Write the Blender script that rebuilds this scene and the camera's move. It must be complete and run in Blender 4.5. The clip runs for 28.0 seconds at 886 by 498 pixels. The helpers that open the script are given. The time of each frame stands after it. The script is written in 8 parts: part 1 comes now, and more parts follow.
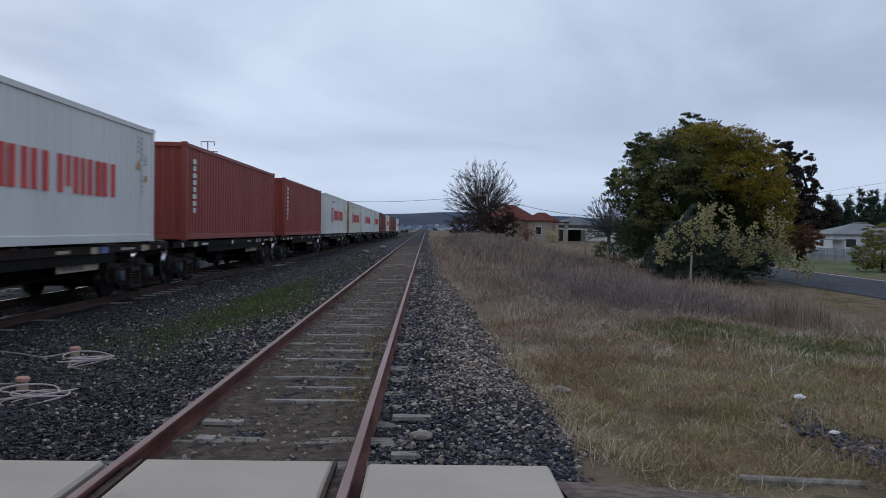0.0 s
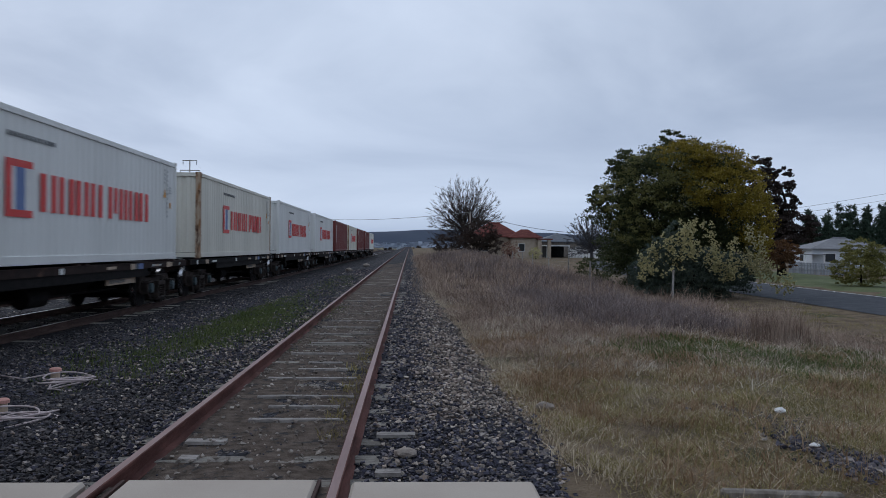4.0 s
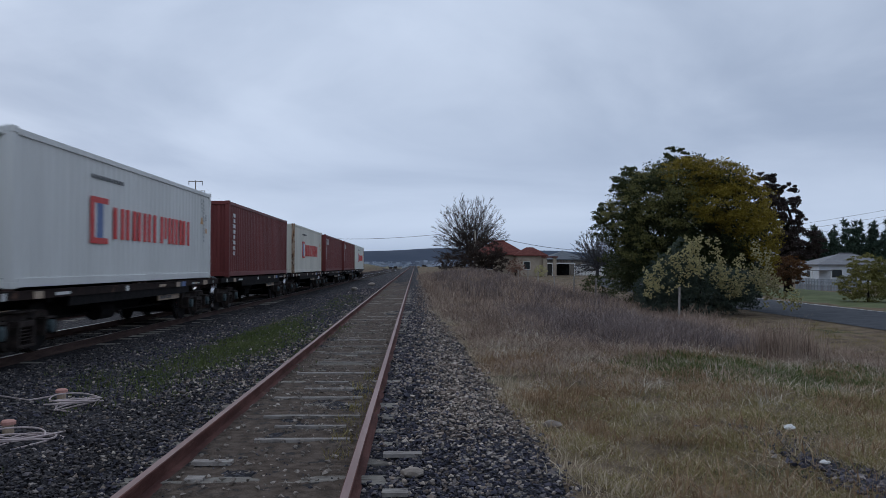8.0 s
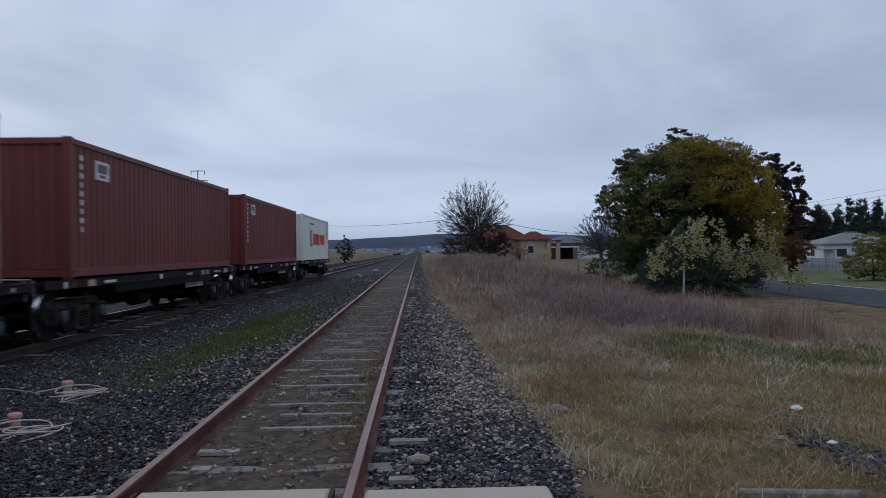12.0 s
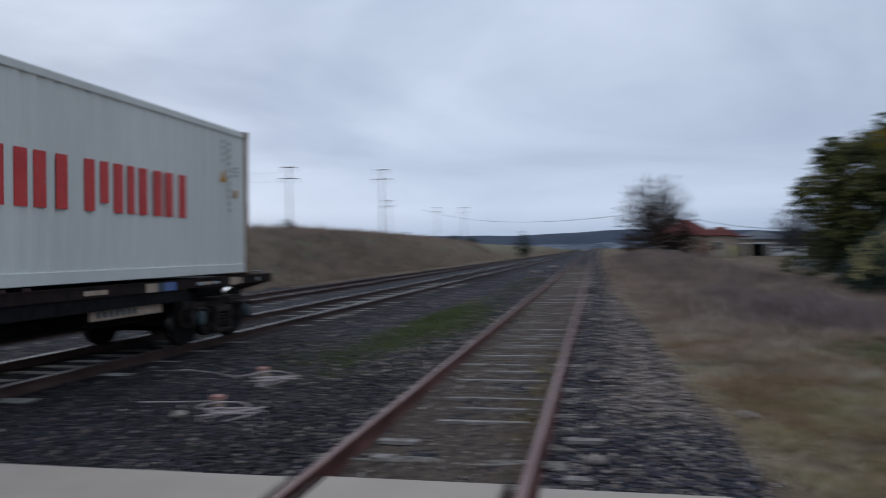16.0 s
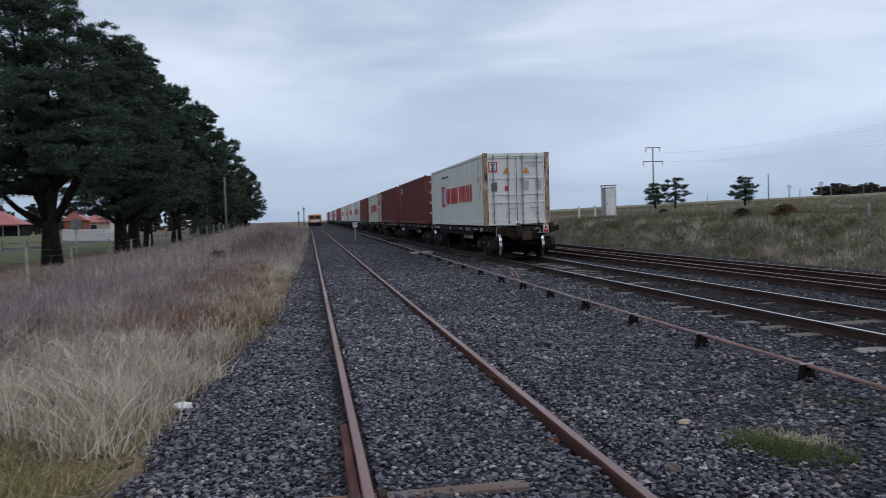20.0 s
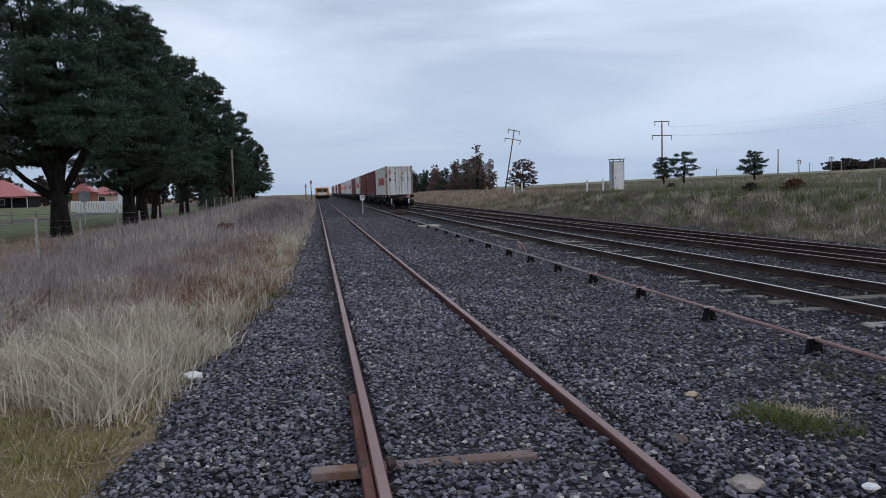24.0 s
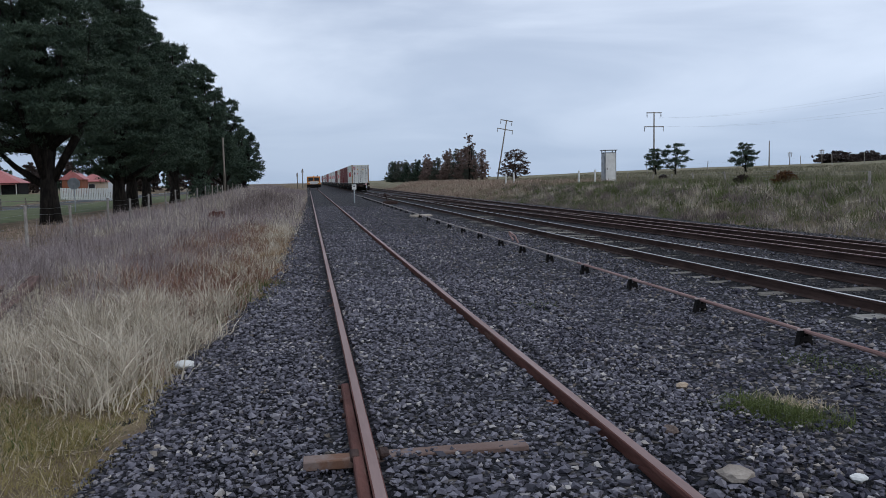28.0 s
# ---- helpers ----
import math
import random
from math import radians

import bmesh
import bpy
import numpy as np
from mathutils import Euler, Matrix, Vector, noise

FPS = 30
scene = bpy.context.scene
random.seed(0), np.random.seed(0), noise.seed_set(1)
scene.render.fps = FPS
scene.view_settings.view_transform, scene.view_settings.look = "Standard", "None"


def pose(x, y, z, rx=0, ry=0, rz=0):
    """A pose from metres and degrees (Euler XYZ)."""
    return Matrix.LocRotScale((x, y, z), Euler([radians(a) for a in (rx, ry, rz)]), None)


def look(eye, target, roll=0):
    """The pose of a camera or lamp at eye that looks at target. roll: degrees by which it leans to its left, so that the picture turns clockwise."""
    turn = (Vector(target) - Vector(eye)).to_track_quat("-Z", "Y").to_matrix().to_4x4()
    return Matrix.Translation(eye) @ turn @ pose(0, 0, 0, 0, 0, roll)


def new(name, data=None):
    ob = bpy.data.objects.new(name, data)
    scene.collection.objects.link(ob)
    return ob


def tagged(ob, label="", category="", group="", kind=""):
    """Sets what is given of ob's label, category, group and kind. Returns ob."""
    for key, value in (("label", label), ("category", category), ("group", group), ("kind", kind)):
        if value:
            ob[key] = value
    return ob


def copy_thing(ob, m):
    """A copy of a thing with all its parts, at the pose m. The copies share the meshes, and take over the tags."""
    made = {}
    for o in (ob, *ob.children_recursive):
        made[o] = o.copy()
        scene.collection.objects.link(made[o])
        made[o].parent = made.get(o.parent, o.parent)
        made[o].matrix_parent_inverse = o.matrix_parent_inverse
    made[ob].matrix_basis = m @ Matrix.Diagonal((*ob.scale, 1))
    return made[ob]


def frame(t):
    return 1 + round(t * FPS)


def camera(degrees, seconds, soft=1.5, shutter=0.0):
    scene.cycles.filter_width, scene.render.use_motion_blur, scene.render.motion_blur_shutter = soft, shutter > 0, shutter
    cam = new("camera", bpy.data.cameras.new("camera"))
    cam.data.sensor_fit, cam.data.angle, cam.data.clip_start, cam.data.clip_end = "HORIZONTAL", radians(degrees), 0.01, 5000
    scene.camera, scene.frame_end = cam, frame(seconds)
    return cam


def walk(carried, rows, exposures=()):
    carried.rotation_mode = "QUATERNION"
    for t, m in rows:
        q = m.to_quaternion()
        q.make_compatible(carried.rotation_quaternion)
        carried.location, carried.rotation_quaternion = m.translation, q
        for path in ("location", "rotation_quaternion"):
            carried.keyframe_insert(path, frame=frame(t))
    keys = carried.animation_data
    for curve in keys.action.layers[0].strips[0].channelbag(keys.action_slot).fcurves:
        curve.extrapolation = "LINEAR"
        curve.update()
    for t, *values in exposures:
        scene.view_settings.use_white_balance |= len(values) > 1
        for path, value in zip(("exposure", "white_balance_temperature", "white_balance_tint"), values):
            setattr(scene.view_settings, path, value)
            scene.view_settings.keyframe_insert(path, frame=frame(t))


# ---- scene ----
cam = camera(58.15, 28.0, soft=0.7, shutter=0.5)
# seconds, place of the eye, a point looked at, lean
PATH = [
    (0, (0.017, -0.428, 1.558), (0.224, 9.565, 1.263), 0.99),
    (0.5, (0.016, -0.434, 1.553), (0.267, 9.561, 1.323), 0.97),
    (1, (0.016, -0.443, 1.551), (0.293, 9.551, 1.331), 0.99),
    (1.5, (0.020, -0.449, 1.558), (0.341, 9.544, 1.346), 0.87),
    (2, (0.012, -0.460, 1.559), (0.393, 9.531, 1.378), 0.83),
    (2.5, (0.004, -0.460, 1.553), (0.421, 9.530, 1.383), 0.83),
    (3, (0.011, -0.485, 1.565), (0.419, 9.506, 1.425), 0.51),
    (3.5, (0.019, -0.470, 1.557), (0.429, 9.521, 1.458), 0.63),
    (5.5, (0.026, -0.467, 1.560), (0.424, 9.525, 1.580), 0.38),
    (6, (0.028, -0.465, 1.560), (0.413, 9.527, 1.654), 0.35),
    (6.5, (0.021, -0.461, 1.556), (0.403, 9.531, 1.705), 0.35),
    (7, (0.018, -0.470, 1.559), (0.391, 9.521, 1.728), 0.32),
    (7.5, (0.013, -0.475, 1.556), (0.373, 9.516, 1.750), 0.28),
    (8, (0.020, -0.470, 1.554), (0.363, 9.523, 1.713), 0.19),
    (8.5, (0.037, -0.461, 1.549), (0.353, 9.534, 1.657), 0.06),
    (9, (0.039, -0.456, 1.556), (0.327, 9.539, 1.621), -0.15),
    (9.5, (0.043, -0.464, 1.559), (0.327, 9.531, 1.640), -0.36),
    (10, (0.043, -0.460, 1.559), (0.321, 9.535, 1.637), -0.56),
    (10.5, (0.042, -0.461, 1.551), (0.309, 9.535, 1.622), -0.63),
    (11, (0.039, -0.446, 1.558), (0.298, 9.550, 1.585), -0.71),
    (11.5, (0.037, -0.444, 1.557), (0.308, 9.552, 1.575), -0.70),
    (12, (0.026, -0.429, 1.557), (0.324, 9.566, 1.536), -0.77),
    (12.5, (0.024, -0.414, 1.560), (0.349, 9.581, 1.490), -0.58),
    (13, (0.014, -0.430, 1.559), (0.398, 9.563, 1.512), -0.23),
    (13.5, (0.012, -0.429, 1.559), (0.466, 9.560, 1.506), -0.05),
    (15.5, (0.044, -0.433, 1.560), (0.532, 9.554, 1.485), -0.08),
    (16, (0.038, -0.377, 1.554), (-1.871, 9.439, 1.510), -0.69),
    (16.5, (0.001, -0.026, 1.495), (-5.646, 8.227, 1.406), -2.15),
    (16.8, (-0.304, 0.086, 1.357), (-7.763, 6.746, 1.310), -2.50),
    (17, (-0.584, 0.185, 1.361), (-9.024, 5.546, 1.219), -2.78),
    (17.2, (-0.822, 0.330, 1.369), (-10.197, 3.806, 1.225), -2.98),
    (17.3, (-0.842, 0.423, 1.377), (-10.565, 2.757, 1.258), -2.85),
    (17.4, (-0.773, 0.523, 1.385), (-10.722, 1.527, 1.337), -2.78),
    (17.5, (-0.703, 0.622, 1.392), (-10.699, 0.332, 1.418), -2.72),
    (17.6, (-0.634, 0.722, 1.400), (-10.512, -0.831, 1.497), -2.65),
    (17.7, (-0.562, 0.842, 1.403), (-10.175, -1.907, 1.565), -2.95),
    (17.8, (-0.489, 0.962, 1.406), (-9.755, -2.793, 1.629), -3.25),
    (18, (-0.486, 1.054, 1.421), (-8.415, -5.035, 1.689), -2.74),
    (18.5, (-0.196, 1.068, 1.630), (-5.272, -7.546, 1.432), -2.93),
    (19, (-0.174, 0.985, 1.589), (-3.478, -8.450, 1.314), -2.02),
    (19.5, (-0.194, 0.974, 1.560), (-2.455, -8.761, 1.201), -1.88),
    (20, (-0.173, 0.924, 1.558), (-1.813, -8.932, 1.154), -1.85),
    (20.5, (-0.163, 0.924, 1.550), (-1.532, -8.973, 1.131), -1.25),
    (21, (-0.155, 0.922, 1.549), (-1.634, -8.954, 1.012), -1.10),
    (21.5, (-0.162, 0.931, 1.554), (-1.723, -8.925, 0.903), -1.18),
    (23.5, (-0.154, 0.937, 1.547), (-1.712, -8.912, 0.794), -1.64),
    (24, (-0.156, 0.930, 1.546), (-1.697, -8.923, 0.814), -1.61),
    (24.5, (-0.155, 0.933, 1.541), (-1.666, -8.928, 0.859), -1.56),
    (25, (-0.144, 0.960, 1.560), (-1.686, -8.895, 0.855), -1.29),
    (25.5, (-0.150, 0.932, 1.546), (-1.668, -8.927, 0.837), -1.46),
    (26, (-0.151, 0.930, 1.543), (-1.673, -8.925, 0.792), -1.45),
    (26.5, (-0.150, 0.935, 1.544), (-1.698, -8.914, 0.763), -1.31),
    (27, (-0.148, 0.924, 1.546), (-1.710, -8.917, 0.704), -1.31),
    (27.5, (-0.143, 0.931, 1.542), (-1.741, -8.905, 0.709), -1.27),
    (28, (-0.144, 0.929, 1.549), (-1.786, -8.897, 0.687), -1.20),
]
walk(cam, [(t, look(eye, target, lean)) for t, eye, target, lean in PATH],
     exposures=[(0, 0.08, 6150, 10), (3, 0.04, 6130, 10), (8, -0.06, 6080, 10), (15.5, -0.04, 6120, 10), (16.5, 0.02, 6250, 10), (17.2, 0.06, 6360, 10), (18, 0.12, 6520, 10), (19, 0.12, 6500, 10), (20.5, 0.29, 6420, 10), (28, 0.29, 6420, 10)])

# ---------- world and sun: an overcast winter dusk ----------
world = bpy.data.worlds.new("overcast_sky")
scene.world = world
world.use_nodes = True


def overcast():
    nt = world.node_tree
    nt.nodes.clear()
    N, L = nt.nodes.new, nt.links.new
    co = N("ShaderNodeTexCoord")
    sep = N("ShaderNodeSeparateXYZ")
    L(co.outputs["Generated"], sep.inputs[0])
    lift = N("ShaderNodeMath"); lift.operation = "ADD"; lift.inputs[1].default_value = 0.16
    up = N("ShaderNodeMath"); up.operation = "MAXIMUM"; up.inputs[1].default_value = 0.0
    L(sep.outputs[2], up.inputs[0]); L(up.outputs[0], lift.inputs[0])
    dx = N("ShaderNodeMath"); dx.operation = "DIVIDE"
    dy = N("ShaderNodeMath"); dy.operation = "DIVIDE"
    L(sep.outputs[0], dx.inputs[0]); L(lift.outputs[0], dx.inputs[1])
    L(sep.outputs[1], dy.inputs[0]); L(lift.outputs[0], dy.inputs[1])
    flat = N("ShaderNodeCombineXYZ")
    L(dx.outputs[0], flat.inputs[0]); L(dy.outputs[0], flat.inputs[1])
    big = N("ShaderNodeTexNoise")
    big.inputs["Scale"].default_value, big.inputs["Detail"].default_value = 0.62, 7.0
    big.inputs["Roughness"].default_value, big.inputs["Distortion"].default_value = 0.5, 0.5
    L(flat.outputs[0], big.inputs["Vector"])
    cloud = N("ShaderNodeValToRGB")
    cr = cloud.color_ramp
    cr.interpolation = "EASE"
    cr.elements[0].position, cr.elements[0].color = 0.28, (0.335, 0.40, 0.525, 1)
    cr.elements[1].position, cr.elements[1].color = 0.70, (0.73, 0.80, 0.92, 1)
    L(big.outputs[0], cloud.inputs[0])
    # a paler band low over the land, greyer right at the horizon
    band = N("ShaderNodeValToRGB")
    br = band.color_ramp
    br.elements[0].position, br.elements[0].color = 0.0, (0.36, 0.45, 0.60, 1)
    br.elements[1].position, br.elements[1].color = 0.30, (0.54, 0.62, 0.75, 1)
    e = br.elements.new(0.045); e.color = (0.60, 0.69, 0.84, 1)
    e = br.elements.new(0.12); e.color = (0.52, 0.60, 0.75, 1)
    L(up.outputs[0], band.inputs[0])
    # the sky behind the line's far end is a duller slate blue
    dull = N("ShaderNodeValToRGB")
    dr = dull.color_ramp
    dr.elements[0].position, dr.elements[0].color = 0.0, (0.29, 0.375, 0.51, 1)
    dr.elements[1].position, dr.elements[1].color = 0.30, (0.56, 0.64, 0.77, 1)
    e = dr.elements.new(0.10); e.color = (0.385, 0.47, 0.61, 1)
    L(up.outputs[0], dull.inputs[0])
    way = N("ShaderNodeMapRange")
    way.inputs[1].default_value, way.inputs[2].default_value = -0.7, 0.5
    L(sep.outputs[1], way.inputs[0])
    side = N("ShaderNodeMix"); side.data_type = "RGBA"
    L(way.outputs[0], side.inputs[0]); L(dull.outputs[0], side.inputs[6]); L(band.outputs[0], side.inputs[7])
    fade = N("ShaderNodeMapRange")
    fade.inputs[1].default_value, fade.inputs[2].default_value = 0.03, 0.22
    fade.inputs[3].default_value, fade.inputs[4].default_value = 0.15, 0.85
    L(up.outputs[0], fade.inputs[0])
    mix = N("ShaderNodeMix"); mix.data_type = "RGBA"
    L(fade.outputs[0], mix.inputs[0]); L(side.outputs[2], mix.inputs[6]); L(cloud.outputs[0], mix.inputs[7])
    sky = N("ShaderNodeTexSky")
    sky.sky_type, sky.sun_disc = "NISHITA", False
    sky.sun_elevation, sky.sun_rotation = radians(14), radians(-40)
    ten = N("ShaderNodeMix"); ten.data_type = "RGBA"; ten.blend_type = "MULTIPLY"
    ten.inputs[0].default_value = 1.0
    ten.inputs[7].default_value = (10, 10, 10, 1)
    L(mix.outputs[2], ten.inputs[6])
    veil = N("ShaderNodeMix"); veil.data_type = "RGBA"
    veil.inputs[0].default_value = 0.97
    L(sky.outputs[0], veil.inputs[6]); L(ten.outputs[2], veil.inputs[7])
    aim = N("ShaderNodeVectorMath"); aim.operation = "DOT_PRODUCT"
    aim.inputs[1].default_value = (-0.96, -0.28, 0.0)
    L(co.outputs["Generated"], aim.inputs[0])
    pale = N("ShaderNodeMapRange")
    pale.inputs[1].default_value, pale.inputs[2].default_value = -1.0, 1.0
    pale.inputs[3].default_value, pale.inputs[4].default_value = 0.89, 1.11
    L(aim.outputs["Value"], pale.inputs[0])
    tone = N("ShaderNodeVectorMath"); tone.operation = "SCALE"
    L(veil.outputs[2], tone.inputs[0]); L(pale.outputs[0], tone.inputs["Scale"])
    bg = N("ShaderNodeBackground"); bg.inputs[1].default_value = 0.1
    L(tone.outputs[0], bg.inputs[0])
    L(bg.outputs[0], N("ShaderNodeOutputWorld").inputs[0])


overcast()
sun = new("sun", bpy.data.lights.new("sun", "SUN"))
sun.data.energy, sun.data.angle, sun.data.color = 0.5, radians(40), (1.0, 0.95, 0.9)
sun.matrix_world = look((0, 0, 60), (38, -46, 0))
scene.view_settings.exposure = 0.0

# ---------- materials ----------
def surf(name, c1, c2, scale=4.0, rough=0.8, metal=0.0, bump=0.3, fine=60.0, c3=None, spots=0.62, spot_scale=1.2, vary=0.0, stretch=(1, 1, 1), island=False, dist=0.02, grain=0.2):
    """Two tones at one scale, grain at a finer one, and stains of a third tone; relief from the grain."""
    m = bpy.data.materials.new(name)
    m.use_nodes = True
    nt = m.node_tree
    N, L = nt.nodes.new, nt.links.new
    b = nt.nodes["Principled BSDF"]
    co = N("ShaderNodeTexCoord")
    mp = N("ShaderNodeMapping"); mp.inputs["Scale"].default_value = stretch
    L(co.outputs["Object"], mp.inputs[0])
    n1 = N("ShaderNodeTexNoise"); n1.inputs["Scale"].default_value = scale; n1.inputs["Detail"].default_value = 6
    n2 = N("ShaderNodeTexNoise"); n2.inputs["Scale"].default_value = fine; n2.inputs["Detail"].default_value = 4
    L(mp.outputs[0], n1.inputs[0]); L(mp.outputs[0], n2.inputs[0])
    r1 = N("ShaderNodeValToRGB")
    r1.color_ramp.elements[0].position, r1.color_ramp.elements[0].color = 0.36, (*c1, 1)
    r1.color_ramp.elements[1].position, r1.color_ramp.elements[1].color = 0.64, (*c2, 1)
    L(n1.outputs[0], r1.inputs[0])
    col = r1.outputs[0]
    if c3:
        n3 = N("ShaderNodeTexNoise"); n3.inputs["Scale"].default_value = spot_scale; n3.inputs["Detail"].default_value = 9
        n3.inputs["Roughness"].default_value = 0.65
        L(mp.outputs[0], n3.inputs[0])
        r3 = N("ShaderNodeMapRange")
        r3.inputs[1].default_value, r3.inputs[2].default_value = spots, spots + 0.07
        L(n3.outputs[0], r3.inputs[0])
        mx = N("ShaderNodeMix"); mx.data_type = "RGBA"
        L(r3.outputs[0], mx.inputs[0]); L(col, mx.inputs[6]); mx.inputs[7].default_value = (*c3, 1)
        col = mx.outputs[2]
    g = N("ShaderNodeMapRange"); g.inputs[3].default_value, g.inputs[4].default_value = 1 - 1.1 * grain, 1 + 0.9 * grain
    L(n2.outputs[0], g.inputs[0])
    val = g.outputs[0]
    if vary:
        src = N("ShaderNodeNewGeometry").outputs["Random Per Island"] if island else N("ShaderNodeObjectInfo").outputs["Random"]
        rv = N("ShaderNodeMapRange"); rv.inputs[3].default_value, rv.inputs[4].default_value = 1 - vary, 1 + vary
        L(src, rv.inputs[0])
        mu = N("ShaderNodeMath"); mu.operation = "MULTIPLY"
        L(val, mu.inputs[0]); L(rv.outputs[0], mu.inputs[1])
        val = mu.outputs[0]
    hv = N("ShaderNodeHueSaturation")
    L(val, hv.inputs["Value"]); L(col, hv.inputs["Color"])
    L(hv.outputs[0], b.inputs["Base Color"])
    b.inputs["Roughness"].default_value, b.inputs["Metallic"].default_value = rough, metal
    b.inputs["Specular IOR Level"].default_value = 0.12 if rough >= 0.75 else 0.4
    if bump:
        bp = N("ShaderNodeBump"); bp.inputs["Strength"].default_value = bump; bp.inputs["Distance"].default_value = dist
        L(n2.outputs[0], bp.inputs["Height"]); L(bp.outputs[0], b.inputs["Normal"])
    return m


def leafy(name, cols, rough=0.6, trans=0.15):
    """Leaves or blades: a few tones, one for each piece, slightly see-through."""
    m = bpy.data.materials.new(name)
    m.use_nodes = True
    nt = m.node_tree
    N, L = nt.nodes.new, nt.links.new
    b = nt.nodes["Principled BSDF"]
    r = N("ShaderNodeValToRGB")
    r.color_ramp.interpolation = "LINEAR"
    while len(r.color_ramp.elements) < len(cols):
        r.color_ramp.elements.new(0.5)
    for i, c in enumerate(cols):
        r.color_ramp.elements[i].position = i / (len(cols) - 1)
        r.color_ramp.elements[i].color = (*c, 1)
    geo = N("ShaderNodeNewGeometry")
    n = N("ShaderNodeTexNoise"); n.inputs["Scale"].default_value = 0.7; n.inputs["Detail"].default_value = 3
    L(geo.outputs["Position"], n.inputs[0])
    mx = N("ShaderNodeMath"); mx.operation = "MULTIPLY_ADD"; mx.inputs[1].default_value = 0.5
    ad = N("ShaderNodeMapRange"); ad.inputs[1].default_value, ad.inputs[2].default_value = 0.25, 0.75
    ad.inputs[3].default_value, ad.inputs[4].default_value = 0.0, 0.5
    L(n.outputs[0], ad.inputs[0])
    L(geo.outputs["Random Per Island"], mx.inputs[0]); L(ad.outputs[0], mx.inputs[2])
    L(mx.outputs[0], r.inputs[0])
    L(r.outputs[0], b.inputs["Base Color"])
    b.inputs["Roughness"].default_value = rough
    b.inputs["Specular IOR Level"].default_value = 0.2
    if trans:
        tr = N("ShaderNodeBsdfTranslucent"); L(r.outputs[0], tr.inputs[0])
        ms = N("ShaderNodeMixShader"); ms.inputs[0].default_value = trans
        L(b.outputs[0], ms.inputs[1]); L(tr.outputs[0], ms.inputs[2])
        L(ms.outputs[0], nt.nodes["Material Output"].inputs[0])
    return m


def glow(name, c, strength):
    m = bpy.data.materials.new(name)
    m.use_nodes = True
    b = m.node_tree.nodes["Principled BSDF"]
    b.inputs["Base Color"].default_value = (*c, 1)
    b.inputs["Emission Color"].default_value = (*c, 1)
    b.inputs["Emission Strength"].default_value = strength
    return m




def stone_bed():
    """Small broken stones packed together, darker where the trains run: soot plus train shade in the tone."""
    m = bpy.data.materials.new("ballast_bed")
    m.use_nodes = True
    nt = m.node_tree
    N, L = nt.nodes.new, nt.links.new
    b = nt.nodes["Principled BSDF"]
    co = N("ShaderNodeTexCoord")
    vo = N("ShaderNodeTexVoronoi"); vo.inputs["Scale"].default_value = 19
    ed = N("ShaderNodeTexVoronoi"); ed.feature = "DISTANCE_TO_EDGE"; ed.inputs["Scale"].default_value = 19
    L(co.outputs["Object"], vo.inputs["Vector"]); L(co.outputs["Object"], ed.inputs["Vector"])
    r = N("ShaderNodeValToRGB")
    for k, (q, c) in enumerate(((0.0, (0.014, 0.014, 0.018)), (0.5, (0.042, 0.042, 0.052)), (0.8, (0.080, 0.077, 0.084)), (1.0, (0.17, 0.15, 0.135)))):
        e = r.color_ramp.elements[k] if k < 2 else r.color_ramp.elements.new(q)
        e.position, e.color = q, (*c, 1)
    sp = N("ShaderNodeSeparateColor")
    L(vo.outputs["Color"], sp.inputs[0]); L(sp.outputs[0], r.inputs[0])
    # cell edges darkened in the colour to read as shade in the gaps
    j = N("ShaderNodeMapRange"); j.inputs[1].default_value, j.inputs[2].default_value = 0.02, 0.22
    j.inputs[3].default_value = 0.25
    L(ed.outputs["Distance"], j.inputs[0])
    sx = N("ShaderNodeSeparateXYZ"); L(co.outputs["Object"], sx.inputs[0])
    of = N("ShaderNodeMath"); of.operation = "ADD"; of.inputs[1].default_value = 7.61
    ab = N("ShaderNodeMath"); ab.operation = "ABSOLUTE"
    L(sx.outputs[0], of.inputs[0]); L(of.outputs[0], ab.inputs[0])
    # band along the main line: soot, and the train's shade painted in
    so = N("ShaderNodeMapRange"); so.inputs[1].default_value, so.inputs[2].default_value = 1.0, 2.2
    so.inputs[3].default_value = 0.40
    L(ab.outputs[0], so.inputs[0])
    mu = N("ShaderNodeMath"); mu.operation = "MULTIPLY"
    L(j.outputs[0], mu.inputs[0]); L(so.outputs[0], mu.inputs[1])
    hv = N("ShaderNodeHueSaturation")
    L(mu.outputs[0], hv.inputs["Value"]); L(r.outputs[0], hv.inputs["Color"]); L(hv.outputs[0], b.inputs["Base Color"])
    bp = N("ShaderNodeBump"); bp.inputs["Strength"].default_value, bp.inputs["Distance"].default_value = 0.8, 0.03
    L(ed.outputs["Distance"], bp.inputs["Height"]); L(bp.outputs[0], b.inputs["Normal"])
    b.inputs["Roughness"].default_value = 0.9
    b.inputs["Specular IOR Level"].default_value = 0.12
    return m


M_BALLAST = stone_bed()


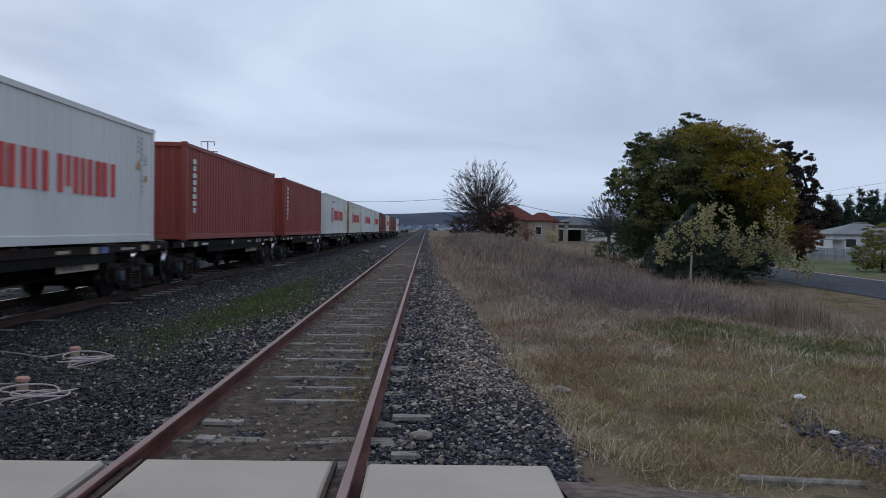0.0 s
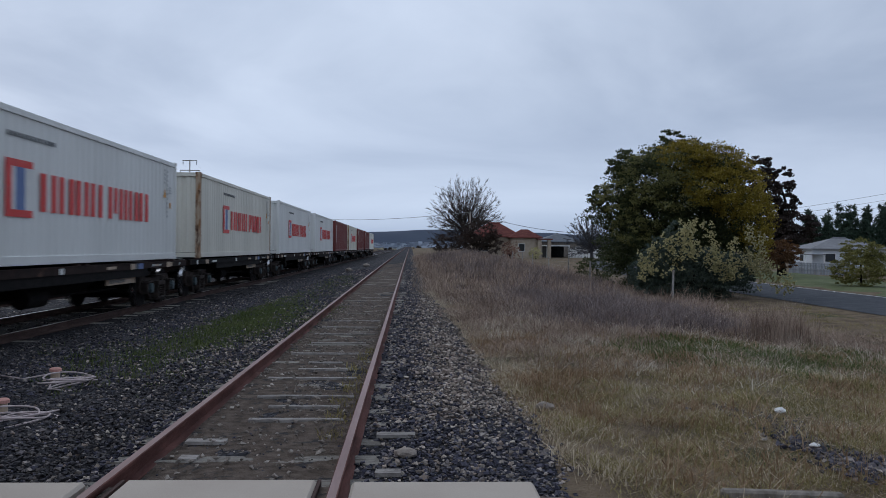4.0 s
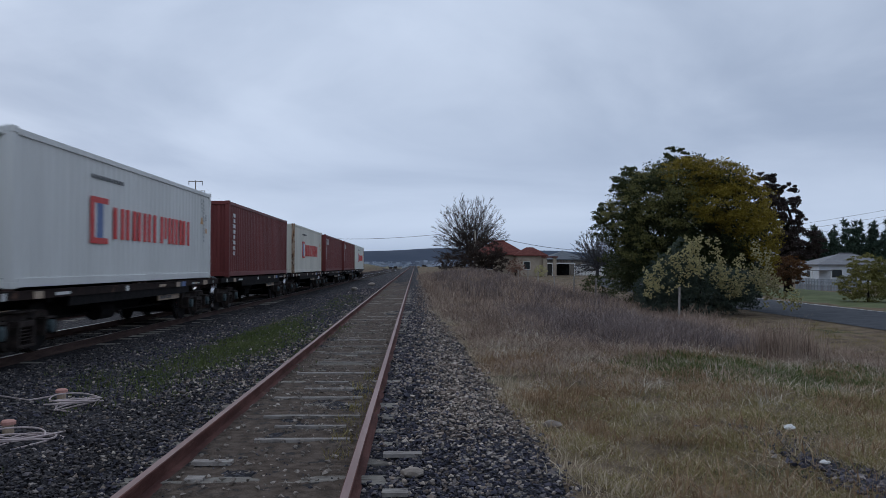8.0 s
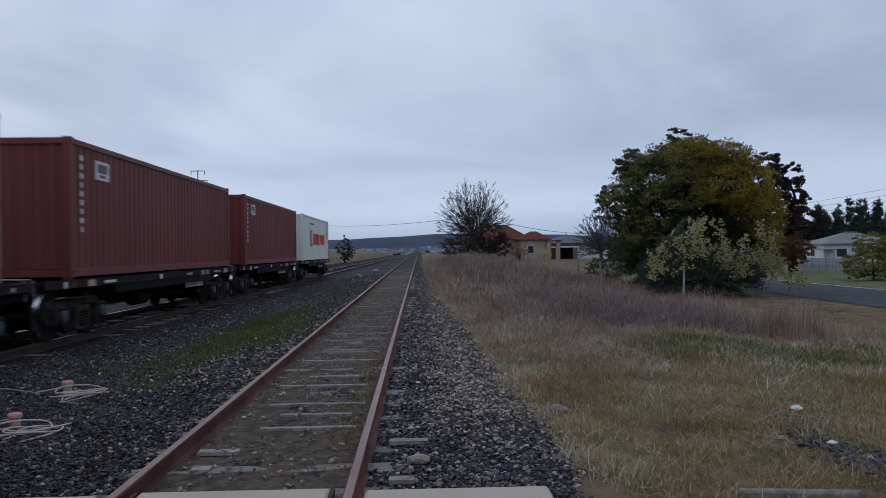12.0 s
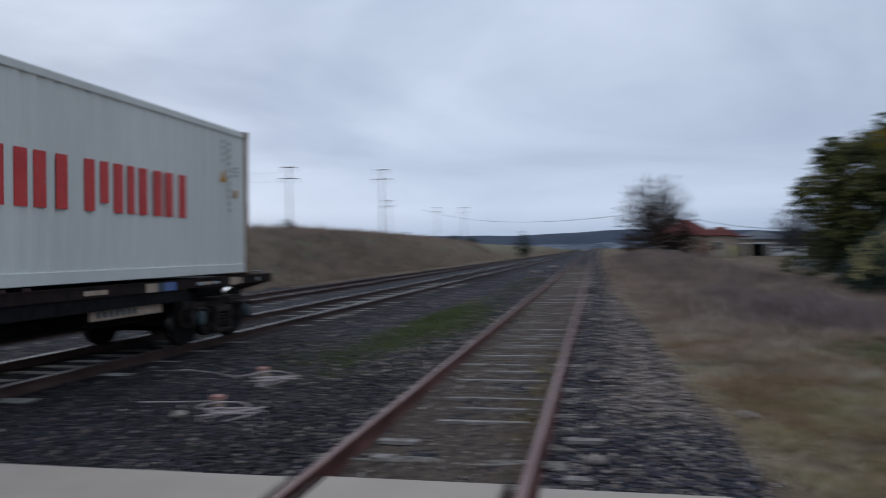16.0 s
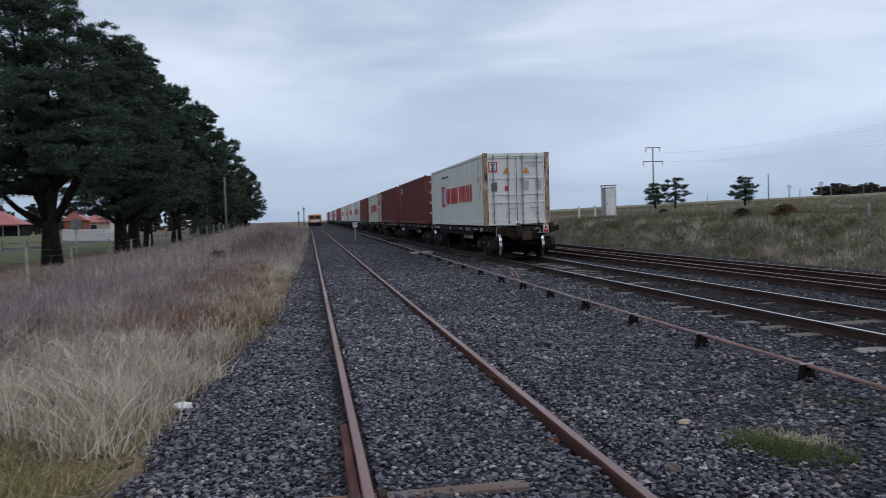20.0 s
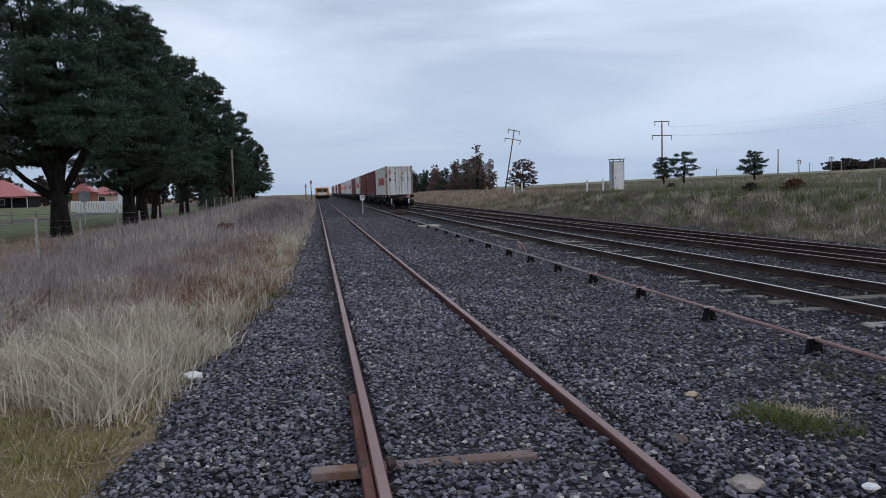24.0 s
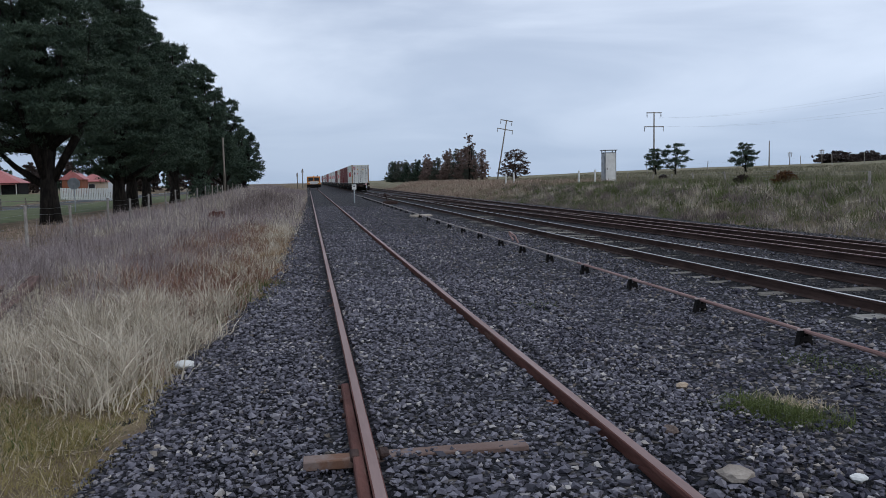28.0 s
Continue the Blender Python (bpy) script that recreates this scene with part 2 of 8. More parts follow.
def rock(name, tones, rough=0.7):
    """Broken stone: one tone for each stone, dark to pale, the pale ones gathering in patches."""
    m = bpy.data.materials.new(name)
    m.use_nodes = True
    nt = m.node_tree
    N, L = nt.nodes.new, nt.links.new
    b = nt.nodes["Principled BSDF"]
    geo = N("ShaderNodeNewGeometry")
    n = N("ShaderNodeTexNoise"); n.inputs["Scale"].default_value, n.inputs["Detail"].default_value = 0.9, 4
    L(geo.outputs["Position"], n.inputs[0])
    sh = N("ShaderNodeMapRange"); sh.inputs[1].default_value, sh.inputs[2].default_value = 0.3, 0.7
    sh.inputs[3].default_value, sh.inputs[4].default_value = -0.10, 0.10
    L(n.outputs[0], sh.inputs[0])
    ad = N("ShaderNodeMath"); ad.operation = "ADD"
    L(geo.outputs["Random Per Island"], ad.inputs[0]); L(sh.outputs[0], ad.inputs[1])
    r = N("ShaderNodeValToRGB")
    while len(r.color_ramp.elements) < len(tones):
        r.color_ramp.elements.new(0.5)
    for e, (q, c) in zip(r.color_ramp.elements, tones):
        e.position, e.color = q, (*c, 1)
    L(ad.outputs[0], r.inputs[0])
    fi = N("ShaderNodeTexNoise"); fi.inputs["Scale"].default_value, fi.inputs["Detail"].default_value = 70, 4
    L(geo.outputs["Position"], fi.inputs[0])
    g = N("ShaderNodeMapRange"); g.inputs[3].default_value, g.inputs[4].default_value = 0.65, 1.35
    L(fi.outputs[0], g.inputs[0])
    hv = N("ShaderNodeHueSaturation")
    L(g.outputs[0], hv.inputs["Value"]); L(r.outputs[0], hv.inputs["Color"]); L(hv.outputs[0], b.inputs["Base Color"])
    b.inputs["Roughness"].default_value = rough
    b.inputs["Specular IOR Level"].default_value = 0.3
    return m


M_STONE = rock("ballast_stone", [(0.0, (0.012, 0.012, 0.018)), (0.42, (0.035, 0.034, 0.052)), (0.72, (0.076, 0.071, 0.093)), (0.88, (0.135, 0.115, 0.112)), (1.0, (0.32, 0.28, 0.25))])
M_STONE_B = rock("lighter_ballast_stone", [(0.0, (0.034, 0.033, 0.043)), (0.45, (0.108, 0.103, 0.127)), (0.82, (0.172, 0.164, 0.193)), (0.96, (0.235, 0.222, 0.235)), (1.0, (0.40, 0.37, 0.35))])
M_STONE_W = rock("weathered_ballast_stone", [(0.0, (0.060, 0.048, 0.042)), (0.35, (0.16, 0.122, 0.10)), (0.7, (0.30, 0.24, 0.195)), (1.0, (0.50, 0.43, 0.36))])
# near-black stone: soot and oil, with the train's shade in the tone
M_STONE_D = rock("darkest_ballast_stone", [(0.0, (0.012, 0.011, 0.013)), (0.6, (0.034, 0.031, 0.035)), (0.9, (0.066, 0.057, 0.056)), (1.0, (0.15, 0.13, 0.12))])
M_PALE = surf("pale_stone", (0.15, 0.125, 0.105), (0.30, 0.265, 0.23), 3, 0.85, 0, 0.3, 90, vary=0.4, island=True)
M_SOIL = surf("trodden_soil", (0.070, 0.053, 0.042), (0.140, 0.110, 0.088), 9, 0.95, 0, 0.9, 55, c3=(0.045, 0.042, 0.042), spots=0.55, spot_scale=6, dist=0.04)


def ground_cover():
    """Dry turf on the verges, greener pasture beyond the far track, bare brown soil under the pines."""
    m = surf("dry_grass_ground", (0.108, 0.079, 0.053), (0.200, 0.151, 0.100), 1.6, 0.95, 0, 0.8, 30, c3=(0.070, 0.072, 0.036), spots=0.56, spot_scale=0.5, dist=0.06)
    nt = m.node_tree
    N, L = nt.nodes.new, nt.links.new
    b = nt.nodes["Principled BSDF"]
    old = b.inputs["Base Color"].links[0].from_socket
    co = N("ShaderNodeTexCoord")
    sep = N("ShaderNodeSeparateXYZ")
    L(co.outputs["Object"], sep.inputs[0])
    n = N("ShaderNodeTexNoise"); n.inputs["Scale"].default_value, n.inputs["Detail"].default_value = 0.35, 8
    L(co.outputs["Object"], n.inputs[0])
    r = N("ShaderNodeValToRGB")
    r.color_ramp.elements[0].position, r.color_ramp.elements[0].color = 0.35, (0.128, 0.122, 0.070, 1)
    r.color_ramp.elements[1].position, r.color_ramp.elements[1].color = 0.65, (0.232, 0.204, 0.142, 1)
    L(n.outputs[0], r.inputs[0])
    f = N("ShaderNodeMapRange"); f.inputs[1].default_value, f.inputs[2].default_value = -14.5, -17.5
    L(sep.outputs[0], f.inputs[0])
    mx = N("ShaderNodeMix"); mx.data_type = "RGBA"
    L(f.outputs[0], mx.inputs[0]); L(old, mx.inputs[6]); L(r.outputs[0], mx.inputs[7])
    L(mx.outputs[2], b.inputs["Base Color"])
    return m


M_DRY = ground_cover()
M_CONC = surf("slab_concrete", (0.40, 0.345, 0.29), (0.44, 0.385, 0.325), 1.3, 0.85, 0, 0.10, 120, c3=(0.335, 0.30, 0.26), spots=0.62, spot_scale=0.9, grain=0.10)
M_PANEL = surf("stained_panel", (0.160, 0.108, 0.092), (0.215, 0.165, 0.148), 1.6, 0.85, 0, 0.12, 70, c3=(0.17, 0.095, 0.065), spots=0.58, spot_scale=1.6)
M_SLEEPER = surf("grey_sleeper", (0.16, 0.145, 0.125), (0.27, 0.25, 0.22), 6, 0.9, 0, 0.5, 60, c3=(0.07, 0.06, 0.05), spots=0.56, spot_scale=4, vary=0.25, stretch=(1, 6, 1))
M_OLDWOOD = surf("bleached_sleeper", (0.20, 0.18, 0.165), (0.34, 0.315, 0.29), 8, 0.9, 0, 0.5, 60, c3=(0.10, 0.085, 0.075), spots=0.60, spot_scale=6, vary=0.2, stretch=(1, 5, 1))
M_CSLEEPER = surf("concrete_sleeper", (0.24, 0.225, 0.205), (0.36, 0.345, 0.32), 6, 0.9, 0, 0.3, 60, c3=(0.16, 0.14, 0.12), spots=0.58, spot_scale=4, vary=0.15)
M_RUST = surf("rusty_rail", (0.082, 0.035, 0.029), (0.150, 0.068, 0.056), 8, 0.8, 0.0, 0.4, 70, c3=(0.16, 0.09, 0.07), spots=0.60, spot_scale=6, stretch=(1, 0.2, 1))
M_RUSTTOP = surf("worn_rail_head", (0.195, 0.118, 0.105), (0.285, 0.192, 0.175), 4, 0.55, 0.2, 0.1, 60, stretch=(1, 0.1, 1))
M_RAILDARK = surf("dark_rail", (0.040, 0.025, 0.022), (0.078, 0.050, 0.043), 8, 0.8, 0.1, 0.3, 70, stretch=(1, 0.2, 1))
M_SHINE = surf("polished_rail_head", (0.36, 0.33, 0.325), (0.50, 0.47, 0.46), 3, 0.32, 1.0, 0.02, 50, stretch=(1, 0.05, 1))
M_ASPHALT = surf("road_asphalt", (0.050, 0.054, 0.062), (0.075, 0.079, 0.087), 1.5, 0.9, 0, 0.3, 120)
M_GRAVEL = surf("reddish_gravel", (0.10, 0.075, 0.065), (0.19, 0.145, 0.125), 9, 0.95, 0, 0.7, 50, c3=(0.06, 0.055, 0.05), spots=0.6, spot_scale=4)
M_EARTH = surf("grey_earth", (0.125, 0.108, 0.088), (0.20, 0.175, 0.14), 3, 0.95, 0, 0.6, 40, c3=(0.10, 0.105, 0.06), spots=0.55, spot_scale=0.8)
M_WHITE = surf("white_steel_paint", (0.625, 0.63, 0.605), (0.685, 0.69, 0.665), 1.2, 0.45, 0, 0.03, 7, c3=(0.50, 0.45, 0.36), spots=0.68, spot_scale=1.6, stretch=(1, 1, 0.22), grain=0.06)
M_TAILWHITE = surf("dingy_white_steel_paint", (0.645, 0.655, 0.595), (0.705, 0.715, 0.655), 1.2, 0.45, 0, 0.03, 7, c3=(0.50, 0.43, 0.30), spots=0.66, spot_scale=1.6, stretch=(1, 1, 0.22), grain=0.07)
M_CREAM = surf("cream_steel_paint", (0.58, 0.56, 0.48), (0.67, 0.645, 0.56), 1.2, 0.5, 0, 0.05, 40, c3=(0.36, 0.24, 0.15), spots=0.66, spot_scale=2.2, stretch=(1, 1, 0.22), grain=0.09)
M_RED = surf("red_oxide_paint", (0.130, 0.024, 0.022), (0.165, 0.033, 0.029), 1.3, 0.55, 0, 0.05, 40, c3=(0.10, 0.028, 0.022), spots=0.62, spot_scale=2.0, stretch=(1, 1, 0.22), grain=0.09)
M_ORED = surf("brown_red_paint", (0.235, 0.040, 0.030), (0.280, 0.055, 0.041), 1.3, 0.55, 0, 0.05, 40, c3=(0.12, 0.038, 0.025), spots=0.62, spot_scale=2.0, stretch=(1, 1, 0.22), grain=0.09)
M_RUSTPOST = surf("rusting_post", (0.24, 0.125, 0.060), (0.46, 0.38, 0.29), 5, 0.8, 0, 0.3, 40, c3=(0.07, 0.035, 0.02), spots=0.55, spot_scale=4, stretch=(2, 2, 0.5))
M_SIGNRED = surf("red_lettering", (0.55, 0.035, 0.030), (0.64, 0.05, 0.042), 3, 0.5, 0, 0.03, 40, c3=(0.46, 0.12, 0.10), spots=0.66, spot_scale=3)
M_SIGNBLUE = surf("blue_marking", (0.08, 0.13, 0.30), (0.11, 0.17, 0.36), 3, 0.5, 0, 0.02, 40)
M_TEALPAD = surf("faded_blue_pad", (0.035, 0.055, 0.080), (0.060, 0.085, 0.115), 6, 0.7, 0, 0.1, 40)
M_MARK = surf("white_marking", (0.58, 0.58, 0.56), (0.68, 0.68, 0.66), 3, 0.5, 0, 0.02, 40)
M_DKMARK = surf("dark_marking", (0.07, 0.075, 0.08), (0.11, 0.11, 0.115), 3, 0.5, 0, 0.02, 40)
M_GREYMARK = surf("grey_marking", (0.33, 0.34, 0.345), (0.42, 0.43, 0.43), 3, 0.5, 0, 0.02, 40)
M_ORANGE = surf("orange_decal", (0.52, 0.23, 0.02), (0.60, 0.28, 0.03), 4, 0.5, 0, 0.02, 40)
M_STEELGREY = surf("grey_locking_gear", (0.20, 0.215, 0.225), (0.29, 0.30, 0.31), 4, 0.5, 0.3, 0.1, 50)
M_WAGON = surf("wagon_brown", (0.014, 0.010, 0.009), (0.032, 0.020, 0.017), 4, 0.8, 0, 0.2, 50, c3=(0.10, 0.055, 0.04), spots=0.62, spot_scale=2.4, vary=0.2)
# grime, with the shade below the wagons deepened into the colour
M_DARKFRAME = surf("grimy_shaded_underframe", (0.006, 0.006, 0.006), (0.014, 0.012, 0.012), 5, 0.85, 0, 0.2, 50)
M_BOGIE = surf("grimy_bogie", (0.022, 0.018, 0.016), (0.052, 0.041, 0.037), 6, 0.8, 0.1, 0.2, 50, c3=(0.075, 0.050, 0.038), spots=0.62, spot_scale=6)
M_TREAD = surf("bright_wheel_tread", (0.45, 0.46, 0.48), (0.6, 0.6, 0.62), 4, 0.25, 1.0, 0.02, 60)
M_AXLECAP = surf("teal_axle_cap", (0.022, 0.034, 0.038), (0.048, 0.075, 0.083), 20, 0.6, 0.0, 0.1, 50)
M_TANBOX = surf("tan_panel", (0.36, 0.27, 0.19), (0.46, 0.36, 0.27), 5, 0.7, 0, 0.1, 50, c3=(0.2, 0.14, 0.1), spots=0.6, spot_scale=5)
M_REDTIMBER = surf("reddish_timber", (0.070, 0.040, 0.036), (0.155, 0.095, 0.082), 4, 0.9, 0, 0.4, 40, c3=(0.03, 0.022, 0.02), spots=0.58, spot_scale=3, stretch=(5, 0.5, 3))
M_WOOD = surf("weathered_wood", (0.15, 0.13, 0.11), (0.27, 0.24, 0.205), 3, 0.9, 0, 0.4, 40, stretch=(4, 4, 0.4))
M_BARK = surf("dark_bark", (0.011, 0.0095, 0.0085), (0.030, 0.025, 0.021), 5, 0.95, 0, 0.9, 18, stretch=(2, 2, 0.4), dist=0.05)
M_GREYTWIG = surf("grey_twig", (0.065, 0.064, 0.070), (0.11, 0.106, 0.108), 5, 0.9, 0, 0.2, 30)
M_TWIG = surf("bare_twig", (0.046, 0.037, 0.034), (0.080, 0.066, 0.060), 5, 0.9, 0, 0.2, 30)

# ---------- mesh helpers ----------
def mesh_of(bm, mats, smooth=False):
    me = bpy.data.meshes.new("m")
    bmesh.ops.recalc_face_normals(bm, faces=bm.faces)
    bm.to_mesh(me)
    bm.free()
    for m in (mats if isinstance(mats, (list, tuple)) else [mats]):
        me.materials.append(m)
    if smooth:
        me.polygons.foreach_set("use_smooth", [True] * len(me.polygons))
    return me


def part(name, bm, mats, parent=None, label="", smooth=False, at=None):
    me = bm if isinstance(bm, bpy.types.Mesh) else mesh_of(bm, mats, smooth)
    ob = new(name, me)
    if parent:
        ob.parent = parent
    if at is not None:
        ob.matrix_basis = at
    if label:
        ob["label"] = label
    return ob


def thing(name, label, category, group="", kind="", at=None):
    ob = new(name)
    ob.empty_display_size = 0.2
    if at is not None:
        ob.matrix_basis = at
    return tagged(ob, label, category, group, kind)


def box(bm, x0, x1, y0, y1, z0, z1, mi=0, bevel=0.0):
    r = bmesh.ops.create_cube(bm, size=1.0)
    vs = r["verts"]
    for v in vs:
        v.co = Vector((x0 + (v.co.x + 0.5) * (x1 - x0), y0 + (v.co.y + 0.5) * (y1 - y0), z0 + (v.co.z + 0.5) * (z1 - z0)))
    fs = {f for v in vs for f in v.link_faces}
    for f in fs:
        f.material_index = mi
    if bevel:
        es = list({e for v in vs for e in v.link_edges})
        r = bmesh.ops.bevel(bm, geom=es, offset=bevel, segments=1, affect="EDGES", profile=0.5)
        for f in r["faces"]:
            f.material_index = mi
    return vs


def boxed(*a, mi=0, bevel=0.0):
    bm = bmesh.new()
    box(bm, *a, mi=mi, bevel=bevel)
    return bm


def tube(bm, pts, radii, n=8, mi=0, cap=True):
    """A round bar through points, with a radius at each."""
    pts = [Vector(p) for p in pts]
    rings = []
    for i, p in enumerate(pts):
        d = (pts[min(i + 1, len(pts) - 1)] - pts[max(i - 1, 0)])
        d = d.normalized() if d.length > 1e-9 else Vector((0, 0, 1))
        a = d.orthogonal() if abs(d.z) < 0.9 else Vector((1, 0, 0)) - d * d.x
        if abs(d.z) < 0.9:
            a = Vector((0, 0, 1)) - d * d.z
        a.normalize()
        b = d.cross(a)
        r = radii[i] if isinstance(radii, (list, tuple)) else radii
        rings.append([bm.verts.new(p + (a * math.cos(2 * math.pi * k / n) + b * math.sin(2 * math.pi * k / n)) * r) for k in range(n)])
    for r0, r1 in zip(rings, rings[1:]):
        for k in range(n):
            f = bm.faces.new((r0[k], r0[(k + 1) % n], r1[(k + 1) % n], r1[k]))
            f.material_index = mi
    if cap:
        for r in (rings[0][::-1], rings[-1]):
            f = bm.faces.new(r)
            f.material_index = mi


def tubed(pts, radii, n=8):
    bm = bmesh.new()
    tube(bm, pts, radii, n)
    return bm


def prism(bm, outline, lo, hi, axis="x", mi=0):
    """A flat outline given in the two other axes, pushed from lo to hi along one."""
    def put(u, v, w):
        return {"x": (w, u, v), "y": (u, w, v), "z": (u, v, w)}[axis]
    a = [bm.verts.new(put(u, v, lo)) for u, v in outline]
    b = [bm.verts.new(put(u, v, hi)) for u, v in outline]
    fs = [bm.faces.new(a[::-1]), bm.faces.new(b)]
    n = len(outline)
    for i in range(n):
        fs.append(bm.faces.new((a[i], a[(i + 1) % n], b[(i + 1) % n], b[i])))
    for f in fs:
        f.material_index = mi
    return fs


def prismed(*a, **k):
    bm = bmesh.new()
    prism(bm, *a, **k)
    return bm


def raw(name, verts, faces, mats, smooth=False, mi=None):
    """An object from numpy arrays of points and of faces of one size."""
    me = bpy.data.meshes.new(name)
    verts, faces = np.asarray(verts, np.float32), np.asarray(faces, np.int32)
    k = faces.shape[1]
    me.vertices.add(len(verts)); me.vertices.foreach_set("co", verts.ravel())
    me.loops.add(faces.size); me.loops.foreach_set("vertex_index", faces.ravel())
    me.polygons.add(len(faces)); me.polygons.foreach_set("loop_start", np.arange(0, faces.size, k, dtype=np.int32))
    for m in mats:
        me.materials.append(m)
    if mi is not None:
        me.polygons.foreach_set("material_index", np.asarray(mi, np.int32))
    me.polygons.foreach_set("use_smooth", np.full(len(faces), bool(smooth)))
    me.update(calc_edges=True)
    return new(name, me)


def step(e0, e1, x):
    t = np.clip((np.asarray(x, float) - e0) / (e1 - e0), 0, 1)
    return t * t * (3 - 2 * t)


# ---------- the lie of the land ----------
GAUGE = 1.505
SIDE_X = -0.445 - GAUGE / 2
MAIN_X = -6.83 - GAUGE / 2
FAR_X = -10.8 - GAUGE / 2


def main_z(y):
    y = np.asarray(y, float)
    return -0.0055 * np.maximum(y - 2, 0) + 0.002 * np.maximum(-y - 20, 0)


def side_z(y):
    y = np.asarray(y, float)
    return 0.002 * np.maximum(-y - 20, 0) - 0.002 * np.maximum(y - 60, 0)


def ground_z(x, y):
    x, y = np.asarray(x, float), np.asarray(y, float)
    z = -0.20 + 0 * x
    # railway bed follows the grade of the line
    bed = step(-16, -13, x) * (1 - step(0.5, 2.5, x))
    z = z + bed * (main_z(y) * step(-2, -5, x) + side_z(y) * (1 - step(-2, -5, x))) - 0.02 * bed
    # cutting and rising fields beyond the far track
    h = np.interp(y, [-400, -200, -90, -60, -25, -4, 2, 8, 30, 60, 120, 200, 420, 900], [1.2, 1.2, 1.0, 0.9, 1.25, 0.95, 0.85, 1.0, 2.1, 2.6, 1.9, 1.3, 0.2, -4.0])
    z = z + (h + 0.2) * step(-14.3, -19.5, x)
    z = z + 0.9 * step(-75, -110, x) * step(0, -90, y) * (1 - step(-250, -400, y))
    lift = np.interp(y, [-400, -150, -60, 0, 60, 150, 400], [0.022, 0.026, 0.034, 0.036, 0.022, 0.01, 0.0])
    z = z + lift * np.clip(-19.5 - x, 0, 55) * (1 - 0.5 * step(-100, -400, x))
    # verge and house blocks on the other side
    z = z - 0.42 * step(4, 10, x) * step(4, 14, y) * (1 - 0.8 * step(40, 100, y))
    z = z + 0.62 * np.exp(-(((x - 5.5) / 3.2) ** 2)) * step(28, 80, y) * (1 - step(130, 240, y))
    z = z + 1.05 * np.exp(-(((x - 5.0) / 3.0) ** 2)) * step(-28, -80, y) * (1 - step(-130, -260, y))
    z = z + 0.75 * step(22, 42, x) * step(-80, -145, y)
    z = z - 0.5 * step(24, 40, x) * step(15, 60, y)
    z = z + 0.10 * step(3, 6, x) * (1 - step(14, 22, x)) * (1 - step(-4, -30, y)) * (1 - step(4, 14, y))
    # land falls to a wide valley ahead
    z = z - 9.0 * step(250, 900, y)
    return z


def bumps(x, y, amp=1.0):
    return amp * (0.052 * np.sin(1.7 * x + 0.6 * y) * np.sin(0.9 * y - 0.4 * x) + 0.028 * np.sin(4.1 * x + 1.3) * np.sin(3.7 * y))


def bed_edge(y):
    """Where the ballast ends and the grass begins, along the line."""
    return np.interp(y, [-60, -41, -31, -18.5, -13, -10.5, -9, -7.2, -5.1, -4, 0, 5.1, 6.9, 8.2, 10.2, 14, 20.4, 31, 60], [0.05, 0.1, 0.22, 0.37, 0.43, 0.62, 0.80, 1.08, 1.05, 1.2, 1.3, 1.46, 1.26, 1.24, 1.12, 1.0, 0.75, 0.55, 0.5]) + 0.05 * np.sin(2.9 * y) * np.sin(1.1 * y + 0.5)


def grid_sheet(name, xs, ys, zf, mats):
    X, Y = np.meshgrid(xs, ys)
    V = np.stack([X.ravel(), Y.ravel(), zf(X, Y).ravel()], 1)
    nx, ny = len(xs), len(ys)
    i = np.arange((ny - 1) * (nx - 1))
    a = (i // (nx - 1)) * nx + i % (nx - 1)
    return raw(name, V, np.stack([a, a + 1, a + nx + 1, a + nx], 1), mats, smooth=True)


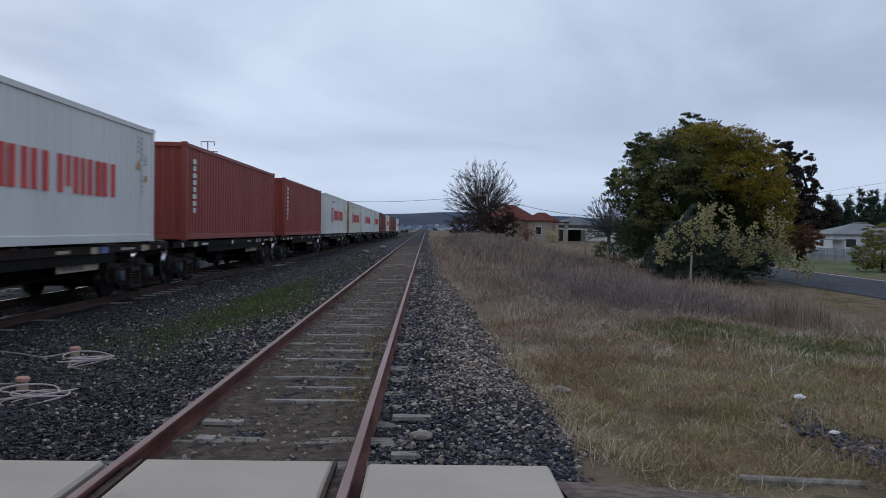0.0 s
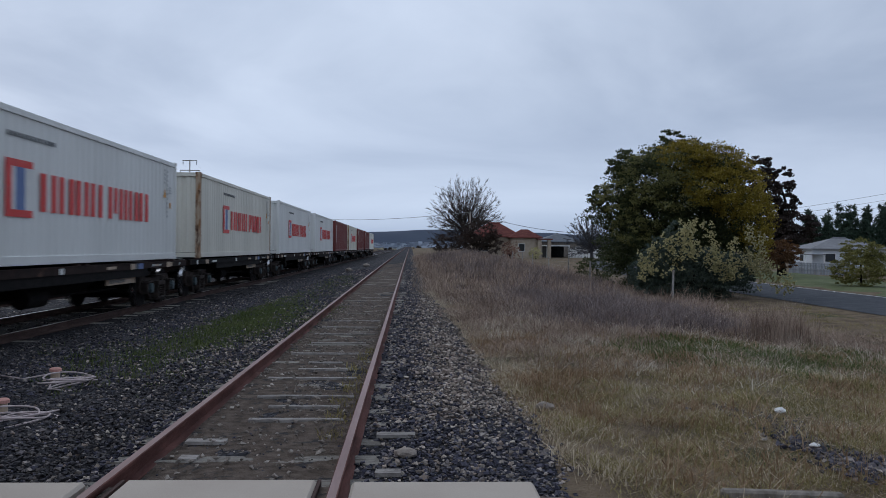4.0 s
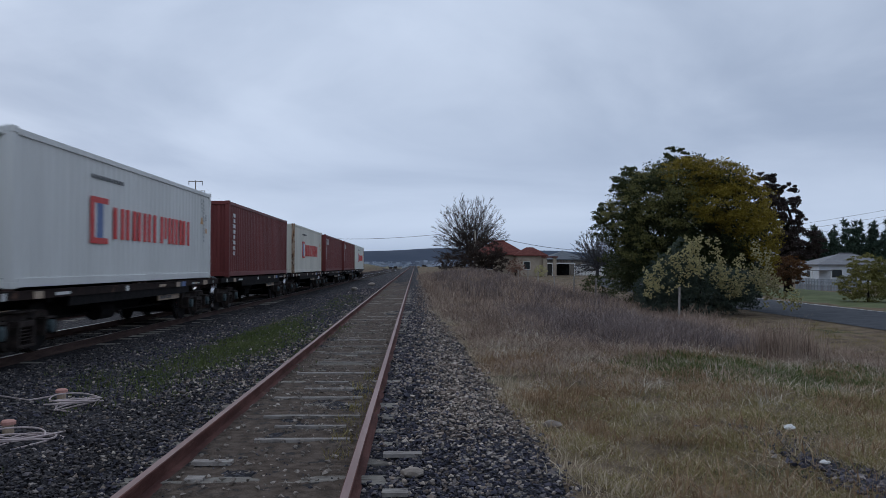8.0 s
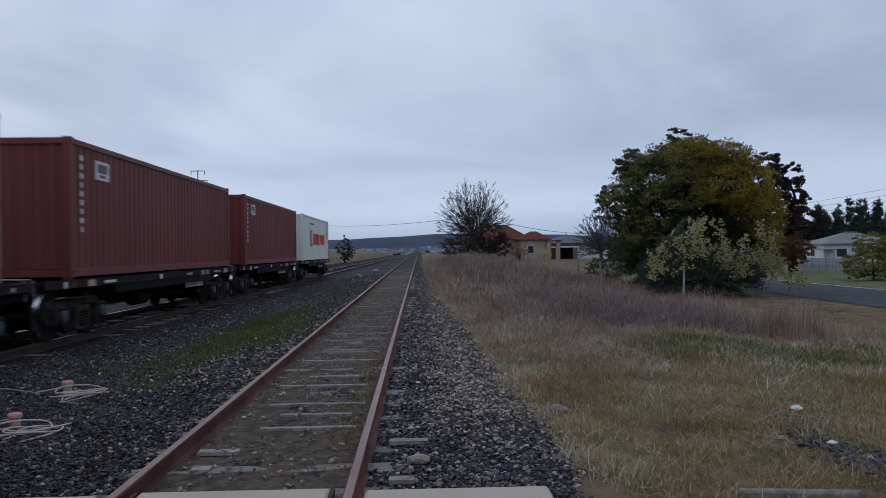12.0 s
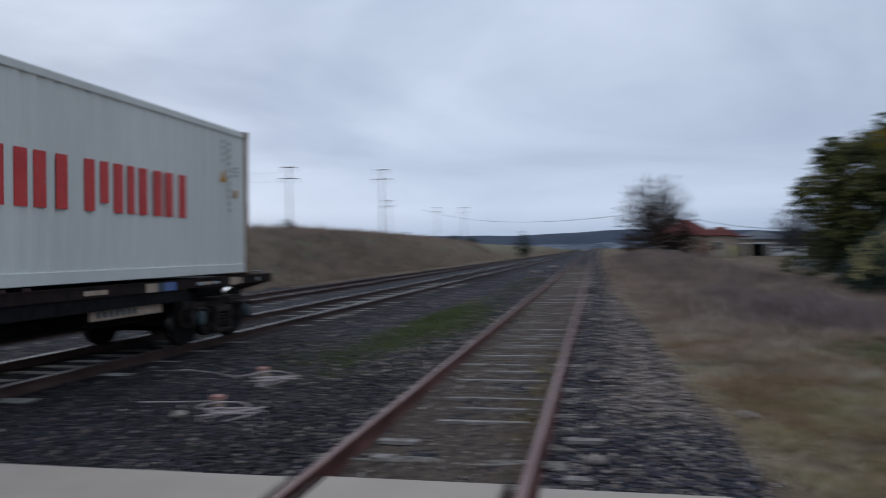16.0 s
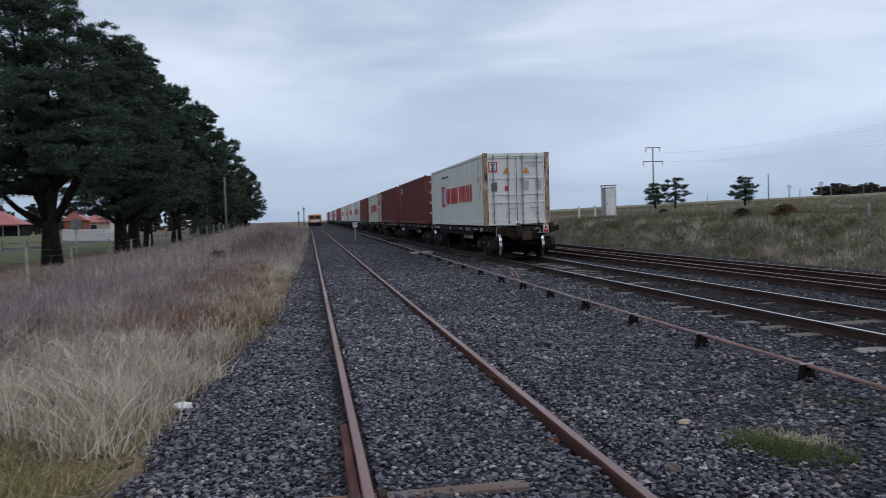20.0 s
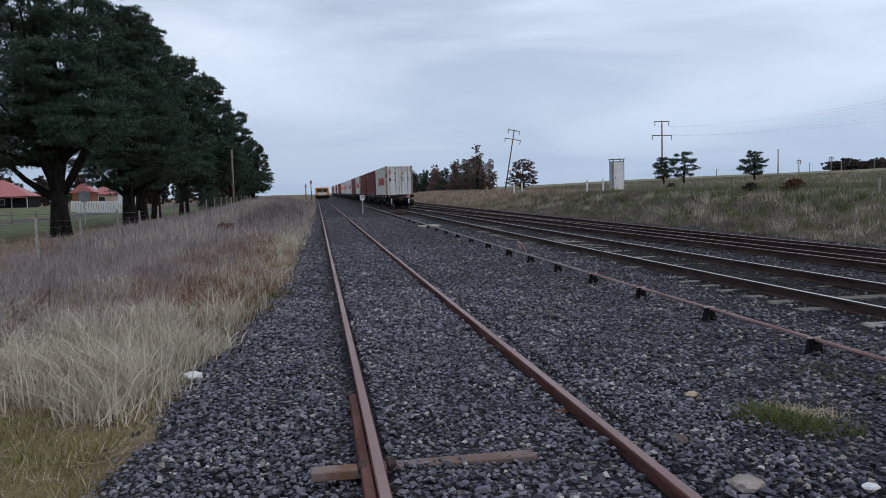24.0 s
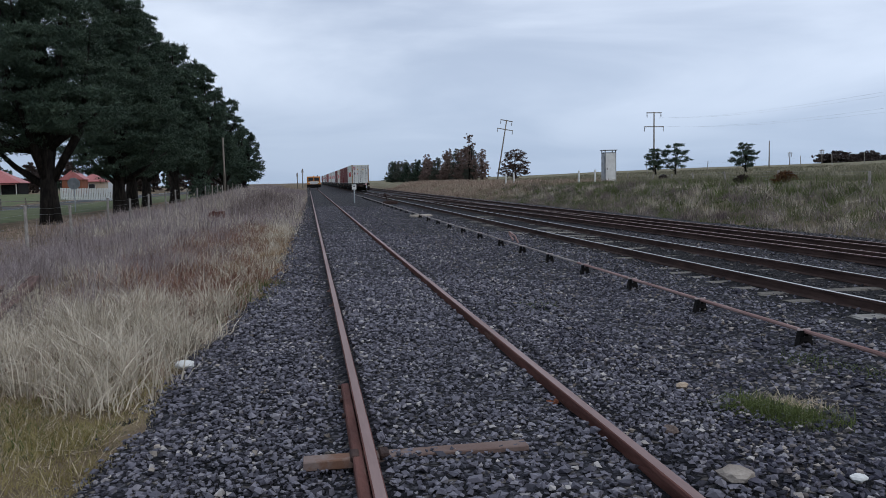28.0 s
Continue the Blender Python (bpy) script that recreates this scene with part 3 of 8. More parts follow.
def build_ground():
    xs = np.unique(np.concatenate([-np.geomspace(30, 3600, 40), np.arange(-30, 30.01, 0.5), np.geomspace(30, 3600, 40)]))
    ys = np.unique(np.concatenate([-np.geomspace(60, 3600, 50), np.arange(-60, 60.01, 0.75), np.geomspace(60, 3600, 50)]))

    def zf(X, Y):
        off = 1 - (step(-15, -14, X) * (1 - step(0.8, 1.6, X)))
        road = step(14.2, 15.0, X) * (1 - step(20.8, 21.6, X))
        return ground_z(X, Y) + bumps(X, Y) * off * (1 - 0.9 * road)
    g = grid_sheet("ground", xs, ys, zf, [M_DRY])
    tagged(g, "dry winter grass and bare soil, rising to fields", "ground", kind="structure")
    # ballast bed from the far track to the edge of the grass
    bx = np.concatenate([[-14.9, -14.2], np.arange(-13.8, 0.61, 0.3), [0.85, 1.15, 1.5]])
    by = np.unique(np.concatenate([np.arange(-60, 60.01, 0.5), np.arange(-420, -60, 6.0), np.arange(60, 520.1, 6.0)]))

    def bz(X, Y):
        z = ground_z(X, Y)
        base = np.where(X < -4, main_z(Y), side_z(Y)) - 0.155
        edge = step(-14.9, -13.9, X) * (1 - step(0.75, 1.5, X)) * (1 - step(-0.1, 0.3, X - bed_edge(Y)))
        b = z * (1 - edge) + base * edge - 0.05 * (1 - edge)
        hollow = 0.05 * np.exp(-((X + 4.2) / 0.9) ** 2) + 0.04 * np.exp(-((X + 9.7) / 0.5) ** 2)
        fill = 0.082 * (1 - step(0.70, 0.78, abs(X - SIDE_X))) * step(-0.8, -1.4, Y)
        return b - hollow + fill + 0.018 * np.sin(3.1 * X + 1.9 * Y) * np.sin(2.3 * Y) + 0.006
    b = grid_sheet("ballast", bx, by, bz, [M_BALLAST])
    tagged(b, "dark blue-grey crushed stone ballast between the tracks", "ballast", kind="structure")
    # asphalt road along the line, with a gravel way over the crossing
    rx, ry = np.array([15.1, 15.9, 17.9, 19.9, 20.8]), np.unique(np.concatenate([np.arange(-60, 60, 2.0), np.arange(-300, -60, 10.0), np.arange(60, 301, 10.0)]))

    def road_shift(Y):
        return 0.0 * Y + 12.0 * step(60, 120, Y) + 8.5 * step(-6, -60, Y)
    X, Y = np.meshgrid(rx, ry)
    X = X + road_shift(Y)
    V = np.stack([X.ravel(), Y.ravel(), (ground_z(X, Y) + 0.02).ravel()], 1)
    i = np.arange((len(ry) - 1) * 4)
    a = (i // 4) * 5 + i % 4
    tagged(raw("road", V, np.stack([a, a + 1, a + 6, a + 5], 1), [M_ASPHALT], smooth=True), "grey asphalt road beside the railway", "road", kind="structure")
    V2, F2 = [], []
    for s in (5.2,):
        for j in range(len(ry) - 1):
            k = len(V2)
            for yy in (ry[j], ry[j + 1]):
                for w in (-0.06, 0.06):
                    xx = 15.4 + s + w + float(road_shift(yy))
                    V2.append((xx, yy, float(ground_z(xx, yy)) + 0.03))
            F2.append((k, k + 1, k + 3, k + 2))
    tagged(raw("road_line", V2, F2, [M_MARK]), "white edge line of the road", "road marking", kind="structure")
    gx, gy = np.arange(0.9, 15.6, 0.6), np.array([-1.0, -0.2, 1.0, 2.2, 3.4, 4.3, 4.9])
    tagged(grid_sheet("crossing_road", gx, gy, lambda X, Y: ground_z(X, Y) + 0.06 + 0.01 * np.sin(5 * X + 3 * Y) + 0.10 * (1 - step(0.9, 2.5, X)) - 0.10 * (step(4.2, 4.9, Y) + step(-0.2, -1.0, Y)), [M_GRAVEL]), "reddish gravel way up to the crossing", "road", kind="structure")
    wx, wy = -np.arange(13.4, 24, 0.8)[::-1], np.array([0.4, 1.2, 2.2, 3.2, 4.2, 5.0, 5.8])
    tagged(grid_sheet("field_track", wx, wy, lambda X, Y: ground_z(X, Y) + 0.06 - 0.12 * (step(5.0, 5.8, Y) + step(1.2, 0.4, Y)) - 0.12 * step(-20, -23.5, X), [M_EARTH]), "bare earth track climbing from the crossing into the field", "road", kind="structure")


build_ground()


# ---------- rails and sleepers ----------
RAIL = [(-0.068, -0.152), (0.068, -0.152), (0.068, -0.140), (0.010, -0.122), (0.009, -0.040), (0.034, -0.030), (0.035, -0.006), (0.028, 0.0), (-0.028, 0.0), (-0.035, -0.006), (-0.034, -0.030), (-0.009, -0.040), (-0.010, -0.122), (-0.068, -0.140)]


def rail_mesh(xf, ys, zf, mats):
    V, F, mi = [], [], []
    n = len(RAIL)
    for y in ys:
        x, z = float(xf(y)), float(zf(y))
        V += [(x + u, y, z + w) for u, w in RAIL]
    for j in range(len(ys) - 1):
        for k in range(n):
            a, b = j * n + k, j * n + (k + 1) % n
            F.append((a, b, b + n, a + n))
            mi.append(1 if k == 7 else 0)
    me_ob = raw("rail", V, F, mats, mi=mi)
    return me_ob


SLEEPERS = {}


def build_track(name, label, xc, y0, y1, zf, mats, smat, s0, s1, pitch, slen, drop, seed, bend=lambda y: 0.0):
    rnd = random.Random(seed)
    tr = thing(name, label, "railway track", kind="structure")
    ys = [y for y in np.unique(np.concatenate([np.arange(y0, y1 + 0.1, 8.0), [y0, y1]]))]
    for s in (-1, 1):
        r = rail_mesh(lambda y: xc + s * GAUGE / 2 + bend(y), ys, zf, mats)
        r.parent = tr
    meshes = []
    for v in range(4):
        bm = bmesh.new()
        vs = box(bm, -slen / 2, slen / 2, -0.115, 0.115, -0.16, 0.0, bevel=0.012)
        for q in bm.verts:
            q.co += Vector((rnd.uniform(-0.02, 0.02), rnd.uniform(-0.012, 0.012), rnd.uniform(-0.008, 0.006)))
        meshes.append(mesh_of(bm, smat))
    meshes += [m.copy() for m in meshes]
    for m in meshes[4:]:
        m.materials[0] = M_SLEEPER
    y = s0
    while y < s1:
        if not (-0.55 < y < 4.85):
            old = name == "main_track" and abs(y - 2) > 10
            SLEEPERS.setdefault(name, []).append(y)
            part("sleeper", meshes[rnd.randrange(4) + (4 if old else 0)], None, tr, at=pose(xc + bend(y) + rnd.uniform(-0.04, 0.04), y, float(zf(y)) - 0.135 - drop + rnd.uniform(-0.012, 0.012), 0, 0, rnd.uniform(-1.5, 1.5)))
        y += pitch * rnd.uniform(0.93, 1.07)
    return tr


build_track("siding_track", "rusty siding rails on weathered timber sleepers in ballast", SIDE_X, -190, 460, side_z, [M_RUST, M_RUSTTOP], M_SLEEPER, 5.1, 48, 0.64, 2.3, 0.006, 3)
build_track("main_track", "main line rails with polished heads on pale sleepers", MAIN_X, -420, 520, main_z, [M_RAILDARK, M_SHINE], M_CSLEEPER, -34, 40, 0.66, 2.5, 0.012, 4)
build_track("loop_track", "loop line rails with dull heads beyond the main line", FAR_X, -420, 520, main_z, [M_RAILDARK, M_RUSTTOP], M_SLEEPER, -30, 34, 0.66, 2.5, 0.012, 5)
build_track("crossover_track", "dull crossover rails drawing from the loop to the main line", FAR_X, -92, -4, main_z, [M_RAILDARK, M_RUSTTOP], M_SLEEPER, 1, 0, 0.66, 2.5, 0.012, 6, bend=lambda y: float(np.interp(y, [-92, -70, -50, -37, -26, -20, -12, -4], [3.97, 2.9, 1.9, 1.33, 0.88, 0.62, 0.54, 0.16])))


# ---------- the level crossing ----------
def build_crossing():
    cr = thing("level_crossing", "concrete slab level crossing with stained panels between the rails", "level crossing", kind="structure")
    y0, y1 = -0.47, 4.76

    def slab(x0, x1, mat, ya=y0, yb=y1, n=1):
        for k in range(n):
            a, b = ya + (yb - ya) * k / n, ya + (yb - ya) * (k + 1) / n
            bm = boxed(x0, x1, a + 0.006, b - 0.006, -0.22, -0.006, bevel=0.02)
            part("slab", bm, mat, cr)
    sl, sr = SIDE_X - GAUGE / 2, SIDE_X + GAUGE / 2
    ml, mr = MAIN_X - GAUGE / 2, MAIN_X + GAUGE / 2
    fl, fr = FAR_X - GAUGE / 2, FAR_X + GAUGE / 2
    slab(sr + 0.10, 0.85, M_CONC)
    slab(sl + 0.14, sr - 0.13, M_CONC, y0, y1 + 0.05)
    slab(mr + 0.09, sl - 0.10, M_CONC, y0 - 0.08)
    slab(ml + 0.12, mr - 0.12, M_PANEL, y0 - 0.14, y1 + 0.25, n=2)
    slab(fr + 0.09, ml - 0.09, M_CONC, y0 - 0.14, y1 + 0.2)
    slab(fl + 0.12, fr - 0.12, M_CONC, y0 - 0.3, y1 + 0.3)
    slab(fl - 1.6, fl - 0.09, M_CONC, y0 - 0.3, y1 + 0.3)
    for x, w in ((sl, 1), (sr, -1), (ml, 1), (mr, -1), (fl, 1), (fr, -1)):
        part("flangeway_fill", boxed(min(x + w * 0.036, x + w * 0.14), max(x + w * 0.036, x + w * 0.14), y0, y1, -0.15, -0.045), M_SOIL, cr)
    for x, w in ((sl, 1), (sr, -1), (ml, 1), (mr, -1), (fl, 1), (fr, -1)):
        part("guard_rail", boxed(x + w * 0.115 - 0.012, x + w * 0.115 + 0.012, y0 - 0.05, y1 + 0.05, -0.15, -0.012), M_RAILDARK, cr)


build_crossing()

# ---------- the container train ----------
CL, CW, CH = 12.19, 2.438, 2.62
DECK = 1.15


def corrugated(length, height, pitch=0.30, depth=0.036):
    """A corrugated wall in the y-z plane, its face towards +x, from y = 0 to length, z = 0 to height."""
    prof = []
    n = int(round(length / pitch))
    p = length / n
    for i in range(n):
        y = i * p
        prof += [(y + 0.0 * p, 0.0), (y + 0.32 * p, 0.0), (y + 0.50 * p, -depth), (y + 0.82 * p, -depth)]
    prof.append((length, 0.0))
    bm = bmesh.new()
    lo = [bm.verts.new((d, y, 0)) for y, d in prof]
    hi = [bm.verts.new((d, y, height)) for y, d in prof]
    for i in range(len(prof) - 1):
        bm.faces.new((lo[i], lo[i + 1], hi[i + 1], hi[i]))
    return bm


def bar_word(bm, x, y, z, widths, h, thick, gap, two=True):
    """A word that is not spelt out: upright bars of the letters' size, going towards -y or +y."""
    for w in widths:
        d = 1 if w > 0 else -1
        w = abs(w)
        if two and w > 0.25:
            box(bm, x, x + 0.004, y, y + thick, z, z + h)
            box(bm, x, x + 0.004, y + w - thick, y + w, z, z + h)
        else:
            box(bm, x, x + 0.004, y, y + w, z, z + h)
        y += w + gap
    return y


def container(paint, label, kind):
    """A forty foot box, centred on its base, doors towards +y."""
    c = thing("shipping_container", label, "container", "containers on the train")
    hx, hy = CW / 2, CL / 2
    sides = []
    for s, name in ((1, "side_panel"), (-1, "side_panel")):
        bm = corrugated(CL - 0.28, CH - 0.30, depth=0.020 if kind in ('tail', 'line', 'worn') else 0.034)
        bmesh.ops.translate(bm, verts=bm.verts, vec=(hx - 0.02, -hy + 0.14, 0.17))
        if s < 0:
            bmesh.ops.rotate(bm, verts=bm.verts, cent=(0, 0, 0), matrix=Matrix.Rotation(math.pi, 3, "Z"))
        part(name, bm, paint, c)
    bm = corrugated(CW - 0.28, CH - 0.30, 0.27, 0.045)
    bmesh.ops.rotate(bm, verts=bm.verts, cent=(0, 0, 0), matrix=Matrix.Rotation(-math.pi / 2, 3, "Z"))
    bmesh.ops.translate(bm, verts=bm.verts, vec=(-hx + 0.14, -hy + 0.03, 0.17))
    part("front_wall", bm, paint, c)
    part("roof", boxed(-hx + 0.03, hx - 0.03, -hy + 0.06, hy - 0.06, CH - 0.05, CH - 0.02), paint, c)
    part("floor", boxed(-hx + 0.03, hx - 0.03, -hy + 0.06, hy - 0.06, 0.10, 0.16), M_DARKFRAME, c)
    for s in (-1, 1):
        part("bottom_rail", boxed(s * hx - s * 0.06 if s > 0 else -hx, s * hx if s > 0 else -hx + 0.06, -hy + 0.16, hy - 0.16, 0.02, 0.175, bevel=0.006), paint, c)
        part("top_rail", boxed(hx - 0.06 if s > 0 else -hx, hx if s > 0 else -hx + 0.06, -hy + 0.16, hy - 0.16, CH - 0.135, CH - 0.03, bevel=0.006), paint, c)
        for e in (-1, 1):
            x0 = hx - 0.15 if s > 0 else -hx
            y0 = hy - 0.14 if e > 0 else -hy
            rusty = kind == "tail" and e > 0 or kind == "worn"
            part("corner_post", boxed(x0, x0 + 0.15, y0, y0 + 0.14, 0.11, CH - 0.11, bevel=0.01), M_RUSTPOST if rusty else paint, c, "rust-streaked corner post" if rusty else "")
            for z in (0.0, CH - 0.118):
                bm = boxed(x0 - 0.004, x0 + 0.164 - 0.01, y0 - 0.002, y0 + 0.16, z, z + 0.118, bevel=0.012)
                part("corner_casting", bm, M_RUSTPOST if rusty else paint, c)
    for e in (-1, 1):
        part("end_sill", boxed(-hx + 0.15, hx - 0.15, e * hy - 0.09 if e > 0 else -hy, hy if e > 0 else -hy + 0.09, 0.02, 0.16, bevel=0.006), paint, c)
        part("end_header", boxed(-hx + 0.15, hx - 0.15, hy - 0.10 if e > 0 else -hy, hy if e > 0 else -hy + 0.10, CH - 0.14, CH - 0.02, bevel=0.006), paint, c)
    # doors with recessed panels, bars and handles; the tail box has greyer doors
    leaf = M_WHITE if kind == "tail" else paint
    for s in (-1, 1):
        x0, x1 = (0.012, hx - 0.16) if s > 0 else (-hx + 0.16, -0.012)
        door = part("door", boxed(x0, x1, hy - 0.075, hy - 0.045, 0.165, CH - 0.145), leaf, c)
        for z, h in ((0.165, 0.06), (0.80, 0.07), (1.10, 0.05), (1.68, 0.07), (CH - 0.21, 0.065)):
            part("door_rib", boxed(x0, x1, hy - 0.045, hy - 0.020, z, z + h, bevel=0.006), leaf, door)
        for x in (x0, x1 - 0.05):
            part("door_stile", boxed(x, x + 0.05, hy - 0.045, hy - 0.022, 0.165, CH - 0.145, bevel=0.006), leaf, door)
        for z in (0.45, 1.28, 2.05):
            xh = x1 - 0.02 if s > 0 else x0 - 0.10
            part("hinge", boxed(xh, xh + 0.12, hy - 0.03, hy + 0.012, z, z + 0.07, bevel=0.008), M_RUSTPOST if kind == "tail" else paint, door)
        for u in (0.28, 0.80):
            xb = x0 + (x1 - x0) * u
            part("locking_bar", tubed([(xb, hy + 0.012, 0.06), (xb, hy + 0.012, CH - 0.06)], 0.019, 8), M_STEELGREY, door, "grey steel locking bar")
            bm = bmesh.new()
            for z in (0.10, 0.42, 1.04, 1.62, CH - 0.20):
                box(bm, xb - 0.045, xb + 0.045, hy - 0.03, hy + 0.034, z, z + 0.045, bevel=0.006)
            tagged(part("bar_bracket", bm, M_STEELGREY, door), kind="stuff")
            zb = 0.62 + 0.18 * (u > 0.5)
            bm = boxed(xb - 0.02, xb + 0.02, hy + 0.02, hy + 0.05, zb - 0.04, zb + 0.04)
            box(bm, xb - 0.30 * s, xb + 0.02, hy + 0.028, hy + 0.045, zb - 0.012, zb + 0.012)
            part("handle", bm, M_STEELGREY, door)
    part("gasket", boxed(-0.011, 0.011, hy - 0.07, hy - 0.018, 0.17, CH - 0.15), M_DKMARK, c)
    f = hx - 0.012
    if kind in ("tail", "line", "worn"):
        # the name stands as plain upright bars, two for each letter
        y = -1.85
        for w in (0.62, 0.64, 0.58, 0.60, 0.22, 0.84, 0.17, 0.60, 0.60):
            if w > 0.5:
                for q in (y, y + w - 0.21):
                    part("red_bar", boxed(f, f + 0.008, q, q + 0.21, 0.94, 1.61), M_SIGNRED, c, "red painted bar")
                if w > 0.8:
                    part("red_bar", boxed(f, f + 0.008, y + 0.33, y + 0.51, 1.06, 1.61), M_SIGNRED, c, "red painted bar")
            elif w < 0.2:
                part("red_bar", boxed(f, f + 0.008, y, y + w, 0.94, 1.61), M_SIGNRED, c, "red painted bar")
            y += w + (0.11 if w != 0.22 else 0.0)
        bm = bmesh.new()
        box(bm, f, f + 0.008, -3.05, -2.15, 0.82, 0.94); box(bm, f, f + 0.008, -3.05, -2.15, 1.64, 1.76)
        box(bm, f, f + 0.008, -3.05, -2.86, 0.94, 1.64)
        part("emblem", bm, M_SIGNRED, c, "red square emblem")
        part("emblem_bar", boxed(f, f + 0.0075, -2.74, -2.42, 0.94, 1.64), M_SIGNBLUE, c, "blue upright bar of the emblem")
        part("emblem_ground", boxed(f, f + 0.006, -2.86, -2.15, 0.94, 1.64), M_MARK, c)
        bm = bmesh.new()
        for k in range(13):
            box(bm, f, f + 0.007, -3.0 + 0.135 * k, -2.92 + 0.135 * k, 2.12, 2.20)
        tagged(part("small_lettering", bm, M_DKMARK, c, "small dark bars of lettering"), kind="stuff")
        for y0, y1, z0, pitch, h, n in ((hy - 0.80, hy - 0.745, 2.28, 0.118, 0.065, 11), (hy - 1.02, hy - 0.97, 2.30, 0.11, 0.06, 4), (hy - 0.58, hy - 0.47, 1.88, 0.07, 0.04, 3)):
            for k in range(n):
                part("serial_mark", boxed(f, f + 0.007, y0, y1, z0 - pitch * k, z0 + h - pitch * k), M_GREYMARK, c)
        part("warning_triangle", prismed([(hy - 1.10, 1.62), (hy - 0.88, 1.62), (hy - 0.99, 1.83)], f, f + 0.009, "x"), M_ORANGE, c, "orange warning triangle")
        part("yellow_plate", boxed(f, f + 0.009, hy - 0.575, hy - 0.475, 1.36, 1.50), M_ORANGE, c)
        bm = bmesh.new()
        for k in range(11):
            box(bm, -hx + 0.36, -hx + 0.43, -hy + 0.02, -hy + 0.03, 2.10 - 0.14 * k, 2.19 - 0.14 * k)
        tagged(part("end_serial_bars", bm, M_GREYMARK, c), kind="stuff")
        # door decals
        b = hy - 0.02
        part("door_emblem", boxed(0.70, 1.02, b, b + 0.008, 1.93, 2.29), M_SIGNRED, c, "red square emblem")
        part("door_emblem_ground", boxed(0.74, 0.98, b, b + 0.0095, 1.97, 2.25), M_MARK, c)
        bm = prismed([(0.78, 2.24), (0.94, 2.24), (0.90, 2.12), (0.94, 1.98), (0.78, 1.98), (0.82, 2.12)], b, b + 0.011, "y")
        part("door_emblem_bar", bm, M_SIGNBLUE, c)
        for x in (0.36, -0.36):
            part("warning_triangle", prismed([(x - 0.13, 1.88), (x + 0.13, 1.88), (x, 2.10)], b, b + 0.009, "y"), M_ORANGE, c)
        part("data_plate", boxed(0.72, 0.92, b, b + 0.009, 1.24, 1.56), M_DKMARK, c, "grey data plate")
        part("red_decal", boxed(0.32, 0.43, b, b + 0.009, 1.26, 1.42), M_SIGNRED, c)
        bm = bmesh.new()
        for k in range(5):
            box(bm, -0.46, -0.22, b, b + 0.008, 1.56 - 0.07 * k, 1.60 - 0.07 * k)
            box(bm, -0.92, -0.74, b, b + 0.008, 1.56 - 0.07 * k, 1.60 - 0.07 * k)
        for k in range(8):
            box(bm, -0.98 + 0.085 * k * 1.0, -0.93 + 0.085 * k, b, b + 0.008, 2.22, 2.29)
        for k in range(4):
            box(bm, -0.80 + 0.085 * k, -0.75 + 0.085 * k, b, b + 0.008, 2.10, 2.17)
        tagged(part("door_serial_bars", bm, M_GREYMARK, c), kind="stuff")
    else:
        for k in range(9 if kind == "badged" else 0):
            w = (0.13, 0.10, 0.14, 0.09, 0.12)[k % 5]
            part("serial_mark", boxed(f, f + 0.008, -hy + 0.50 - w / 2, -hy + 0.50 + w / 2, 2.22 - 0.17 * k, 2.32 - 0.17 * k), M_MARK, c, "white serial bar")
        if kind != "badged":
            for k in range(8):
                part("serial_mark", boxed(0.16, 0.24, -hy + 0.02, -hy + 0.034, 2.18 - 0.15 * k, 2.27 - 0.15 * k), M_GREYMARK, c)
            part("warning_triangle", prismed([(0.08, 0.50), (0.32, 0.50), (0.20, 0.72)], -hy + 0.02, -hy + 0.036, "y"), M_ORANGE, c, "orange warning triangle")
            for k in range(8):
                w = (0.30, 0.24, 0.33)[k % 3]
                part("name_bar", boxed(f, f + 0.008, -hy + 0.78 - w / 2, -hy + 0.78 + w / 2, 2.08 - 0.19 * k, 2.21 - 0.19 * k), M_MARK, c, "white bar of downward lettering")
        if kind == "badged":
            part("badge", boxed(f, f + 0.008, -hy + 1.15, -hy + 1.85, 1.92, 2.30), M_MARK, c, "pale square badge")
            part("badge_bar", boxed(f, f + 0.0095, -hy + 1.25, -hy + 1.75, 2.06, 2.24), M_DKMARK, c)
            part("badge_bar", boxed(f, f + 0.0095, -hy + 1.35, -hy + 1.65, 1.97, 2.03), paint, c)
        bm = bmesh.new()
        for k in range(4):
            box(bm, 0.15, 0.95, hy - 0.02, hy - 0.012, 2.20 - 0.55 * k, 2.30 - 0.55 * k)
        tagged(part("door_bars", bm, M_MARK, c), kind="stuff")
    return c


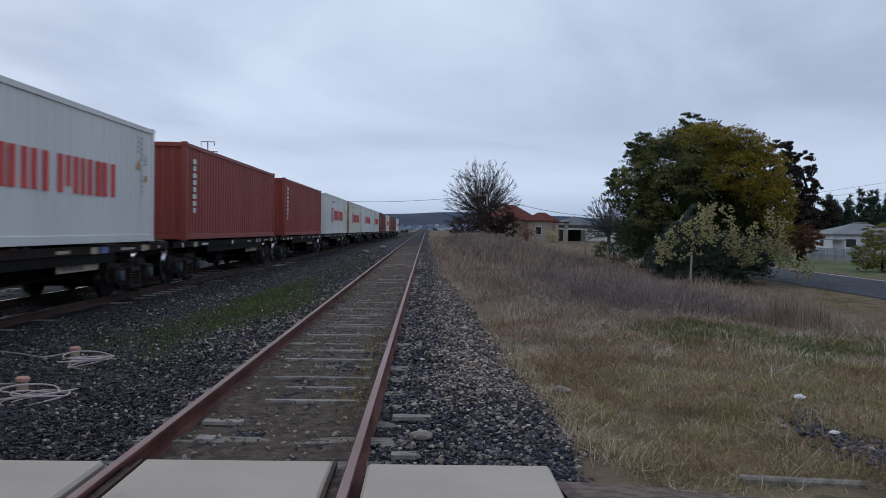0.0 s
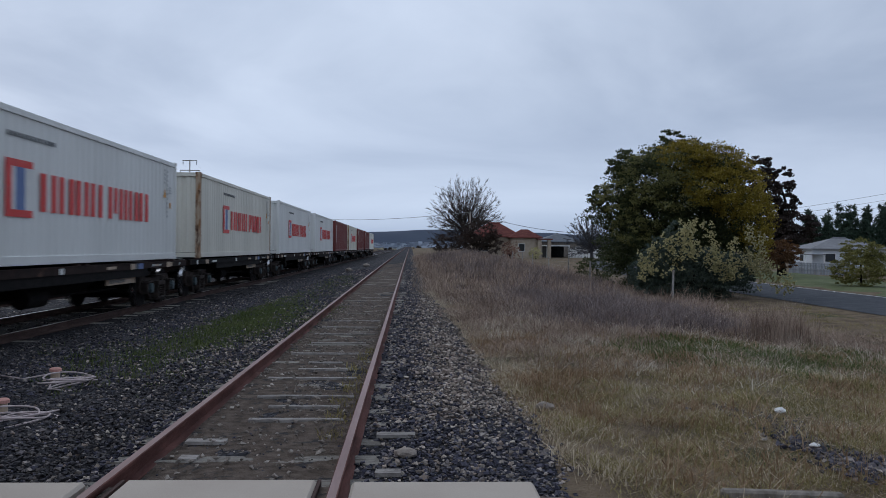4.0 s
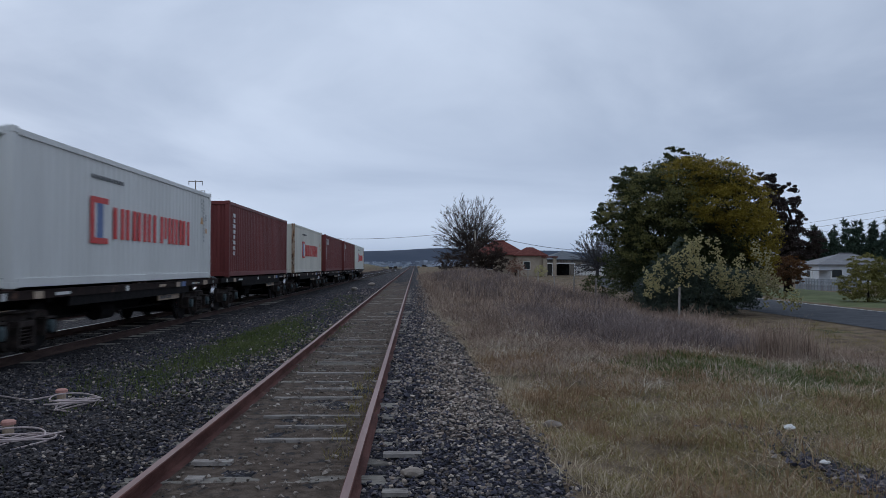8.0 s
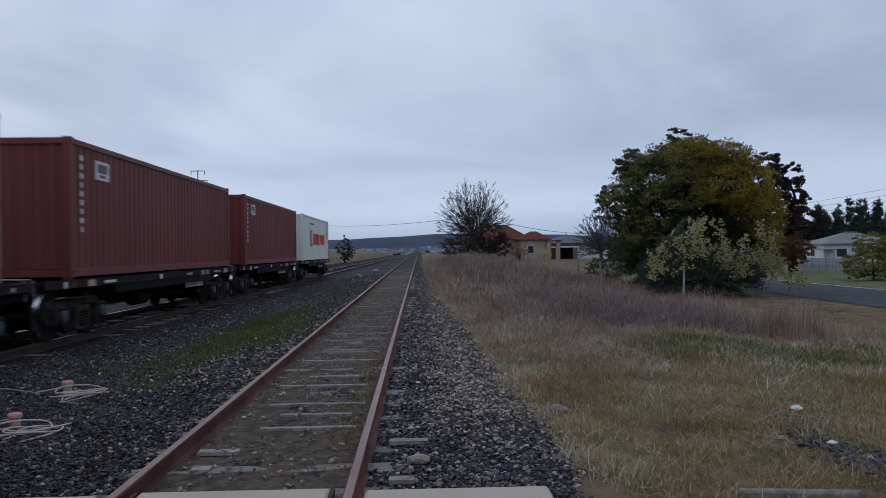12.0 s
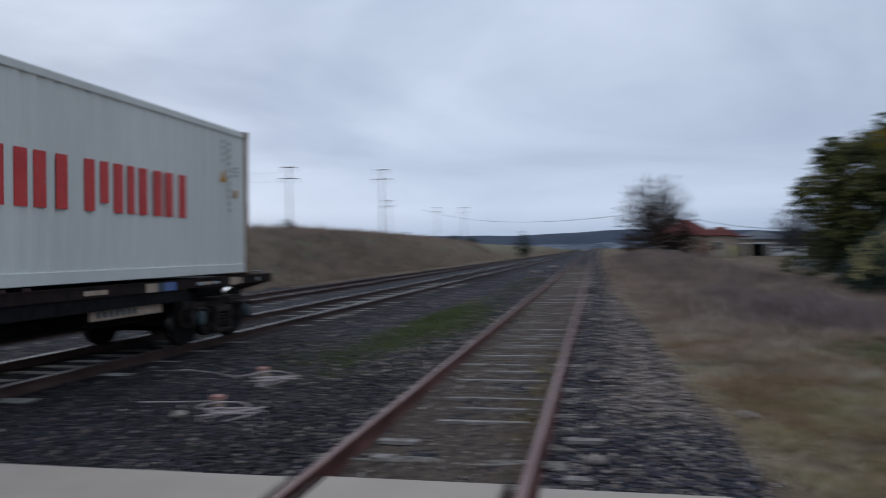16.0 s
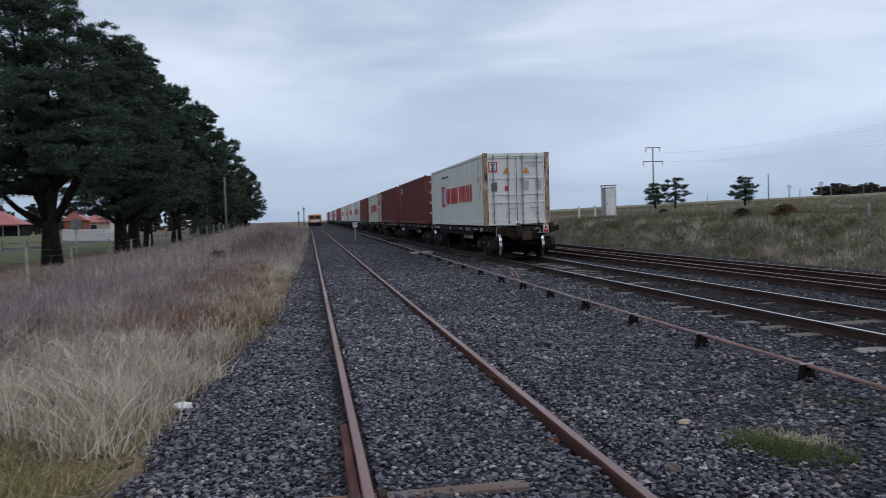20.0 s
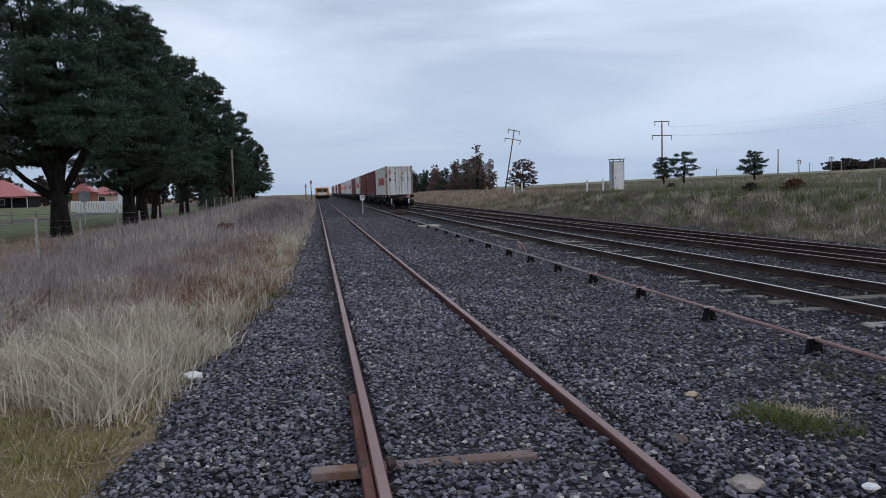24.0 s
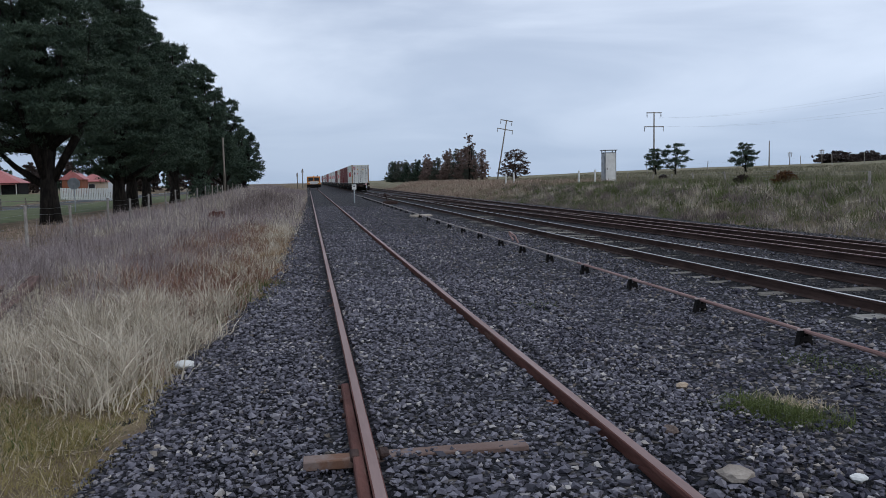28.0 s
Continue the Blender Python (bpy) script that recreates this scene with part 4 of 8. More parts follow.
def wheelset():
    bm = bmesh.new()
    for s in (-1, 1):
        x = s * (GAUGE / 2 - 0.01)
        a, b = (x - 0.035 * s, x + 0.09 * s)
        tube(bm, [(x - 0.05 * s, 0, 0), (x - 0.02 * s, 0, 0)], 0.475, 28, 0)
        tube(bm, [(x - 0.02 * s, 0, 0), (x + 0.085 * s, 0, 0)], [0.448, 0.444], 28, 1)
        tube(bm, [(x + 0.0855 * s, 0, 0), (x + 0.092 * s, 0, 0)], [0.447, 0.43], 28, 0)
        tube(bm, [(x + 0.0925 * s, 0, 0), (x + 0.12 * s, 0, 0)], [0.14, 0.12], 16, 0)
        for k in range(4):
            t = k * math.pi / 2 + 0.4
            tube(bm, [(x + 0.0925 * s, 0.27 * math.cos(t), 0.27 * math.sin(t)), (x + 0.098 * s, 0.27 * math.cos(t), 0.27 * math.sin(t))], 0.05, 10, 0)
    tube(bm, [(-GAUGE / 2, 0, 0), (GAUGE / 2, 0, 0)], 0.075, 12, 0)
    return mesh_of(bm, [M_DARKFRAME, M_TREAD])


def side_frame():
    """A cast bogie side frame in the y-z plane: two teardrop windows and an opening for the springs."""
    half = [(0.0, 0.75), (0.28, 0.75), (0.50, 0.70), (0.70, 0.71), (0.92, 0.75), (1.08, 0.72), (1.19, 0.60), (1.21, 0.42), (1.14, 0.31), (1.02, 0.29), (0.97, 0.36), (0.78, 0.36), (0.72, 0.29), (0.60, 0.31), (0.44, 0.15), (0.30, 0.10), (0.0, 0.10)]
    tear = [(0.35, 0.60), (0.42, 0.64), (0.52, 0.62), (0.60, 0.54), (0.59, 0.45), (0.48, 0.30), (0.40, 0.27), (0.35, 0.34)]
    loops = [half + [(-y, z) for y, z in half[-2:0:-1]], tear, [(-y, z) for y, z in tear], [(-0.22, 0.20), (0.22, 0.20), (0.22, 0.50), (-0.22, 0.50)]]
    bm = bmesh.new()
    edges = []
    for lp in loops:
        vs = [bm.verts.new((-0.075, y, z)) for y, z in lp]
        edges += [bm.edges.new((vs[i], vs[(i + 1) % len(vs)])) for i in range(len(vs))]
    bmesh.ops.triangle_fill(bm, use_beauty=True, edges=edges)
    bmesh.ops.solidify(bm, geom=bm.faces[:], thickness=-0.15)
    for v in bm.verts:
        v.co.x *= 1.0 if abs(v.co.y) < 0.7 else 1.15
    # raised rims along the top and round the spring opening, ledge over the axle boxes
    box(bm, -0.095, 0.095, -0.46, 0.46, 0.735, 0.775, bevel=0.012)
    box(bm, -0.10, 0.10, -0.29, 0.29, 0.50, 0.60, bevel=0.012)
    box(bm, -0.095, 0.095, -0.30, 0.30, 0.16, 0.20, bevel=0.008)
    for s in (-1, 1):
        box(bm, -0.09, 0.093, s * 0.26 - 0.04, s * 0.26 + 0.04, 0.19, 0.52, bevel=0.008)
        box(bm, -0.09, 0.105, s * 0.875 - 0.19, s * 0.875 + 0.19, 0.585, 0.63, bevel=0.01)
        box(bm, -0.09, 0.100, s * 1.10 - 0.03, s * 1.10 + 0.03, 0.30, 0.60, bevel=0.008)
        box(bm, -0.09, 0.100, s * 0.66 - 0.03, s * 0.66 + 0.03, 0.30, 0.60, bevel=0.008)
    return mesh_of(bm, M_BOGIE)


def spring_nest():
    bm = bmesh.new()
    for y in (-0.12, 0.0, 0.12):
        pts = [(0.06 * math.cos(a) + 0.02, y + 0.052 * math.sin(a), 0.22 + 0.28 * a / (10 * math.pi)) for a in np.linspace(0, 10 * math.pi, 41)]
        tube(bm, pts, 0.015, 4)
    return mesh_of(bm, M_BOGIE, True)


WHEELS = []
ME_WHEEL, ME_FRAME, ME_SPRING = wheelset(), side_frame(), spring_nest()
AXLE_R = 0.448


ME_BEARER = mesh_of(boxed(-1.10, 1.10, -0.09, 0.09, 0.88, 1.10), M_DARKFRAME)


def wagon(sill, label):
    """A bogie container flat, centred on the rail top, its rear towards +y."""
    w = thing("container_wagon", label, "wagon", "wagons of the train")
    L2 = 7.13
    for s in (-1, 1):
        bm = bmesh.new()
        x0, x1 = (1.10, 1.215) if s > 0 else (-1.215, -1.10)
        prism(bm, [(-L2, 0.965), (-L2, 1.115), (L2, 1.115), (L2, 0.965)], x0, x1, "x")
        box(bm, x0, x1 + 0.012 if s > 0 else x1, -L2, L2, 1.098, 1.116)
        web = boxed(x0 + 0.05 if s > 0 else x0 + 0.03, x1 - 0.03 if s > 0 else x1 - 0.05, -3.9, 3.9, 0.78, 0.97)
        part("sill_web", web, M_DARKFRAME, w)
        part("side_sill", bm, sill, w)
        # webbing straps, label plates and scuffed pads along the sill
        xs = x1 + 0.002 if s > 0 else x0 - 0.002
        for y, l, h, m in ((-5.35, 0.34, 0.13, M_TANBOX), (-4.55, 0.60, 0.055, M_MARK), (-1.1, 0.18, 0.11, M_MARK), (1.2, 0.5, 0.06, M_TANBOX), (2.62, 0.30, 0.13, M_TANBOX), (2.93, 0.20, 0.13, M_TEALPAD), (3.13, 0.32, 0.13, M_SIGNBLUE), (4.12, 0.22, 0.055, M_GREYMARK), (4.35, 0.26, 0.05, M_TANBOX), (4.64, 0.22, 0.04, M_GREYMARK), (5.30, 0.27, 0.145, M_TANBOX), (5.60, 0.17, 0.11, M_TANBOX), (6.42, 0.09, 0.07, M_GREYMARK), (-6.4, 0.12, 0.12, M_MARK)):
            part("sill_plate", boxed(min(xs, xs + s * 0.006), max(xs, xs + s * 0.006), y, y + l, 1.03 - h / 2, 1.03 + h / 2), m, w)
        part("data_panel", boxed(1.06 if s > 0 else -1.10, 1.10 if s > 0 else -1.06, 1.5, 3.25, 0.64, 0.94, bevel=0.008), M_TANBOX, w, "tan data panel with worn edges")
        bm = bmesh.new()
        xq = 1.1005 if s > 0 else -1.1045
        for k in range(7):
            box(bm, xq, xq + 0.004, 1.62 + 0.14 * k, 1.72 + 0.14 * k, 0.80, 0.88)
            box(bm, xq, xq + 0.004, 1.62 + 0.14 * k, 1.72 + 0.14 * k, 0.68, 0.76)
        tagged(part("data_marking", bm, M_DKMARK, w), kind="stuff")
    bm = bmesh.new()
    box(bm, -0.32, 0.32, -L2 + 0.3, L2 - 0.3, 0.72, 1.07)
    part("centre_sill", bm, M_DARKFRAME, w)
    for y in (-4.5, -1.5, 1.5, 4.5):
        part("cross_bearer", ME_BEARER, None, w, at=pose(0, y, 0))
    # added girder that blocks the light passing under the wagon
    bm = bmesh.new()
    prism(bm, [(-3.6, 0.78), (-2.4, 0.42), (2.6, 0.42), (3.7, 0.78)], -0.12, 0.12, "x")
    part("light_block_girder", bm, M_DARKFRAME, w)
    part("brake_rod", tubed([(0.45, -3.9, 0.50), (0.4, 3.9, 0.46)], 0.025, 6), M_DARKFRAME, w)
    for e in (-1, 1):
        part("end_beam", boxed(-1.215, 1.215, e * L2 - 0.14 if e > 0 else -L2, L2 if e > 0 else -L2 + 0.14, 0.955, 1.114, bevel=0.01), M_WAGON, w)
        web = bmesh.new()
        prism(web, [(-1.19, 0.955), (1.19, 0.955), (0.62, 0.80), (0.42, 0.66), (-0.42, 0.66), (-0.62, 0.80)], min(e * L2, e * (L2 - 0.10)), max(e * L2, e * (L2 - 0.10)), "y")
        part("headstock_web", web, M_WAGON, w)
        part("draft_pocket", boxed(-0.26, 0.26, e * L2 - 0.5 if e > 0 else -L2 - 0.02, L2 + 0.02 if e > 0 else -L2 + 0.5, 0.62, 0.90, bevel=0.02), M_WAGON, w)
        bm = bmesh.new()
        ye = e * L2
        box(bm, -0.10, 0.10, min(ye, ye + e * 0.16), max(ye, ye + e * 0.16), 0.70, 0.88, bevel=0.02)
        box(bm, -0.17, 0.17, min(ye + e * 0.10, ye + e * 0.20), max(ye + e * 0.10, ye + e * 0.20), 0.64, 0.95, bevel=0.03)
        part("coupler", bm, M_RAILDARK, w)
        bm = bmesh.new()
        tube(bm, [(-1.05, ye - e * 0.14, 1.20), (0.30, ye - e * 0.14, 1.20)], 0.014, 6)
        for x, q in ((-0.98, 0.07), (-0.55, 0.03), (0.22, 0.04)):
            box(bm, x - q, x + q, ye - e * 0.14 - 0.05, ye - e * 0.14 + 0.05, 1.11, 1.24, bevel=0.01)
        part("lever_bar", bm, M_RAILDARK, w)
        part("hand_rail", tubed([(0.12, ye + e * 0.02, 1.17), (0.98, ye + e * 0.06, 1.16), (1.04, ye + e * 0.06, 1.12), (1.06, ye + e * 0.05, 0.80)], 0.013, 6), M_STEELGREY, w)
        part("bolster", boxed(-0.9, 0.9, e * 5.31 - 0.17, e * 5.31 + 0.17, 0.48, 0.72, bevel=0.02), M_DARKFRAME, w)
        # dark box added behind the springs so the gap stays black
        part("spring_backing", boxed(-0.88, 0.88, e * 5.31 - 0.24, e * 5.31 + 0.24, 0.16, 0.48), M_DARKFRAME, w)
        # dark boxes added behind the teardrop windows to shut out brightness
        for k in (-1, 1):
            part("frame_hole_backing", boxed(-0.80, 0.80, e * 5.31 + k * 0.36 - 0.06, e * 5.31 + k * 0.36 + 0.06, 0.24, 0.64, bevel=0.02), M_DARKFRAME, w)
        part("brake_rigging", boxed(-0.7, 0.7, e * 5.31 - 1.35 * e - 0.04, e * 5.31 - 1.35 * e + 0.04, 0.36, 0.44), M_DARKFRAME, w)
        for s in (-1, 1):
            fr = part("side_frame", ME_FRAME, None, w, at=pose(s * 1.0, e * 5.31, 0))
            part("spring_nest", ME_SPRING, None, fr)
            for a in (-0.875, 0.875):
                part("axle_cap", tubed([(s * 0.06, a, 0.45), (s * 0.135, a, 0.45), (s * 0.15, a, 0.45)], [0.125, 0.12, 0.07], 14), M_AXLECAP, fr, "faded teal axle end cap")
        for a in (-0.875, 0.875):
            ws = part("wheelset", ME_WHEEL, None, w, at=pose(0, e * 5.31 + a, AXLE_R))
    bm = bmesh.new()
    tube(bm, [(0.55, -1.2, 0.52), (0.55, -0.4, 0.52)], 0.19, 14)
    part("air_reservoir", bm, M_DARKFRAME, w)
    part("brake_cylinder", boxed(-0.75, -0.35, -0.3, 0.6, 0.36, 0.66, bevel=0.02), M_DARKFRAME, w)
    for s in (-1, 1):
        for y in (-6.03, 6.03, -0.2, 0.2):
            part("twist_lock_pad", boxed(s * 1.13 - 0.07, s * 1.13 + 0.07, y - 0.07, y + 0.07, 1.10, 1.152), M_RAILDARK, w)
    return w


PITCH = 14.67
# tail first: kinds of box along the train
BOXES = ["tail", "badged", "badged", "worn", "plain", "line", "line", "worn", "line", "plain2", "plain2", "line", "plain", "line", "line", "plain2", "badged", "line"]
PAINT = {"tail": M_TAILWHITE, "line": M_WHITE, "worn": M_CREAM, "badged": M_RED, "plain": M_RED, "plain2": M_ORED}
LABEL = {"tail": "dirty white corrugated container with red lettering and rusted corner posts", "line": "white corrugated container with large red lettering", "worn": "cream-white corrugated container with red lettering and rust streaks",
         "badged": "dark red corrugated container with a pale badge", "plain": "dark red corrugated container with white serial bars", "plain2": "brown-red corrugated container with white serial bars"}
TRAIN = []


def build_train():
    first, cars = {}, {}
    for i, k in enumerate(BOXES):
        if k in first:
            c = copy_thing(first[k], pose(MAIN_X, i * -PITCH, DECK))
        else:
            c = first[k] = container(PAINT[k], LABEL[k], k)
        sill = i % 3
        if sill in cars:
            w = copy_thing(cars[sill], pose(MAIN_X, i * -PITCH, 0))
        else:
            w = cars[sill] = wagon((M_WAGON, M_DARKFRAME, M_WAGON)[sill], ("rust-brown container flat wagon on two bogies", "dark grey container flat wagon on two bogies", "grimy brown container flat wagon on two bogies")[sill])
        TRAIN.append((i, w, c))
    tail = TRAIN[0][1]
    # tail marker lamp hung on the rear coupler
    lamp = part("tail_marker", boxed(-0.76, -0.58, 7.27, 7.36, 0.88, 1.15, bevel=0.015), M_MARK, tail, "white tail marker with red lens")
    part("marker_handle", tubed([(-0.71, 7.31, 1.14), (-0.70, 7.31, 1.22), (-0.66, 7.31, 1.25), (-0.63, 7.31, 1.22), (-0.62, 7.31, 1.14)], 0.016, 6), M_MARK, lamp)
    part("red_lens", tubed([(-0.67, 7.36, 1.08), (-0.67, 7.375, 1.08)], 0.052, 16), M_SIGNRED, lamp)
    part("red_reflector", boxed(-0.74, -0.60, 7.36, 7.366, 0.90, 1.00), M_SIGNRED, lamp)
    part("bracket", boxed(-0.69, -0.65, 7.12, 7.27, 0.92, 1.10), M_WAGON, lamp)
    part("air_hose", tubed([(-0.30, 7.16, 0.98), (-0.34, 7.24, 1.05), (-0.46, 7.28, 1.04), (-0.50, 7.28, 0.96), (-0.40, 7.26, 0.90), (-0.56, 7.28, 0.90)], 0.017, 6), M_GREYMARK, tail)
    part("buffer_plate", boxed(-0.36, 0.36, 7.12, 7.20, 0.72, 1.02, bevel=0.02), M_WAGON, tail)


build_train()
# seconds and the place of the last container's rear end along the line
TAIL = [(0, 179.7), (3, 149.1), (8, 97.9), (11, 66.5), (15.5, 18.8), (16, 13.55), (16.5, 8.42), (17, 3.55), (18, -5.9), (19, -16.4), (20, -27.0), (22, -49.0), (25, -82.0), (28, -114.0)]


def tail_at(t):
    """Smooth between the known places (cubic through the neighbours' slopes)."""
    ts = [a for a, _ in TAIL]
    i = min(max(int(np.searchsorted(ts, t)) - 1, 0), len(ts) - 2)

    def slope(j):
        a, b = max(j - 1, 0), min(j + 1, len(ts) - 1)
        return (TAIL[b][1] - TAIL[a][1]) / (ts[b] - ts[a])
    h = ts[i + 1] - ts[i]
    u = (t - ts[i]) / h
    p0, p1, m0, m1 = TAIL[i][1], TAIL[i + 1][1], slope(i) * h, slope(i + 1) * h
    return (2 * u**3 - 3 * u**2 + 1) * p0 + (u**3 - 2 * u**2 + u) * m0 + (-2 * u**3 + 3 * u**2) * p1 + (u**3 - u**2) * m1


def motions():
    times = [t * 0.5 for t in range(57)]
    for i, w, c in TRAIN:
        rows_w, rows_c = [], []
        for t in times:
            y = tail_at(t) - CL / 2 - i * PITCH
            z0, z1 = float(main_z(y - 5.3)), float(main_z(y + 5.3))
            tilt = math.degrees(math.atan2(z1 - z0, 10.6))
            rows_w.append((t, pose(MAIN_X, y, (z0 + z1) / 2, tilt)))
            rows_c.append((t, pose(MAIN_X, y, (z0 + z1) / 2, tilt) @ Matrix.Translation((0, 0, DECK))))
        walk(w, rows_w)
        walk(c, rows_c)
    # wheels roll along with the train
    spins = [k / 30 for k in range(841)]
    for i, w, c in TRAIN[:12]:
        for o in w.children:
            if o.name.split(".")[0] == "wheelset":
                at = o.matrix_basis.translation.copy()
                rows = []
                for t in spins:
                    a = -(tail_at(0) - tail_at(t)) / AXLE_R
                    rows.append((t, Matrix.Translation(at) @ Matrix.Rotation(-a, 4, "X")))
                walk(o, rows)

# ---------- loose stone, grass and other growth ----------
RNG = np.random.default_rng(7)


def scatter(n, x0, x1, y0, y1):
    return RNG.uniform(x0, x1, n), RNG.uniform(y0, y1, n)


def turns(n):
    """n random turns as 3 x 3 matrices."""
    q = RNG.normal(size=(n, 4))
    q /= np.linalg.norm(q, axis=1, keepdims=True)
    w, x, y, z = q.T
    return np.stack([1 - 2 * (y * y + z * z), 2 * (x * y - z * w), 2 * (x * z + y * w), 2 * (x * y + z * w), 1 - 2 * (x * x + z * z), 2 * (y * z - x * w), 2 * (x * z - y * w), 2 * (y * z + x * w), 1 - 2 * (x * x + y * y)], 1).reshape(n, 3, 3)


# a broken lump of rock: seven corners, knocked out of shape
OCT_V = np.array([(0.95, 0.0, -0.6), (-0.45, 0.85, -0.7), (-0.5, -0.85, -0.6), (0.75, 0.45, 0.55), (-0.75, 0.35, 0.6), (0.2, -0.8, 0.6), (0.05, 0.05, 1.0)], float)
OCT_F = np.array([(0, 2, 1), (0, 1, 3), (1, 4, 3), (1, 2, 4), (2, 5, 4), (2, 0, 5), (0, 3, 5), (3, 4, 6), (4, 5, 6), (5, 3, 6)])


def stones(name, label, x, y, z, size, mat):
    n = len(x)
    v = OCT_V[None] * RNG.uniform(0.70, 1.15, (n, len(OCT_V), 1)) + RNG.normal(0, 0.16, (n, len(OCT_V), 3))
    v = np.einsum("nij,nkj->nki", turns(n), v * np.array([1.08, 0.92, 0.85])) * size[:, None, None]
    v = v * np.array([1.0, 1.0, 0.68]) + np.stack([x, y, z], 1)[:, None]
    f = OCT_F[None] + len(OCT_V) * np.arange(n)[:, None, None]
    return tagged(raw(name, v.reshape(-1, 3), f.reshape(-1, 3), [mat]), label, "stones", kind="stuff")


def strewn(x0, x1, y0, y1, gap):
    """Points about gap apart, each shaken out of its row."""
    gx, gy = np.meshgrid(np.arange(x0, x1, gap), np.arange(y0, y1, gap * 0.87))
    gx[1::2] += gap / 2
    return gx.ravel() + RNG.uniform(-0.42, 0.42, gx.size) * gap, gy.ravel() + RNG.uniform(-0.42, 0.42, gx.size) * gap


def bed_z(x, y):
    edge = step(-14.9, -13.9, x) * (1 - step(0.75, 1.5, x))
    base = (np.where(x < -4, main_z(y), side_z(y)) - 0.155) * edge + (ground_z(x, y) - 0.03) * (1 - edge)
    return base - 0.05 * np.exp(-((x + 4.2) / 0.9) ** 2) - 0.04 * np.exp(-((x + 9.7) / 0.5) ** 2) + 0.018 * np.sin(3.1 * x + 1.9 * y) * np.sin(2.3 * y)


def spot(x, y, cx, cy, rx, ry):
    return np.exp(-(((x - cx) / rx) ** 2 + ((y - cy) / ry) ** 2))


def build_ballast():
    xs, ys, ss = [], [], []
    for x0, x1, y0, y1, gap in ((-4.4, 1.75, 4.9, 9.0, 0.042), (-6.4, 1.6, 9.0, 14.0, 0.055), (-6.4, 1.5, 14, 24, 0.080), (-6.4, 1.3, 24, 50, 0.13), (-7.0, -4.4, 4.9, 9.0, 0.075),
                                (-3.6, 1.75, -7.5, -3.2, 0.041), (-5.2, 1.5, -12, -7.5, 0.050), (-6.0, -3.6, -7.5, -3.2, 0.060), (-6.2, 1.2, -24, -12, 0.080), (-6.2, 1.0, -52, -24, 0.14), (-6.2, 1.4, -3.2, -2.2, 0.048), (-6.2, 1.2, -2.2, -0.6, 0.085), (-6.2, -5.2, -12, -7.5, 0.075),
                                (-10.4, -7.0, 4.9, 20, 0.11), (-14.0, -6.2, -24, -0.6, 0.10)):
        x, y = strewn(x0, x1, y0, y1, gap)
        xs.append(x); ys.append(y); ss.append(np.minimum(gap, 0.052) * RNG.uniform(0.28, 0.66, len(x)) * np.where(RNG.random(len(x)) < 0.06, 1.5, 1.0))
    x, y, s = map(np.concatenate, (xs, ys, ss))
    keep = np.ones(len(x), bool)
    for c in (SIDE_X, MAIN_X, FAR_X):
        for k in (-1, 1):
            keep &= abs(x - c - k * GAUGE / 2) > 0.075
    inside = (abs(x - SIDE_X) < GAUGE / 2) & (y > 4)
    keep &= ~inside | (RNG.random(len(x)) < 0.34 + 0.2 * (np.sin(2.1 * y + 3 * x) > 0.5))
    s = np.where(inside, 0.55 * s, s)
    keep &= x < bed_edge(y) + 0.10 * np.sin(5.3 * y) * np.sin(2.1 * y) + RNG.normal(0, 0.10, len(x))
    thin = (abs(x + 3.5) < 1.0) & (y > 12) & (y < 24)
    keep &= ~thin | (RNG.random(len(x)) < 0.45)
    sl = np.sort(np.array(SLEEPERS["main_track"]))
    i = np.clip(np.searchsorted(sl, y), 1, len(sl) - 1)
    on = (np.minimum(abs(y - sl[i]), abs(y - sl[i - 1])) < 0.125) & (abs(x - MAIN_X) < 1.22)
    keep &= ~on | (RNG.random(len(x)) < 0.22)
    x, y, s = x[keep], y[keep], s[keep]
    # shoulder heaped a little outside the siding rails
    heap = 0.035 * ((x > SIDE_X + GAUGE / 2 + 0.25) & (x < 0.7)) + 0.03 * ((x < SIDE_X - GAUGE / 2 - 0.25) & (x > -3.2)) + 0.088 * (abs(x - SIDE_X) < GAUGE / 2) * (y < -0.8) + 0.03 * (abs(x - SIDE_X + GAUGE / 2 + 0.4) < 0.4) * (y < -0.8)
    z = bed_z(x, y) + heap + 0.25 * s + RNG.normal(0, 0.010, len(x))
    old = (x < -2.7 + 0.3 * np.sin(1.7 * y)) & (y < 0) & (RNG.random(len(x)) < 0.26 + 0.30 * step(-8, -3, y))
    # main line band holds soot and painted train shade; elsewhere simply darker stones
    darkest = ((x < -6.6) & (y < 0) & (y > -26) & (RNG.random(len(x)) < 0.6)) | ((x < -2.3) & (y > 0) & (y < 14) & (RNG.random(len(x)) < 0.30 + 0.45 * step(11, 8, y))) | (abs(x - MAIN_X) < np.where(y > 0, 2.1, 0.7) + RNG.normal(0, 0.25, len(x)))
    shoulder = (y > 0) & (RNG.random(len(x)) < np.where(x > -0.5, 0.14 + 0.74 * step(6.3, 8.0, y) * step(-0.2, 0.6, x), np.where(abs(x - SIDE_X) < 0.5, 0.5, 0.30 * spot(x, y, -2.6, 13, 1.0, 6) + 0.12)))
